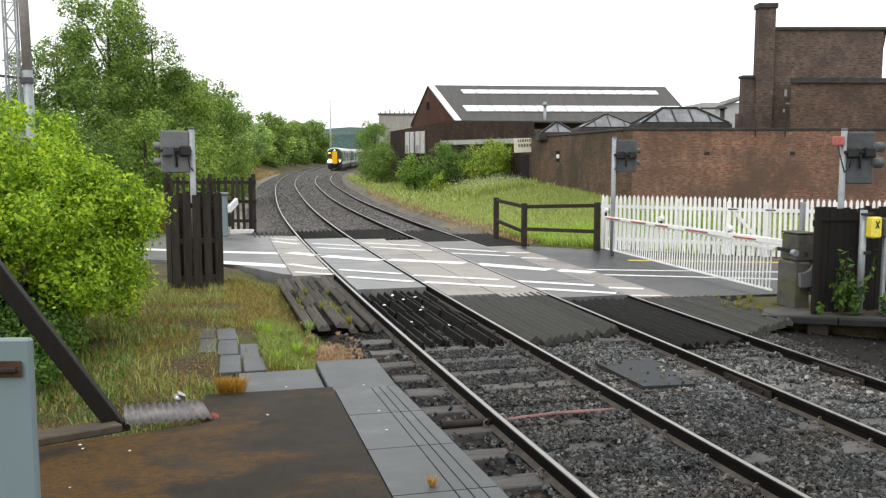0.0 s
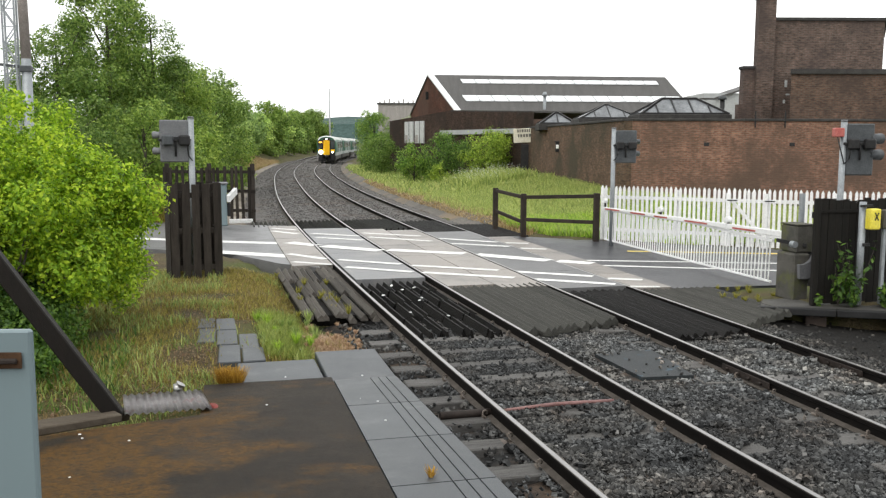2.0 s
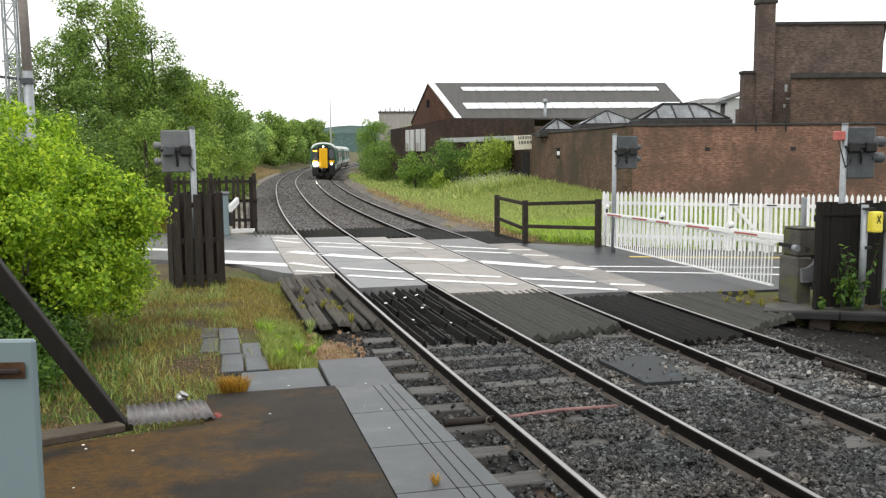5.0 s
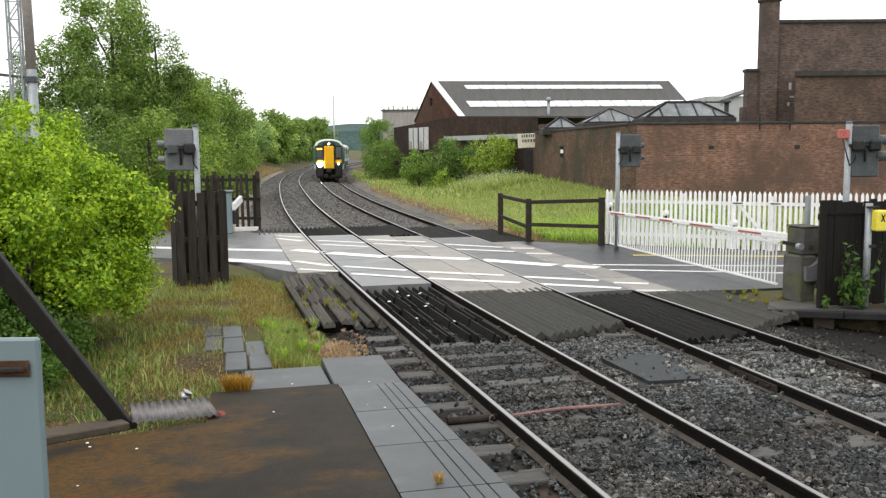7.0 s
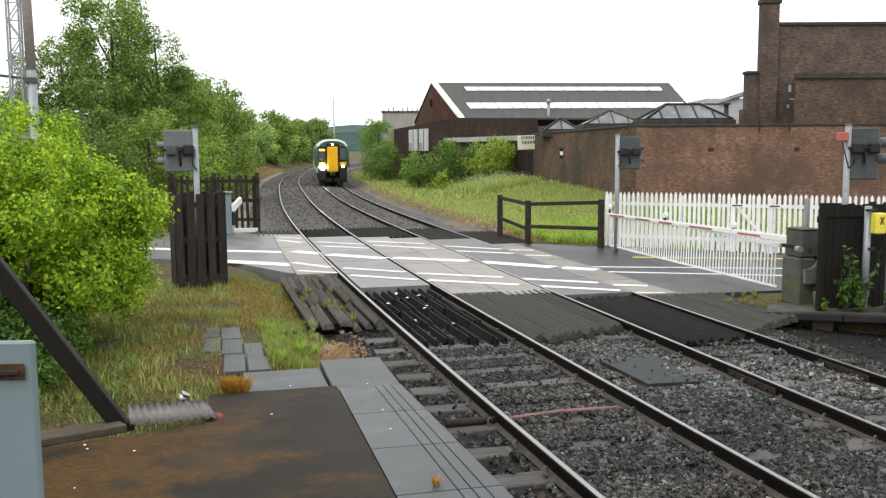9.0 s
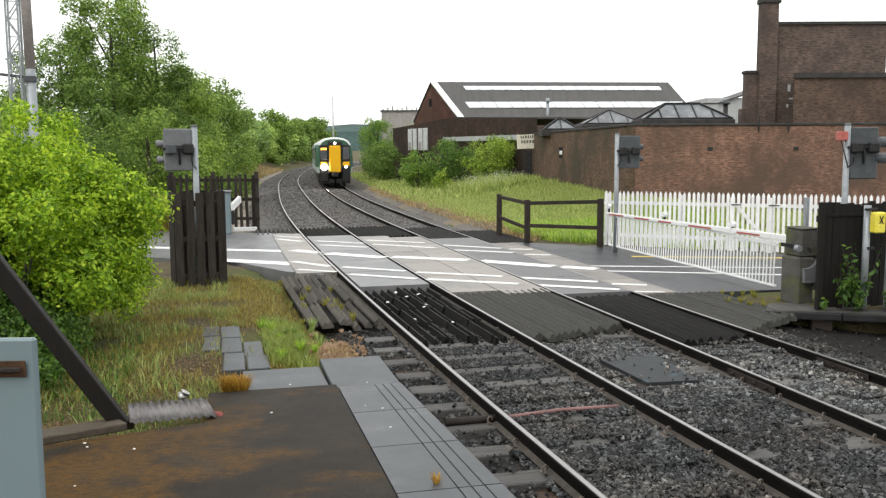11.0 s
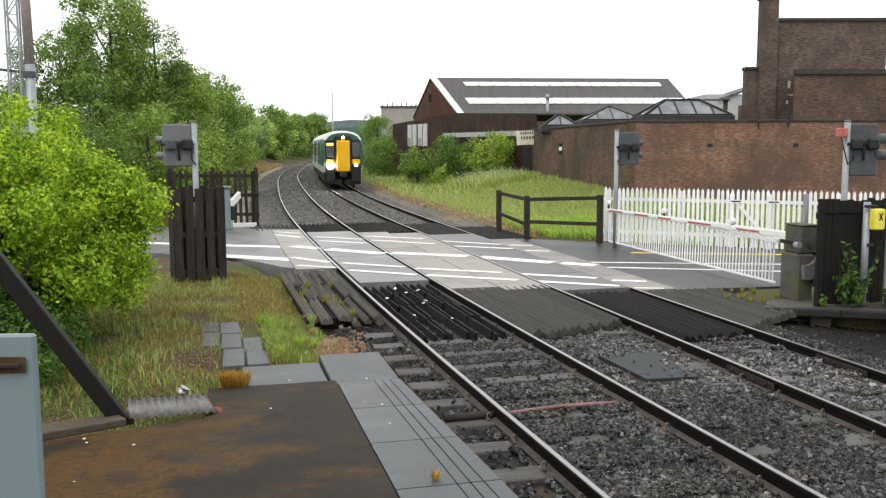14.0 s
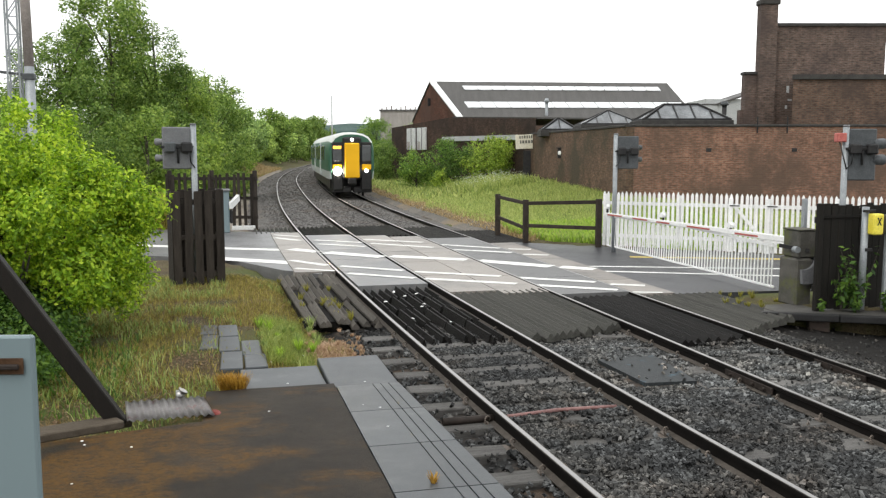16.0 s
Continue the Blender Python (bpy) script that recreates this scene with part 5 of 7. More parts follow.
# ---- plants ----
def tree(x, y, h, r, label, mt="leaf_tree", size=0.12, dens=26, n=16, group="", seed=0, base=None, cat="tree"):
    """A tapered trunk with limbs, and a crown of clumps of leaves with gaps."""
    z0 = ground_z(x, y) - 0.05 if base is None else base
    t = thing("tree" if cat == "tree" else "bush", pose(x, y, z0), label, cat, group)
    lo = 0.10
    blobs = []
    bm = bmesh.new()
    tube(bm, (0, 0, 0), (0.1, 0.05, h * 0.55), 0.02 * h + 0.02, 0.010 * h + 0.01, 8)
    tube(bm, (0.1, 0.05, h * 0.55), (0.0, 0.1, h * 0.92), 0.010 * h + 0.01, 0.01, 6)
    for k in range(n):
        a = rng.uniform(0, 2 * math.pi)
        f = rng.uniform(lo, 0.97)
        rad = r * math.sqrt(max(0.05, 1 - ((f - 0.5) / 0.52) ** 2)) * rng.uniform(0.45, 0.95)
        c = (math.cos(a) * rad, math.sin(a) * rad, h * f)
        s = r * rng.uniform(0.24, 0.42) * (1.15 - 0.5 * f)
        blobs.append((*c, s, s, s * 0.85))
        if k < 9:
            st = Vector((0.05, 0.03, h * max(0.15, f - 0.3)))
            tube(bm, st, c, 0.006 * h + 0.01, 0.008, 5, caps=False)
    blobs.append((0, 0, h * 0.55, r * 0.5, r * 0.5, h * 0.3))
    part("trunk", bm, M["bark"], t)
    v, f = clumps(blobs, dens, size)
    c = quick("crown", v, f, M[mt], parent=t)
    return t


def big_bush():
    """The large bright privet beside the platform, bright shoots over a darker inside."""
    t = thing("bush", pose(-3.08, 12.7, -0.1), "large bright yellow-green bush spilling over the platform end", "bush")
    blobs = lumps(0.45, 0.2, 1.5, 1.75, 1.6, 1.32, 56, 0.26, 0.46, -0.7) + lumps(-1.1, 0.3, 1.2, 1.3, 1.5, 1.2, 26, 0.26, 0.45, -0.6)
    blobs += lumps(1.22, 0.35, 1.15, 0.75, 1.2, 0.95, 34, 0.2, 0.36, -0.8)
    # shoots that break the outline
    for d in unit(90):
        if d[2] > -0.1 and d[0] < 0.35:
            k, r = rng.uniform(0.95, 1.1), rng.uniform(0.09, 0.18)
            blobs.append((0.45 + d[0] * 1.95 * k, 0.2 + d[1] * 1.8 * k, 1.5 + d[2] * 1.5 * k, r, r, r * 1.3))
    bm = bmesh.new()
    for b in blobs[1:60]:
        tube(bm, (b[0] * 0.4, b[1] * 0.4, 0), b[:3], 0.03, 0.008, 5, caps=False)
    part("stems", bm, M["bark"], t)
    # the hollow towards the brace: thin leaves, its shade put into their darker colour
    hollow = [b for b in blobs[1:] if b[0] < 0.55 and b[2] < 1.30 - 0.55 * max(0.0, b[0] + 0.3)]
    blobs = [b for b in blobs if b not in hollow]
    v, f = clumps(blobs, 800, 0.036, 0.35)
    quick("leaves", v, f, M["leaf_bright"], parent=t)
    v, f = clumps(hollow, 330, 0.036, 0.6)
    quick("shade_toned_leaves", v, f, M["leaf_dark"], parent=t)
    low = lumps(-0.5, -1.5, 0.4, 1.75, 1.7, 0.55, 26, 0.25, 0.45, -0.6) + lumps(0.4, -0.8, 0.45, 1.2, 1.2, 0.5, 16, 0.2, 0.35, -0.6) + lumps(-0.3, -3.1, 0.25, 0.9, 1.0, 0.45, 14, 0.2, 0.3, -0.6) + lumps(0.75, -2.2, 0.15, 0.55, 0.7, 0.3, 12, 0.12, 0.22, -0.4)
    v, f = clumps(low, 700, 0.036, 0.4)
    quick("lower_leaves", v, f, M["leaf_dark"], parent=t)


def blades(name, n, place, h0, h1, mt, label, wide=0.012):
    """Grass: narrow bent blades rooted on the ground."""
    p = np.array([place() for _ in range(n)])
    a = rng.uniform(0, 2 * math.pi, n)
    h = rng.uniform(h0, h1, n)
    lean = rng.uniform(0.2, 1.3, n) * h
    side = np.stack([-np.sin(a), np.cos(a), np.zeros(n)], 1) * wide * rng.uniform(0.6, 1.5, n)[:, None]
    out = np.stack([np.cos(a), np.sin(a), np.zeros(n)], 1) * lean[:, None]
    up = np.stack([np.zeros(n), np.zeros(n), h], 1)
    v = np.stack([p - side, p + side, p + side * 0.7 + out * 0.35 + up * 0.6, p - side * 0.7 + out * 0.35 + up * 0.6,
                  p + out + up, p + out + up + side * 0.05], 1).reshape(-1, 3)
    i = np.arange(n)[:, None] * 6
    f = np.concatenate([i + np.array([0, 1, 2, 3]), i + np.array([3, 2, 5, 4])], 0)
    quick(name, v, f, M[mt], label, "grass", "stuff")


def spot(x0, x1, y0, y1, ok=None):
    def pick():
        while True:
            x, y = rng.uniform(x0, x1), rng.uniform(y0, y1)
            if ok is None or ok(x, y):
                return (x, y, ground_z(x, y) - 0.01)
    return pick


def verge_ok(x, y):
    """Open verge between the platform, its slabs and the guards, in uneven patches."""
    if x > left_x(y) - 1.95 and y > 12.2 or x > 1.75:
        return False
    if 9.0 < y < 10.4 and x > 0.05 or y < 9.2 and x > -0.25:
        return False
    if -0.34 < x < 0.44 and 10.3 < y < 13.0:
        return rng.random() < (0.02 if x > -0.1 else 0.2)
    return noise.noise((x * 1.1, y * 1.1, 0)) > 0.05 - 0.6 * rng.random()


def bank_ok(x, y):
    return x > right_x(y) + 2.6 + 0.5 * noise.noise((y * 0.4, 0, 0)) and y > 24.2 - (x - 8.2) * 1.02


big_bush()
blades("verge_grass", 44000, spot(-3.2, 1.9, 9.6, 18.4, verge_ok), 0.02, 0.10, "grass_verge", "rough green and straw grass on the verge by the platform", 0.0042)
blades("dry_grass", 34000, spot(-3.0, 1.95, 8.2, 18.0, verge_ok), 0.012, 0.065, "grass_dry", "dry straw-coloured grass on the verge", 0.004)
blades("bank_grass", 85000, spot(7, 20, 20.5, 46, bank_ok), 0.05, 0.26, "grass_bank", "tall rough grass below the yard wall", 0.011)
blades("far_bank_grass", 24000, spot(8, 26, 44, 100, bank_ok), 0.15, 0.40, "grass_bank", "rough grass along the railway bank", 0.035)
blades("lush_grass", 15000, spot(8.3, 15, 20.5, 29, bank_ok), 0.08, 0.25, "grass_lush", "short lush green grass behind the rail fence", 0.018)

def dry_strip(x, y):
    u = x - right_x(y) - 2.2
    return 0.0 < u < 1.3 + 0.8 * noise.noise((y * 0.3, 0, 0)) and y > 24.5


def cess_left(x, y):
    u = left_x(y) - 2.9 - x
    return 0.0 < u < 3.2 + 1.2 * noise.noise((y * 0.15, 0, 5)) and noise.noise((x * 0.8, y * 0.4, 2)) > -0.25


blades("pale_verge", 26000, spot(-1, 13, 50, 125, cess_left), 0.10, 0.45, "grass_straw", "pale dead grass along the foot of the woods", 0.03)
blades("verge_green", 5000, spot(-3, 12, 34, 120, cess_left), 0.10, 0.35, "grass_bank", "thin green grass along the foot of the woods", 0.03)
for x, y, h, r in ((-0.9, 58, 1.5, 1.0), (0.3, 66, 1.3, 1.0), (-0.6, 49.5, 1.2, 0.8)):
    tree(x, y, h, r, "low brown withered bush at the foot of the woods", "leaf_brown", 0.05, 110, 18, "withered bushes", cat="bush")
blades("bank_weeds", 9000, spot(-9, -1.6, 29.8, 33.5), 0.3, 1.2, "grass_verge", "tall olive weeds at the foot of the trees", 0.018)
blades("dry_strip", 20000, spot(7, 14, 24, 62, dry_strip), 0.04, 0.17, "grass_straw", "strip of orange-brown dead grass beside the ballast", 0.018)

WOOD = "leafy green tree in the line of woods beside the railway"
for x, y, h, r in ((-6.5, 40, 6.5, 2.3), (-4.7, 42, 8.8, 2.5), (-3.0, 44, 8.4, 2.2), (-1.7, 46.5, 7.2, 1.9), (-9.0, 42, 3.6, 2.2), (-0.6, 51, 6.7, 2.1), (-12, 38, 4.0, 2.4)):
    tree(x, y, h, r, "tall leafy green tree above the railway verge", "leaf_tree", 0.075, 105, 48, "trees beside the line")
for x, y, h, r in ((-5.6, 34, 4.2, 2.3), (-2.9, 36.5, 3.8, 2.2), (-8.6, 33, 4.4, 2.5), (-1.6, 40.5, 3.4, 1.8), (-0.7, 45, 3.4, 1.9), (0.2, 53, 3.6, 2.0)):
    tree(x, y, h, r, "dense green thicket below the tall trees", "leaf_tree", 0.075, 90, 24, "thicket below the trees", cat="bush")
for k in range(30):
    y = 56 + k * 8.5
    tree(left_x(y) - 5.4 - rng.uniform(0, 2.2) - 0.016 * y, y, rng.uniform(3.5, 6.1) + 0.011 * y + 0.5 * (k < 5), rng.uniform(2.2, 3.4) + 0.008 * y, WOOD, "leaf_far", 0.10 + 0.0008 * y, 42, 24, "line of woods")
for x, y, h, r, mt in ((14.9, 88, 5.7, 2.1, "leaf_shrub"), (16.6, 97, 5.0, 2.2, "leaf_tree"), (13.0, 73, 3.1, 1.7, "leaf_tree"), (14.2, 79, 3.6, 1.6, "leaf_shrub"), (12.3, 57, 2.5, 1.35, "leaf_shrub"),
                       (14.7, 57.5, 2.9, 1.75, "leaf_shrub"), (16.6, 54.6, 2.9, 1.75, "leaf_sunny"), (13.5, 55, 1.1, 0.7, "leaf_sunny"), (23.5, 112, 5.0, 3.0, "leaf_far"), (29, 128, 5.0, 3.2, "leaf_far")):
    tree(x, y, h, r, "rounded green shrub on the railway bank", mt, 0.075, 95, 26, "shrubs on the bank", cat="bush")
# taller crowns that stand out of the far woods
for x, y, h, r in ((8.0, 150, 8.8, 3.2), (12.6, 178, 8.6, 3.6), (16.8, 205, 9.2, 4.0), (24.0, 236, 11.2, 4.6), (20.5, 233, 9.6, 4.2)):
    tree(x, y, h, r, "tall dark green tree standing out of the far woods", "leaf_tree", 0.24, 22, 30, "line of woods")


def tuft(x, y, z, h, n, mt, label):
    t = thing("grass_tuft", pose(x, y, z), label, "plant", "tufts by the platform")
    a = rng.uniform(0, 2 * math.pi, n)
    hh = rng.uniform(0.5, 1.0, n) * h
    c = np.stack([np.cos(a), np.sin(a), np.zeros(n)], 1)
    root = c * (0.02 if n < 200 else 0.09) * rng.random((n, 1))
    tip = root + c * (hh * rng.uniform(0.2, 0.8, n))[:, None] + np.array([0, 0, 1.0]) * hh[:, None]
    side = np.stack([-np.sin(a), np.cos(a), np.zeros(n)], 1) * 0.005
    v = np.stack([root - side, root + side, tip + side * 0.3, tip - side * 0.3], 1).reshape(-1, 3)
    quick("clump", v, np.arange(4 * n).reshape(n, 4), M[mt], parent=t)


M["orange_tuft"] = foliage("orange_dead_tuft", (0.24, 0.13, 0.02), (0.42, 0.24, 0.035), (0.60, 0.38, 0.08))
tuft(0.0, 9.42, 0.0, 0.17, 420, "orange_tuft", "orange-brown dead tuft at the slab edge")
tuft(0.10, 9.38, 0.0, 0.17, 300, "orange_tuft", "orange-brown dead tuft at the slab edge")
tuft(1.23, 5.19, 0.445, 0.07, 50, "orange_tuft", "tiny orange tuft growing in a slab joint")
for k in range(16):
    x, y = rng.uniform(0.35, 1.2), rng.uniform(10.7, 12.9)
    tuft(x, y, -0.04, rng.uniform(0.08, 0.2), 70, "grass_lush" if k % 3 == 0 else "grass", "fresh green grass tuft beside the slabs")
for k in range(14):
    x, y = rng.uniform(0.9, 1.85), rng.uniform(12.8, 17.5)
    tuft(x, y, -0.05, rng.uniform(0.08, 0.18), 40, "grass_moss", "yellow-green tuft growing between the grey timbers")
for k in range(16):
    x, y = rng.uniform(8.2, 9.3), rng.uniform(12.75, 14.2)
    tuft(x, y, -0.1, rng.uniform(0.06, 0.14), 40, "grass_moss", "yellow-green tuft at the edge of the street")
for k in range(22):
    x, y = rng.uniform(1.0, 1.75), rng.uniform(10.75, 12.5)
    tuft(x, y, -0.055, rng.uniform(0.03, 0.07), 60, "grass_rust", "brown withered tuft beside the sleepers")


def green_patch(x, y):
    return verge_ok(x, y) and noise.noise((x * 0.9, y * 0.9, 3)) + 0.25 * noise.noise((x * 4, y * 4, 1)) > 0.02 - 0.25 * smooth(-0.6, -1.6, x) + 0.12 * smooth(-0.2, 0.3, x)


blades("green_grass", 8000, spot(-3.0, 1.9, 8.6, 18.0, green_patch), 0.04, 0.17, "grass", "patches of fresh green grass on the verge", 0.006)
blades("green_grass", 6500, spot(0.47, 1.08, 10.6, 13.6), 0.04, 0.17, "grass_fresh", "fine green grass beside the slabs", 0.004)
blades("undergrowth", 1500, spot(-2.6, -1.1, 9.2, 12.5, verge_ok), 0.04, 0.16, "leaf_dark", "dark green undergrowth at the foot of the bush", 0.008)
blades("dead_grass", 11000, spot(0.98, 1.84, 10.55, 12.5), 0.01, 0.09, "grass_rust", "tan withered grass beside the sleepers", 0.005)


def blossoms():
    n = 700
    c = np.stack([rng.uniform(13.2, 16.2, n), rng.uniform(46, 52, n), np.zeros(n)], 1)
    c[:, 2] = [ground_z(x, y) + rng.uniform(0.45, 0.95) for x, y in c[:, :2]]
    v, f = leaf_quads(c, unit(n) * 0.4 + np.array([0, 0, 1.0]), 0.055, 1.0)
    quick("cow_parsley", v, f, M["blossom"], "white flower heads of cow parsley in the tall grass", "flowers", "stuff")
    blades("parsley_stalks", 2500, spot(13.0, 16.4, 45.8, 52.2), 0.3, 0.8, "grass_bank", "green stalks of cow parsley below the shrubs", 0.02)


blossoms()


def leaf_litter():
    """Withered leaves and chips strewn on the bare earth."""
    def strew(n, x0, x1, y0, y1):
        c = np.stack([rng.uniform(x0, x1, n), rng.uniform(y0, y1, n), np.zeros(n)], 1)
        c[:, 2] = [ground_z(x, y) + rng.uniform(0.004, 0.03) for x, y in c[:, :2]]
        return c
    c = np.concatenate([strew(2600, 0.9, 1.85, 10.7, 12.7), strew(4200, -2.4, -0.1, 8.9, 11.5), strew(3000, -1.5, 1.6, 12.6, 17.0)])
    v, f = leaf_quads(c, unit(len(c)) * 0.5 + np.array([0, 0, 1.0]), 0.022, 1.3)
    quick("leaf_litter", v, f, M["litter_leaf"], "withered brown leaves strewn over the verge earth", "litter", "stuff")


leaf_litter()
# ---- crossing furniture ----
def wigwag(x, y, h, tall, side, bright, label, rz=0.0, hood=0.055):
    """Back of a road signal: post, square back board, bracket, cable and the hooded lamps peeping out at one side."""
    t = thing("road_signal", pose(x, y, -0.1, 0, 0, rz), label, "traffic signal", "road signals at the crossing")
    post = part("post", tubed((0, 0, 0), (0, 0, h + 0.1), 0.057, sides=14), M["grey_metal"], t)
    part("cap", tubed((0, 0, h + 0.1), (0, 0, h + 0.13), 0.066, 0.05, sides=14), M["pale_board"], post)
    b = "pale_board" if bright else "board_grey"
    s = side
    x0, x1 = sorted((s * 0.05, s * 0.58))
    bd = part("back_board", boxed(x0, x1, -0.02, 0.02, h + 0.06 - tall, h + 0.06, 0.03), M[b], t, "grey painted back board")
    part("seam", boxed(x0 + 0.02, x1 - 0.02, -0.028, -0.02, h - 0.28, h - 0.262), M["black"], bd)
    part("lamp_box", boxed(s * 0.15 - 0.10, s * 0.15 + 0.10, -0.17, -0.02, h - 0.42, h - 0.22, 0.03), M["black"], t)
    part("lamp_box", boxed(s * 0.46 - 0.10, s * 0.46 + 0.10, -0.17, -0.02, h - 0.42, h - 0.22, 0.03), M["black"] if not bright else M["board_grey"], t)
    part("bracket", boxed(s * 0.3 - 0.32, s * 0.3 + 0.26, -0.09, -0.04, h - 0.34, h - 0.29, 0.01), M["black"], t)
    part("conduit", tubed((s * 0.3, -0.06, h - 0.3), (s * 0.3, -0.06, h - 0.62), 0.022, sides=8), M["black"], t)
    for zz in (h - 0.22, h - 0.52):
        part("hood", tubed((s * 0.5, 0.03, zz), (s * (0.44 + 4 * hood), 0.16, zz), hood, hood * 1.25, sides=14), M["pale_board"] if bright else M["board_grey"], t)
    bm = bmesh.new()
    p = [Vector((0.02 * s, -0.05, h - 0.3)), Vector((0.1 * s, -0.12, h - 0.42)), Vector((0.08 * s, -0.1, h - 0.6)), Vector((0.0, -0.065, h - 0.7))]
    for a, c in zip(p, p[1:]):
        tube(bm, a, c, 0.012, sides=6)
    part("cable", bm, M["black"], t)
    return t


def slat_pen():
    """Dark slatted timber pen round the foot of the signal."""
    t = thing("timber_pen", pose(-0.53, 17.66, -0.08, 0, 0, 10), "dark weathered timber slat pen around a signal post", "fence")
    w, d, h = 0.46, 0.42, 1.84
    bd = mesh_of("board", boxed(-0.072, 0.072, -0.011, 0.011, 0, h, 0.006), M["pen_wood"])
    for k in range(5):
        x = -w + 0.07 + k * (2 * w - 0.14) / 4
        piece("board", bd, t, pose(x, -d, rng.uniform(-0.02, 0.02), 0, rng.uniform(-0.6, 0.6), 0))
        piece("board", bd, t, pose(x, d, rng.uniform(-0.02, 0.02)))
    for k in range(4):
        y = -d + 0.13 + k * (2 * d - 0.26) / 3
        piece("board", bd, t, pose(w + 0.01, y, rng.uniform(-0.02, 0.02), 0, 0, 90))
        piece("board", bd, t, pose(-w - 0.01, y, rng.uniform(-0.02, 0.02), 0, 0, 90))
    for z in (0.25, 0.95, 1.62):
        part("rail", boxed(-w, w, -d + 0.013, -d + 0.06, z - 0.05, z + 0.05, 0.006), M["pen_wood"], t)
        part("rail", boxed(-w, w, d - 0.06, d - 0.013, z - 0.05, z + 0.05, 0.006), M["pen_wood"], t)
        part("rail", boxed(w - 0.05, w - 0.005, -d + 0.06, d - 0.06, z - 0.05, z + 0.05, 0.006), M["pen_wood"], t)
    for sx in (-1, 1):
        for sy in (-1, 1):
            part("post", boxed(sx * (w - 0.04) - 0.045, sx * (w - 0.04) + 0.045, sy * (d - 0.1) - 0.045, sy * (d - 0.1) + 0.045, 0, h - 0.03, 0.008), M["pen_wood"], t)


def back_fence():
    """Dark paling fence across the road beside the far guard."""
    t = thing("paling_fence", pose(1.0, 29.6, -0.1), "dark timber paling fence beyond the road with gaps between pales", "fence")
    pale = mesh_of("pale", boxed(-0.05, 0.05, -0.012, 0.012, 0.05, 1.86, 0.006), M["pen_wood"])
    for k in range(15):
        x = -0.1 - k * 0.19
        y = 0.05 + 0.32 * abs(x)
        piece("pale", pale, t, pose(x, y, rng.uniform(-0.06, 0.04), 0, rng.uniform(-1.5, 1.5), -18))
    for z in (0.42, 1.05, 1.68):
        part("rail", beamed((0.1, 0.06, z), (-2.75, 0.97, z), 0.05, 0.1), M["pen_wood"], t)
    for x in (0.02, -1.35, -2.7):
        part("post", boxed(x - 0.07, x + 0.07, 0.08 + 0.32 * abs(x), 0.22 + 0.32 * abs(x), 0, 1.95, 0.01), M["pen_wood"], t)
    part("foot_board", boxed(-0.75, 0.0, -0.06, -0.02, 0.02, 0.16, 0.01), M["white_paint"], t)


def far_machine():
    t = thing("barrier_machine", pose(0.02, 28.4, -0.05), "grey-green barrier machine with a white arm end behind the pen", "barrier machine")
    part("body", boxed(-0.28, 0.16, -0.25, 0.25, 0, 1.3, 0.04), M["cabinet"], t)
    part("lid", boxed(-0.32, 0.2, -0.29, 0.29, 1.3, 1.36, 0.02), M["pale_board"], t)
    part("arm", beamed((0.2, -0.3, 0.86), (0.44, 0.5, 1.06), 0.1, 0.2), M["white_paint"], t, "white arm end")
    part("counterweight", boxed(0.16, 0.26, -0.2, 0.3, 0.3, 0.72, 0.03), M["black"], t)


def barrier():
    """The lowered boom with its hanging skirt, reaching right across the road."""
    t = thing("level_crossing_barrier", pose(9.55, 13.45, 0.0, 0, 0, -0.6), "lowered red and white barrier boom with a white hanging skirt", "barrier")
    L = 7.75
    z0, z1 = 0.955, 0.875
    bm = boxed(-0.028, 0.028, 0.1, L + 0.1, -0.045, 0.045, 0.008)
    for v in bm.verts:
        k = v.co.y / L
        v.co.z = v.co.z * (1.25 - 0.6 * k) + z0 + (z1 - z0) * k
    part("boom", bm, M["white_paint"], t)
    for a, b in ((0.12, 0.22), (0.34, 0.46), (0.56, 0.64), (0.70, 0.80), (0.88, 0.99)):
        za, zb = z0 + (z1 - z0) * a, z0 + (z1 - z0) * b
        part("red_band", beamed((-0.031, a * L, za - 0.012), (-0.031, b * L, zb - 0.016), 0.004, 0.034), M["red_paint"], t)
    bar = mesh_of("skirt_bar", boxed(-0.009, 0.009, -0.0105, 0.0105, 0.07, 0.80), M["white_paint"])
    n = 66
    for k in range(n):
        y = 0.55 + (L - 0.5) * k / (n - 1)
        piece("skirt_bar", bar, t, pose(0.03 + rng.uniform(-0.004, 0.004), y, rng.uniform(-0.004, 0.004), 0, 1.5))
    part("skirt_rail", beamed((0.03, 0.45, 0.80), (0.03, 3.7, 0.885), 0.045, 0.05), M["white_paint"], t)
    part("skirt_rail", beamed((0.03, 3.72, 0.872), (0.03, L + 0.1, 0.815), 0.04, 0.035), M["white_paint"], t)
    part("skirt_rail", boxed(0.03, 0.07, 0.5, L + 0.1, 0.035, 0.075, 0.006), M["white_paint"], t)
    for y in (1.9, 4.7, 7.75):
        lamp = part("boom_lamp", tubed((-0.05, y, 1.06), (0.05, y, 1.06), 0.06, sides=12), M["white_paint"], t)
        part("lamp_bracket", boxed(-0.02, 0.02, y - 0.02, y + 0.02, 0.9, 1.03), M["black"], lamp)


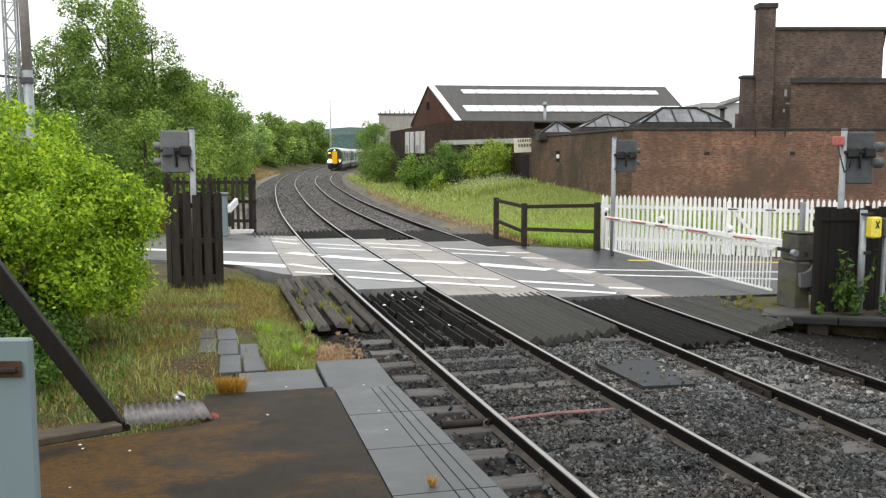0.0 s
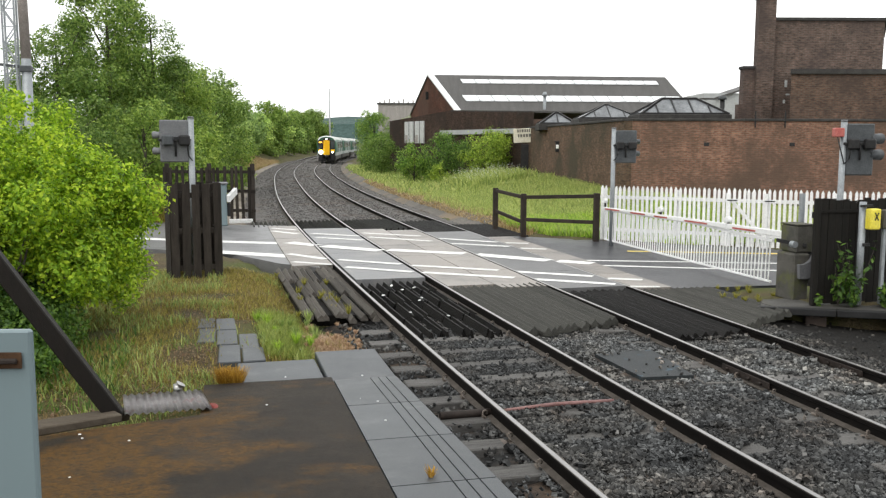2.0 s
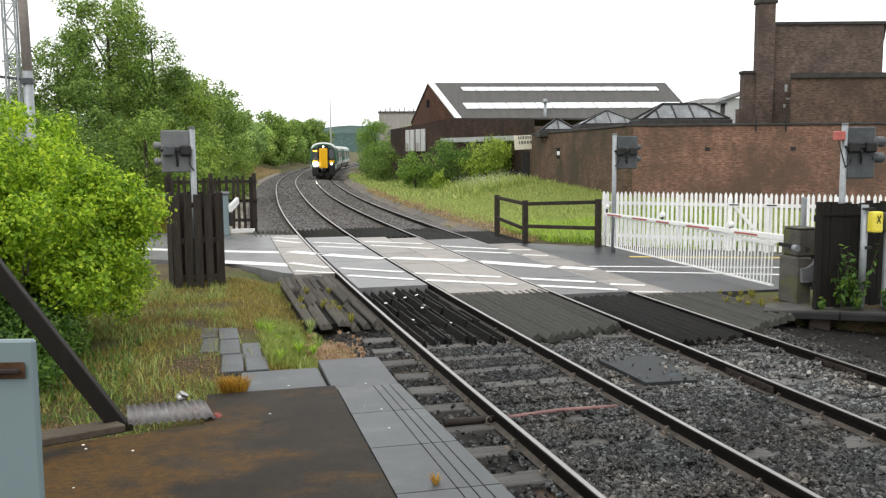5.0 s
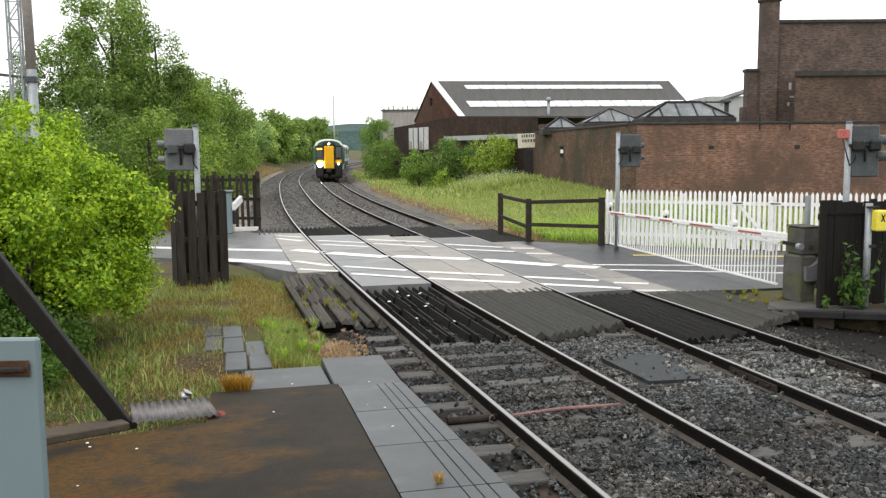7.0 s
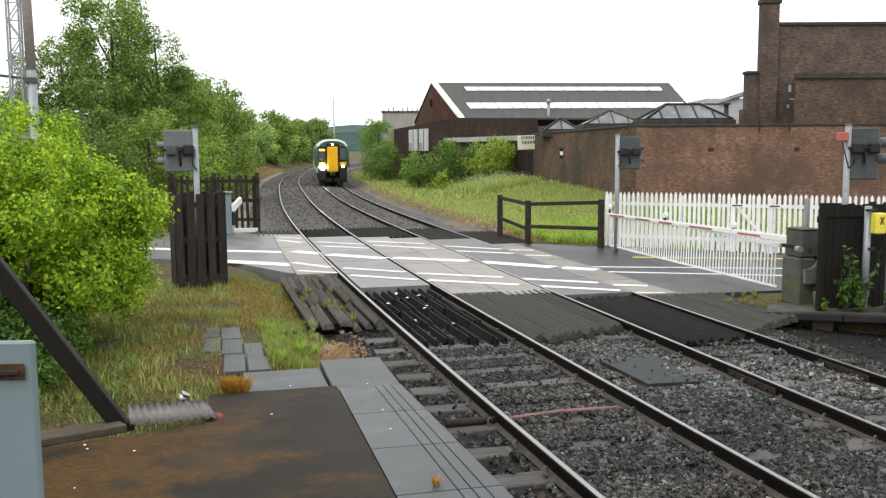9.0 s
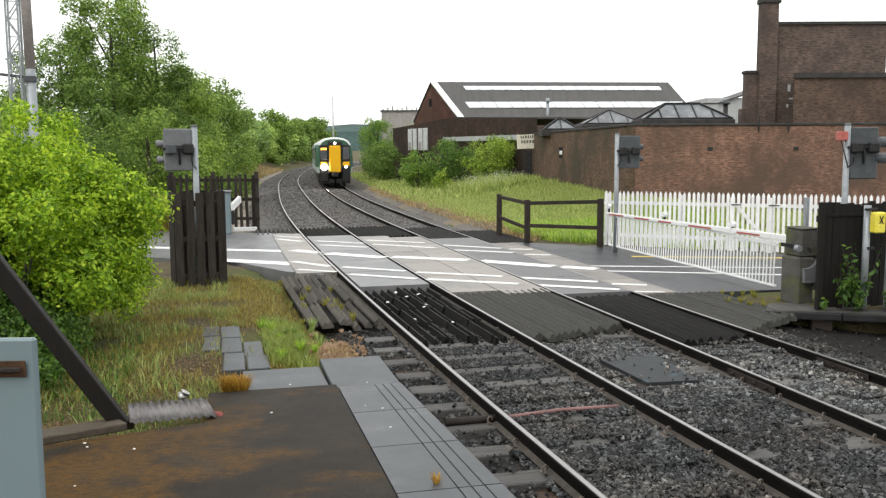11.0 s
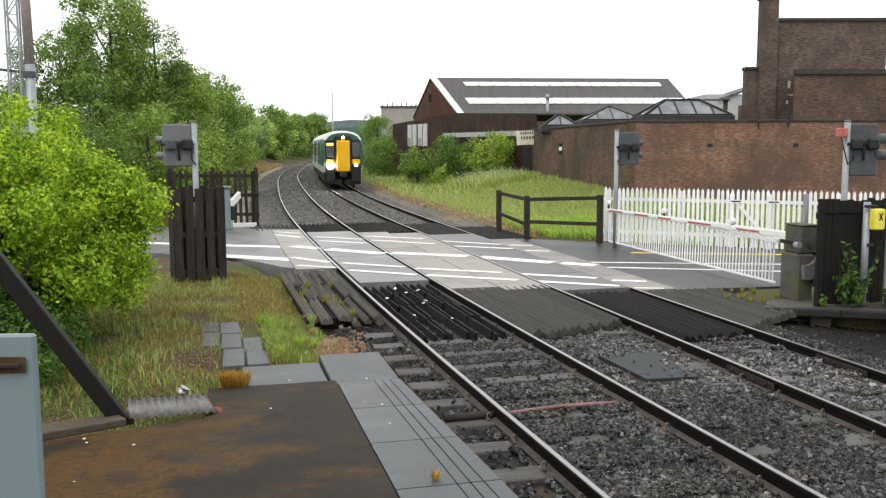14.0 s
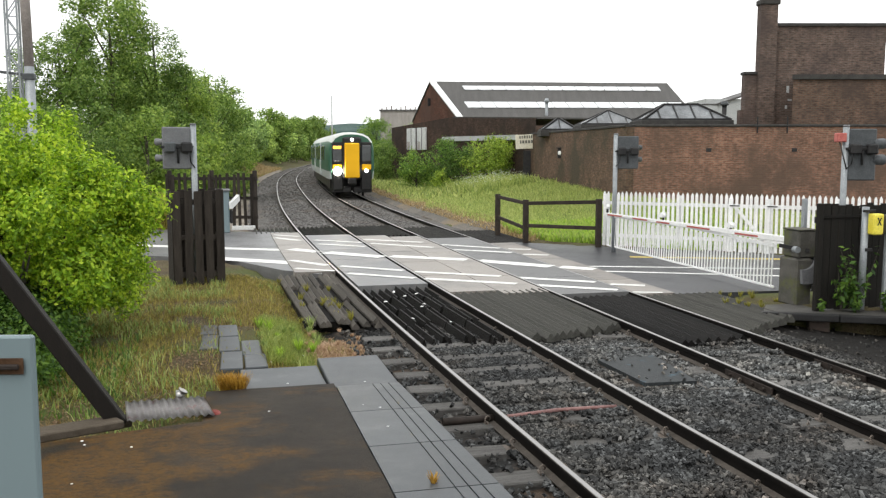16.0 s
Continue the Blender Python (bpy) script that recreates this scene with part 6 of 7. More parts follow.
def machine():
    m = thing("barrier_machine", pose(9.36, 12.95, -0.08), "mossy grey barrier machine with a curved grey counterweight arm", "barrier machine")
    part("body", boxed(-0.18, 0.13, -0.22, 0.26, 0.0, 0.80, 0.03), M["concrete"], m)
    part("housing", boxed(-0.13, 0.2, -0.2, 0.24, 0.803, 1.26, 0.025), M["concrete"], m, "mossy steel housing")
    part("lid", boxed(-0.14, 0.21, -0.21, 0.25, 1.262, 1.285, 0.008), M["concrete"], m)
    part("side_rib", boxed(0.203, 0.25, -0.2, 0.1, 0.75, 1.2, 0.02), M["pale_board"], m)
    # counterweight arm: a curved plate swung down beside the body
    bm = bmesh.new()
    outer, inner = [], []
    for k in range(9):
        a = radians(-100 + k * 11)
        outer.append((0.47 * math.cos(a) - 0.02, 0.47 * math.sin(a) + 0.85))
        inner.append((0.24 * math.cos(a) - 0.08, 0.24 * math.sin(a) + 0.86))
    ring = outer + inner[::-1]
    lo = [bm.verts.new((x, -0.30, z)) for x, z in ring]
    hi = [bm.verts.new((x, -0.23, z)) for x, z in ring]
    for i in range(8):
        bm.faces.new((lo[i], lo[i + 1], lo[16 - i], lo[17 - i]))
        bm.faces.new((hi[17 - i], hi[16 - i], hi[i + 1], hi[i]))
    for i in range(18):
        j = (i + 1) % 18
        bm.faces.new((lo[i], hi[i], hi[j], lo[j]))
    bmesh.ops.recalc_face_normals(bm, faces=bm.faces)
    part("counterweight_arm", bm, M["pale_board"], m, "curved grey counterweight arm")
    part("weight", boxed(0.10, 0.36, -0.22, 0.2, 0.28, 0.78, 0.05), M["black"], m)
    part("arm", beamed((-0.30, 0.1, 1.0), (0.05, -0.22, 0.93), 0.05, 0.06), M["black"], m)
    part("pivot", tubed((-0.22, -0.30, 0.96), (-0.22, -0.20, 0.96), 0.055, sides=12), M["grey_metal"], m)
    part("tail_post", boxed(0.44, 0.52, 0.5, 0.58, 0.0, 1.75, 0.01), M["grey_metal"], m)


def dark_fence():
    t = thing("board_fence", pose(9.16, 12.24, -0.05), "tall black tarred close-boarded fence beside the barrier", "fence")
    bd = mesh_of("board", boxed(-0.0645, 0.0645, -0.012, 0.012, 0, 1.70, 0.006), M["tar_wood"])
    part("backing", boxed(0.0, 3.1, 0.012, 0.0145, 0.02, 1.62), M["tar_wood"], t)
    for k in range(24):
        piece("board", bd, t, pose(0.065 + k * 0.131, rng.uniform(-0.008, 0.008), rng.uniform(-0.03, 0.02), 0, rng.uniform(-0.12, 0.12)))
    part("rail", boxed(0, 3.1, 0.015, 0.065, 1.4, 1.5, 0.006), M["tar_wood"], t)
    part("rail", boxed(0, 3.1, 0.015, 0.065, 0.3, 0.4, 0.006), M["tar_wood"], t)
    part("cross_rail", boxed(0.05, 1.0, -0.03, -0.013, 1.48, 1.53, 0.004), M["tar_wood"], t)
    part("post", boxed(-0.03, 0.06, -0.1, -0.014, 0, 1.72, 0.01), M["tar_wood"], t)


def phone_post():
    t = thing("telephone_post", pose(9.84, 11.97, -0.02), "yellow crossing telephone box on a grey steel post", "telephone")
    part("post", tubed((0, 0, 0), (0, 0, 1.64), 0.055, sides=14), M["grey_metal"], t)
    part("bracket", boxed(-0.1, 0.12, -0.09, -0.05, 1.56, 1.60, 0.005), M["black"], t)
    b = part("box", boxed(0.0, 0.19, -0.20, -0.05, 1.21, 1.54, 0.02), M["yellow_paint"], t, "yellow telephone box")
    bm = bmesh.new()
    beam(bm, (0.065, -0.204, 1.36), (0.13, -0.204, 1.48), 0.004, 0.018)
    beam(bm, (0.13, -0.204, 1.36), (0.065, -0.204, 1.48), 0.004, 0.018)
    part("mark", bm, M["black"], b)
    part("clip", boxed(-0.02, 0.1, -0.08, -0.05, 0.94, 0.99, 0.005), M["black"], t)
    u = thing("cable_post", pose(10.2, 11.9, -0.02), "slim grey post with a small green-grey box", "post")
    part("post", boxed(-0.03, 0.03, -0.03, 0.03, 0, 1.3, 0.008), M["grey_metal"], u)
    part("box", boxed(-0.09, 0.16, -0.1, 0.02, 1.22, 1.52, 0.015), M["concrete"], u)


def picket_fence():
    """White picket fence along the far side of the street, with a gate in it."""
    a, b = Vector((9.95, 22.25)), Vector((17.5, 16.0))
    L = (b - a).length
    rz = math.degrees(math.atan2(b.y - a.y, b.x - a.x))
    t = thing("picket_fence", pose(a.x, a.y, -0.12, 0, 0, rz), "white painted timber picket fence with pointed pales", "fence")
    bm = bmesh.new()
    w, h = 0.035, 1.54
    pts = [(-w, 0.06), (w, 0.06), (w, h - 0.07), (0, h), (-w, h - 0.07)]
    lo = [bm.verts.new((x, -0.012, z)) for x, z in pts]
    hi = [bm.verts.new((x, 0.012, z)) for x, z in pts]
    bm.faces.new(lo)
    bm.faces.new(hi[::-1])
    for i in range(5):
        j = (i + 1) % 5
        bm.faces.new((lo[j], lo[i], hi[i], hi[j]))
    bmesh.ops.recalc_face_normals(bm, faces=bm.faces)
    pale = mesh_of("picket", bm, M["white_paint"])
    n = int(L / 0.122)
    for k in range(n):
        piece("picket", pale, t, pose(0.06 + k * 0.122, 0, rng.uniform(-0.012, 0.012), 0, rng.uniform(-0.7, 0.7)))
    for z in (0.35, 1.22):
        part("rail", boxed(0, L, 0.014, 0.06, z - 0.045, z + 0.045, 0.006), M["white_paint"], t)
    for k in range(6):
        x = 0.1 + k * (L - 0.2) / 5
        part("post", boxed(x - 0.05, x + 0.05, 0.062, 0.16, 0, 1.45, 0.01), M["white_paint"], t)
    for x in (3.35, 4.25):
        part("gate_post", boxed(x - 0.055, x + 0.055, -0.11, -0.014, 0, 1.42, 0.01), M["white_paint"], t)
        part("latch", boxed(x - 0.02, x + 0.22, -0.13, -0.112, 1.22, 1.25), M["black"], t)
    part("gate_brace", beamed((3.45, -0.03, 1.2), (4.15, -0.03, 0.4), 0.02, 0.08), M["white_paint"], t)


def rail_fence():
    t = thing("rail_fence", pose(0, 0, -0.1), "low dark brown post-and-rail fence round the grass", "fence")
    ps = [Vector((8.14, 25.9, 0)), Vector((8.18, 23.42, 0)), Vector((9.70, 21.9, 0))]
    tops = (1.28, 1.24, 1.32)
    for p, h in zip(ps, tops):
        part("post", boxed(p.x - 0.07, p.x + 0.07, p.y - 0.07, p.y + 0.07, -0.1, h, 0.012), M["brown_wood"], t)
    for a, b, ha, hb in ((0, 1, 1.2, 1.14), (1, 2, 1.14, 1.24)):
        part("rail", beamed(ps[a] + Vector((0.0, 0, ha)), ps[b] + Vector((0, 0, hb)), 0.06, 0.10, bevel=0.008), M["brown_wood"], t)
        part("rail", beamed(ps[a] + Vector((0.0, 0, ha - 0.62)), ps[b] + Vector((0, 0, hb - 0.70)), 0.06, 0.10, bevel=0.008), M["brown_wood"], t)


# ---- at the platform end ----
def cabinet():
    t = thing("steel_panel", pose(-0.655, 3.27, 0.62, 0, 0, -12), "pale blue-grey steel panel with a rusty slot beside the platform", "panel")
    part("sheet", boxed(-1.1, 0.0, 0, 0.035, 0.0, 1.245, 0.008), M["cabinet"], t)
    h = part("handle_slot", boxed(-0.60, -0.028, -0.012, -0.007, 1.112, 1.17, 0.003), M["rust"], t, "rusty handle slot")
    part("handle", boxed(-0.60, -0.04, -0.03, -0.013, 1.132, 1.15, 0.004), M["chair"], h)


def brace():
    t = thing("timber_brace", pose(0, 0, 0), "dark brown slanting timber brace rising from a plank", "timber")
    part("strut", beamed((-0.92, 7.96, 0.13), (-2.42, 7.90, 2.49), 0.145, 0.14, bevel=0.01), M["brace_wood"], t)
    u = thing("timber_planks", pose(0, 0, 0), "weathered timber planks edging the platform ramp", "timber")
    part("plank", beamed((-0.86, 8.05, 0.14), (-2.6, 7.05, 0.24), 0.16, 0.09, bevel=0.01), M["plank"], u)
    part("plank", beamed((-0.9, 7.83, 0.185), (-2.6, 6.82, 0.285), 0.15, 0.07, bevel=0.01), M["plank"], u)


def corrugated():
    bm = bmesh.new()
    rows = []
    n = 154
    for j in range(3):
        row = []
        for i in range(n + 1):
            x = -0.84 + 0.72 * i / n - 0.06 * j
            y = 7.74 + 1.0 * j / 2 + 0.05 * i / n
            row.append(bm.verts.new((x, y, ramp_z(y) + 0.032 + 0.010 * math.sin(i / n * 2 * math.pi * 11))))
        rows.append(row)
    for a, b in zip(rows, rows[1:]):
        for i in range(n):
            f = bm.faces.new((a[i], a[i + 1], b[i + 1], b[i]))
            f.smooth = True
    bmesh.ops.solidify(bm, geom=list(bm.faces), thickness=0.004)
    single("corrugated_sheet", bm, M["corrugated"], "small grey corrugated sheet with red stains on the ramp", "metal sheet")
    c = thing("metal_can", pose(-0.48, 9.15, -0.02), "shiny dented metal can lying by the ramp", "can")
    part("body", tubed((0, 0, 0), (0.01, 0, 0.1), 0.045, 0.05, sides=14), M["rail_top"], c)
    part("lid", tubed((0.03, -0.02, 0.1), (0.04, -0.02, 0.115), 0.05, 0.05, sides=14), M["rail_top"], c)
    r = thing("cloth_scrap", pose(-0.12, 8.0, ramp_z(8.0)), "faded red crumpled scrap beside the corrugated sheet", "litter")
    bm = bmesh.new()
    bmesh.ops.create_icosphere(bm, subdivisions=2, radius=1)
    for v in bm.verts:
        v.co = Vector((v.co.x * 0.05, v.co.y * 0.10, max(v.co.z, -0.2) * 0.03)) * (1 + 0.4 * noise.noise(v.co * 3))
    part("scrap", bm, M["scrap"], r)


def litter():
    bits = ((-1.12, 7.2), (-1.08, 7.05), (-0.72, 6.85), (-0.99, 5.9), (0.35, 7.9), (1.42, 9.2), (1.2, 7.9), (1.33, 7.72), (1.25, 6.9), (1.7, 9.6), (0.62, 9.4), (-0.35, 8.66), (0.9, 10.75), (0.5, 10.5))
    for x, y in bits:
        bm = bmesh.new()
        bmesh.ops.create_icosphere(bm, subdivisions=1, radius=1)
        s = rng.uniform(0.004, 0.011)
        for v in bm.verts:
            v.co = Vector((v.co.x * s * 1.4, v.co.y * s, v.co.z * s * 0.5)) * (1 + 0.3 * noise.noise(v.co * 4 + Vector((x, y, 0))))
        z = max(ramp_z(y), 0.0) + 0.008
        single("pale_chip", bm, M["white_paint"], "small pale stone chip lying on the platform end", "stone", pose(x, y, z), "pale chips")


def guard_glints():
    """Small white flecks added to stand in for glints of light on the black timbers."""
    for x, y in ((2.62, 14.6), (2.95, 15.6), (3.05, 15.1), (3.2, 14.2), (3.12, 14.0), (3.3, 15.3), (2.75, 13.0), (3.25, 12.6)):
        bm = bmesh.new()
        bmesh.ops.create_icosphere(bm, subdivisions=1, radius=1)
        for v in bm.verts:
            v.co = Vector((v.co.x * 0.035, v.co.y * 0.03, v.co.z * 0.012)) * (1 + 0.4 * noise.noise(v.co * 3 + Vector((x, y, 0))))
        single("paper_scrap", bm, M["white_paint"], "added white fleck painting a glint on the black timbers", "litter", pose(x, y, -0.035, 0, rng.uniform(-25, 25), rng.uniform(0, 90)), "litter scraps")


def track_details():
    t = thing("cover_board", pose(0, 0, -0.16), "slate-blue board lying in the ballast between the tracks", "board")
    bm = polyed([(4.58, 8.97), (5.2, 8.92), (5.32, 10.2), (4.52, 10.15)], 0.0, 0.05)
    part("board", bm, M["slate"], t)
    p = thing("cable_pipe", pose(0, 0, 0), "faded pinkish pipe laid across between the rails", "pipe")
    bm = bmesh.new()
    q = [Vector((2.0, 8.08, -0.10)), Vector((2.62, 8.1, -0.105)), Vector((3.2, 8.14, -0.085)), Vector((3.85, 8.16, -0.10))]
    for a, b in zip(q[1:], q[2:]):
        tube(bm, a, b, 0.02, sides=10)
    part("pipe", bm, M["pink_pipe"], p)
    part("sleeve", tubed(q[0], q[1], 0.038, sides=10), M["chair"], p)
    for cx, za, y in ((right_x, 0.0, 8.65), (right_x, -0.06, 9.05)):
        s = -1 if za == 0 else 1
        f = thing("fishplate", pose(cx(y) + s * GAUGE, y, za), "rusty bolted fishplate joining two rail ends", "rail joint", "rail joints")
        for k in (-1, 1):
            part("plate", boxed(k * 0.03 - 0.012, k * 0.03 + 0.012, -0.46, 0.46, -0.115, -0.04, 0.005), M["chair"], f)
            for j in range(4):
                yy = -0.33 + j * 0.22
                part("bolt", tubed((k * 0.04, yy, -0.078), (k * 0.075, yy, -0.078), 0.018, sides=6), M["chair"], f)


# ---- beyond the crossing ----
def mast():
    t = thing("lighting_mast", pose(-5.33, 28.1, -0.1), "tall brown and grey tubular mast with a lattice tower alongside", "mast")
    part("lower_tube", tubed((0, 0, 0), (0, 0, 5.0), 0.145, 0.14, sides=16), M["grey_metal"], t, "galvanised lower tube")
    part("upper_tube", tubed((0, 0, 5.0), (-0.06, 0, 9.5), 0.14, 0.13, sides=16), M["brown_tube"], t, "brown upper tube")
    part("collar", boxed(-0.17, 0.155, -0.16, 0.16, 4.62, 4.8, 0.02), M["board_grey"], t)
    part("arm", beamed((0, 0, 4.75), (-0.95, 0.1, 4.86), 0.1, 0.08), M["board_grey"], t)
    for x in (-0.26, -0.58):
        for y in (0.0, 0.34):
            part("leg", beamed((x, y, 0), (x, y, 9.5), 0.05, 0.05), M["grey_metal"], t)
    for k in range(18):
        z = 0.4 + k * 0.5
        a, b = (-0.26, -0.58) if k % 2 else (-0.58, -0.26)
        part("lattice_bar", beamed((a, 0, z), (b, 0, z + 0.5), 0.03, 0.03), M["grey_metal"], t)
        part("lattice_bar", beamed((-0.26, 0, z), (-0.58, 0, z), 0.03, 0.03), M["grey_metal"], t)
        part("lattice_bar", beamed((a, 0.34, z), (b, 0.34, z + 0.5), 0.03, 0.03), M["grey_metal"], t)


def wall_sign():
    t = thing("notice_board", facing(0, 53.2, -0.2), "weathered cream notice board with two lines of dark lettering", "sign")
    part("board", boxed(4.36, 5.48, -0.03, 0.03, 2.58, 3.42, 0.02, m=pose(0, 0, 0, 0, -2.5, 0)), M["cream"], t)
    for z, a, b in ((3.32, 4.6, 5.45), (3.03, 4.62, 5.42)):
        k = a
        while k < b:
            w = rng.uniform(0.06, 0.13)
            part("letter_bar", boxed(k, k + w, -0.045, -0.032, z - 0.12, z + 0.06, m=pose(0, 0, 0, 0, -2.5, 0)), M["sign_ink"], t)
            k += w + 0.05
    part("post", boxed(4.7, 5.15, 0.04, 0.16, -0.3, 2.7, 0.02), M["black"], t)
    l = thing("bulkhead_lamp", facing(6.12, 46.6, 0, -40), "small black wall lamp with a white cap on the yard wall", "wall lamp")
    part("body", boxed(-0.17, 0.17, -0.2, 0.1, 2.1, 2.6, 0.04), M["black"], l)
    part("cap", boxed(-0.2, 0.2, -0.25, 0.1, 2.6, 2.66, 0.02), M["black"], l)
    part("lens", boxed(-0.09, 0.09, -0.24, -0.2, 2.28, 2.48, 0.02), M["white_paint"], l)


def far_pole():
    t = thing("far_pole", facing(-23.9, 190), "thin pale pole far along the line", "pole")
    part("shaft", tubed((0, 0, 0), (0, 0, 14), 0.22, 0.12, sides=8), M["pale_wall"], t)


def weeds(x, y, h, n, label):
    t = thing("weed", pose(x, y, -0.02), label, "plant", "weeds at the fence")
    bm = bmesh.new()
    cs, ns = [], []
    for _ in range(n):
        a, l = rng.uniform(0, 2 * math.pi), rng.uniform(0.4, 1.0) * h
        tip = Vector((math.cos(a) * 0.3 * l, math.sin(a) * 0.3 * l, l))
        tube(bm, (0, 0, 0), tip, 0.007, 0.003, 5, caps=False)
        for k in range(9):
            f = 0.25 + 0.75 * k / 8
            d = unit(1)[0]
            cs.append(np.array(tip) * f + d * 0.05)
            ns.append((d + np.array([0, 0, 0.8])) / np.linalg.norm(d + np.array([0, 0, 0.8])))
    part("stems", bm, M["bark"], t)
    v, f = leaf_quads(np.array(cs), np.array(ns), 0.05, 2.4)
    quick("leaves", v, f, M["leaf_dark"], parent=t)


M["slate"] = surface("slate_blue_board", (0.017, 0.020, 0.022), (0.036, 0.041, 0.043), 4, 0.6, 0.3, 50, stain=(0.06, 0.12, 0.17), stain_scale=4, stain_at=(0.6, 0.75))
M["pink_pipe"] = surface("faded_pink_pipe", (0.16, 0.08, 0.075), (0.26, 0.15, 0.14), 8, 0.5, 0.2, 60)
M["brown_tube"] = surface("brown_weathered_tube", (0.25, 0.2228, 0.21), (0.3625, 0.324, 0.308), 5, 0.7, 0.2, 40)
M["cream"] = surface("weathered_cream_paint", (0.60, 0.56, 0.44), (0.72, 0.69, 0.58), 3, 0.6, 0.1, 40)
M["sign_ink"] = surface("faded_dark_lettering", (0.10, 0.10, 0.09), (0.18, 0.17, 0.15), 6, 0.7, 0.1, 40)

wigwag(-0.52, 17.6, 2.98, 0.79, -1, True, "pale grey back of a road signal in a timber pen", 14)
wigwag(9.66, 20.85, 2.90, 0.82, 1, False, "dark back of a road signal beside the barrier tip", -14)
wigwag(11.40, 14.5, 2.95, 0.97, 1, False, "dark back of a road signal behind the tarred fence", -14, 0.085)
rb = thing("red_box", pose(11.26, 14.5, 2.66, 0, 0, -14), "small faded red box clamped beside the signal post", "junction box")
part("case", boxed(-0.08, 0.1, -0.1, 0.06, 0, 0.17, 0.015), M["red_paint"], rb)
part("cable", tubed((-0.02, -0.06, 0), (0.12, -0.08, -0.5), 0.012, sides=6), M["black"], rb)
slat_pen()
back_fence()
far_machine()
barrier()
machine()
dark_fence()
phone_post()
picket_fence()
rail_fence()
cabinet()
brace()
corrugated()
litter()
guard_glints()
track_details()
mast()
wall_sign()
far_pole()
for x, y, h, n, lab in ((9.5, 12.0, 0.66, 17, "green leafy weed against the tarred fence"), (9.76, 11.95, 1.0, 17, "tall leafy weed against the tarred fence"), (10.32, 11.9, 0.42, 12, "low green weed by the cable post"), (9.66, 11.85, 0.35, 14, "low green weed against the tarred fence"), (9.24, 12.16, 0.16, 12, "low green weed against the tarred fence"), (10.15, 11.72, 0.3, 16, "low green weed by the cable post")):
    weeds(x, y, h, n, lab)
# ---- the train ----
CAR = 22.6


def car_section(n=9):
    """Half outline of the bodyside: x, z from sole bar to roof crown."""
    return [(1.24, 1.02), (1.30, 1.45), (1.305, 2.0), (1.27, 2.70), (1.19, 3.02), (1.00, 3.28), (0.70, 3.43), (0.36, 3.50), (0.0, 3.52)]


def car(front, label):
    """One railcar; its front end is at y = 0 and faces -y."""
    t = thing("railcar", pose(0, 0, 0), label, "train", "three-car train")
    half = car_section()
    ring = half + [(-x, z) for x, z in half[-2::-1]]
    bm = bmesh.new()
    stops = [(0.0, 0.86), (0.3, 0.93), (0.8, 0.975), (1.6, 1.0), (CAR / 2, 1.0), (CAR, 1.0)] if front else [(0.15, 1.0), (CAR / 2, 1.0), (CAR, 1.0)]
    prev = None
    for y, s in stops:
        cur = [bm.verts.new((x * s, y, 1.02 + (z - 1.02) * (1 if s == 1 else s ** 0.4))) for x, z in ring]
        if prev:
            for i in range(len(ring) - 1):
                f = bm.faces.new((prev[i], cur[i], cur[i + 1], prev[i + 1]))
                zc = f.calc_center_median().z
                f.material_index = 2 if zc > 3.0 else (0 if zc > 1.45 else 1)
                f.smooth = True
        else:
            bm.faces.new(cur)
        prev = cur
    bm.faces.new(prev[::-1])
    bmesh.ops.recalc_face_normals(bm, faces=bm.faces)
    part("body", bm, [M["train_green"], M["train_grey"], M["train_roof"]], t, "green and silver body")
    for s in (-1, 1):
        for k in range(9):
            y = 3.0 + k * 2.05
            if k in (2, 6):
                d = part("door", boxed(s * 1.295 - 0.03, s * 1.295 + 0.03, y - 0.1, y + 1.3, 1.15, 2.95, 0.02), M["train_grey"], t)
                part("door_window", boxed(s * 1.31 - 0.03, s * 1.31 + 0.03, y + 0.1, y + 1.1, 1.95, 2.85, 0.02), M["train_glass"], d)
            else:
                part("window", boxed(s * 1.285 - 0.03, s * 1.285 + 0.03, y, y + 1.5, 1.95, 2.8, 0.03), M["train_glass"], t)
    part("underframe", boxed(-1.1, 1.1, 1.0, CAR - 0.8, 0.45, 1.03, 0.05), M["train_black"], t)
    for y in (3.3, CAR - 3.3):
        b = part("bogie", boxed(-1.05, 1.05, y - 1.6, y + 1.6, 0.35, 0.8, 0.06), M["train_black"], t)
        for dy in (-1.25, 1.25):
            for s in (-1, 1):
                part("wheel", tubed((s * 0.70, y + dy, 0.42), (s * 0.80, y + dy, 0.42), 0.42, sides=18), M["train_black"], b)
    if front:
        front_end(t)
    return t


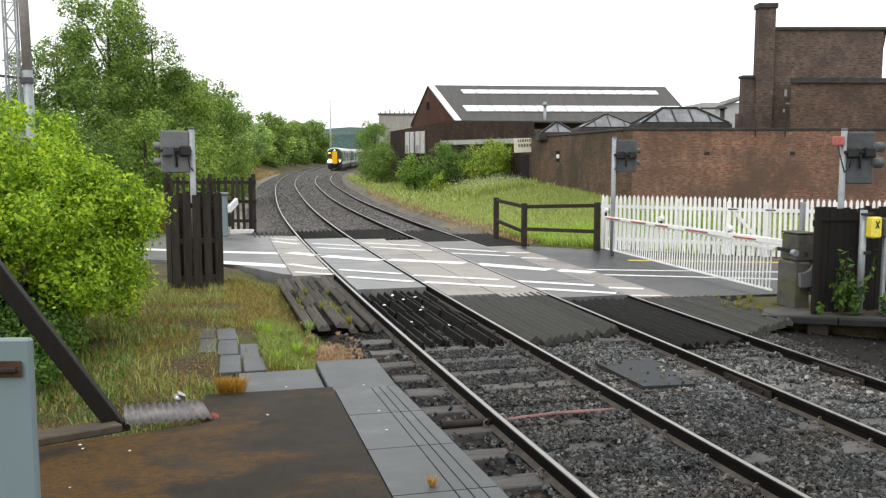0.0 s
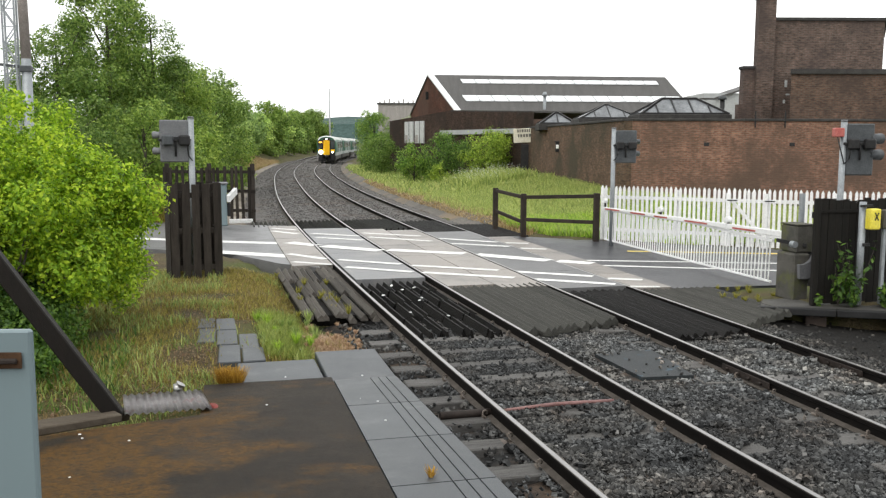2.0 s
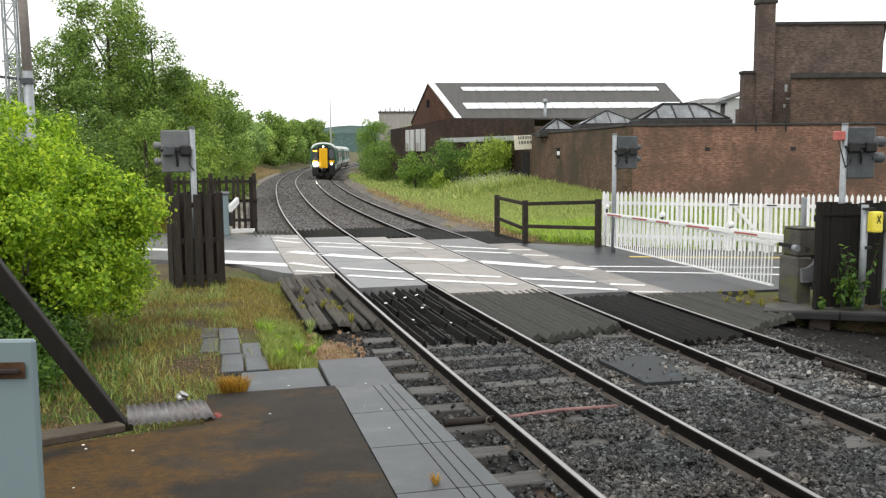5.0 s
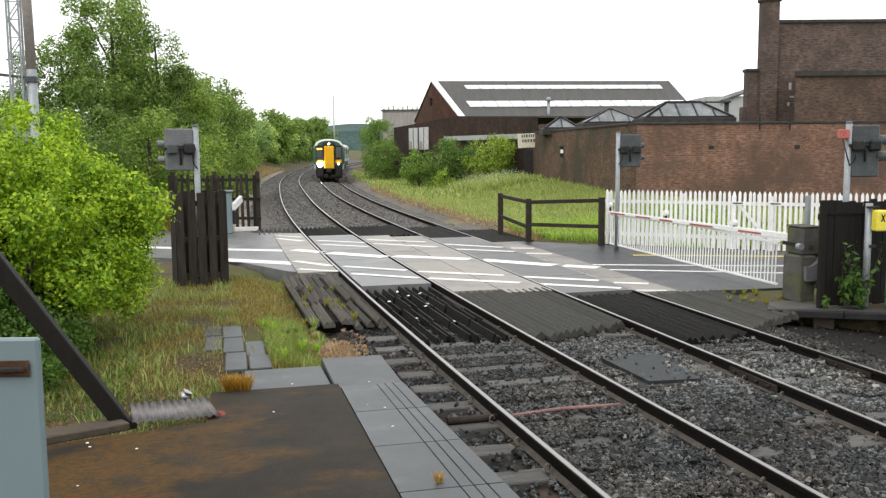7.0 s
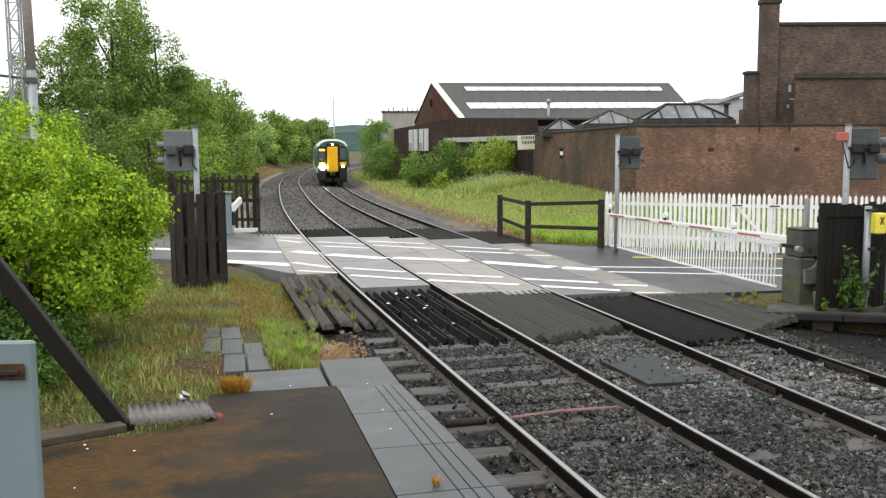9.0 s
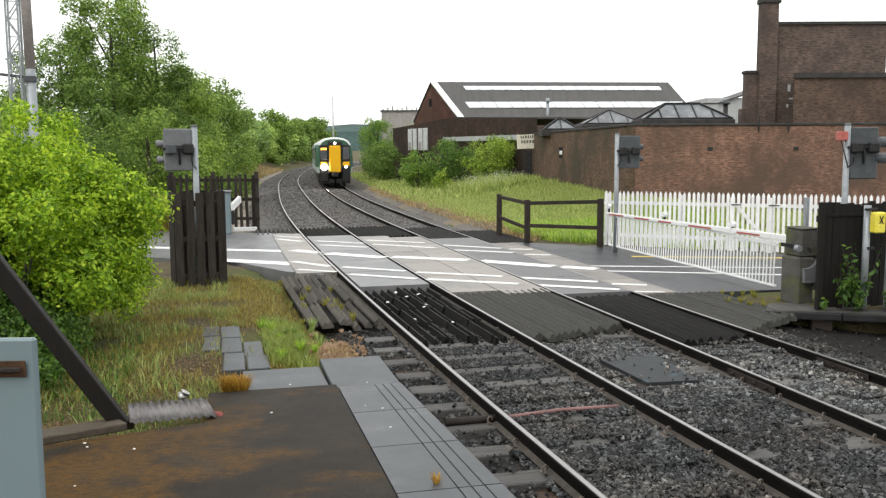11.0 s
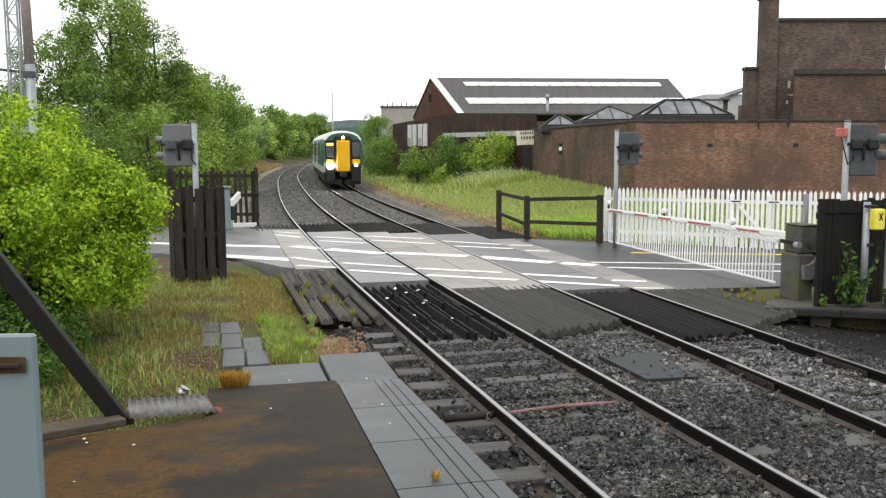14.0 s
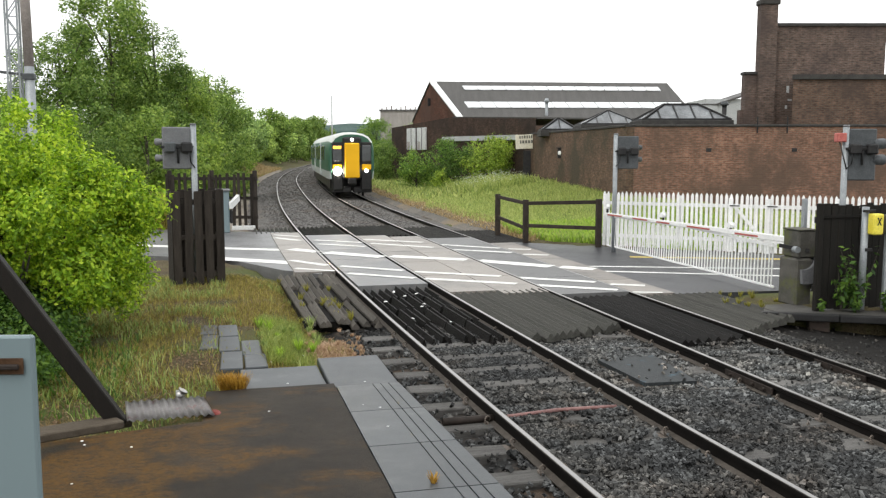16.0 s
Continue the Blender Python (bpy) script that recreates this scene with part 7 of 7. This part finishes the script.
def front_end(t):
    part("cab_front", boxed(-1.05, 1.05, -0.05, 0.10, 1.05, 2.98, 0.06), M["train_black"], t, "black cab front")
    part("gangway_surround", boxed(-0.49, 0.49, -0.22, 0.0, 1.0, 3.24, 0.09), M["train_black"], t)
    part("gangway_door", boxed(-0.39, 0.39, -0.27, -0.18, 1.08, 2.92, 0.07), M["train_yellow"], t, "orange-yellow gangway door")
    for s in (-1, 1):
        part("windscreen", boxed(s * 0.77 - 0.25, s * 0.77 + 0.25, -0.085, -0.03, 1.95, 2.80, 0.03), M["train_glass"], t)
        part("lamp_panel", boxed(s * 0.77 - 0.25, s * 0.77 + 0.25, -0.085, -0.03, 1.52, 1.80, 0.03), M["train_yellow"], t, "yellow lamp panel")
        part("skirt", boxed(s * 0.75 - 0.30, s * 0.75 + 0.30, -0.10, 0.4, 0.40, 1.47, 0.08), M["train_black"], t)
        part("buffer_beam", boxed(s * 0.55 - 0.5, s * 0.55 + 0.5, -0.02, 0.5, 0.30, 0.62, 0.05), M["train_black"], t)
    part("coupler", boxed(-0.22, 0.22, -0.5, 0.2, 0.75, 1.08, 0.06), M["train_black"], t)
    part("headlamp", tubed((-0.76, -0.10, 1.44), (-0.76, -0.15, 1.44), 0.22, sides=16), M["lamp_glow"], t, "dazzling lit headlamp")
    part("headlamp", tubed((0.76, -0.09, 1.46), (0.76, -0.13, 1.46), 0.10, sides=14), M["lamp_soft"], t, "small lit marker lamp")
    part("top_lamp", tubed((0, -0.24, 3.09), (0, -0.28, 3.09), 0.08, sides=14), M["lamp_soft"], t, "small lit lamp over the door")
    part("destination_display", boxed(-0.98, -0.56, -0.10, -0.05, 2.62, 2.76, 0.01), M["amber"], t, "amber lit destination display")


CARS = [car(True, "green and silver railcar with an orange-yellow gangway door and lit headlamps"),
        car(False, "green and silver middle railcar of the train"),
        car(False, "green and silver rear railcar of the train")]


def motions():
    # seconds, and how far up the line the train's nose is
    nose = ((0, 135.0), (1, 124.2), (2, 113.6), (3, 103.2), (4, 93.4), (5, 84.9), (6, 78.4), (6.5, 75.9), (7, 73.6), (8, 69.8), (9, 66.6), (10, 64.0), (11, 62.0),
            (12, 59.7), (13, 56.7), (14, 53.2), (15, 49.9), (16, 47.0))
    for k, ob in enumerate(CARS):
        rows = []
        for t, y in nose:
            a = y + k * (CAR + 0.45)
            b = a + CAR
            dx, dy = right_x(b) - right_x(a), b - a
            rows.append((t, pose(right_x(a), a, -0.03, 0, 0, -math.degrees(math.atan2(dx, dy)))))
        walk(ob, rows)


motions()
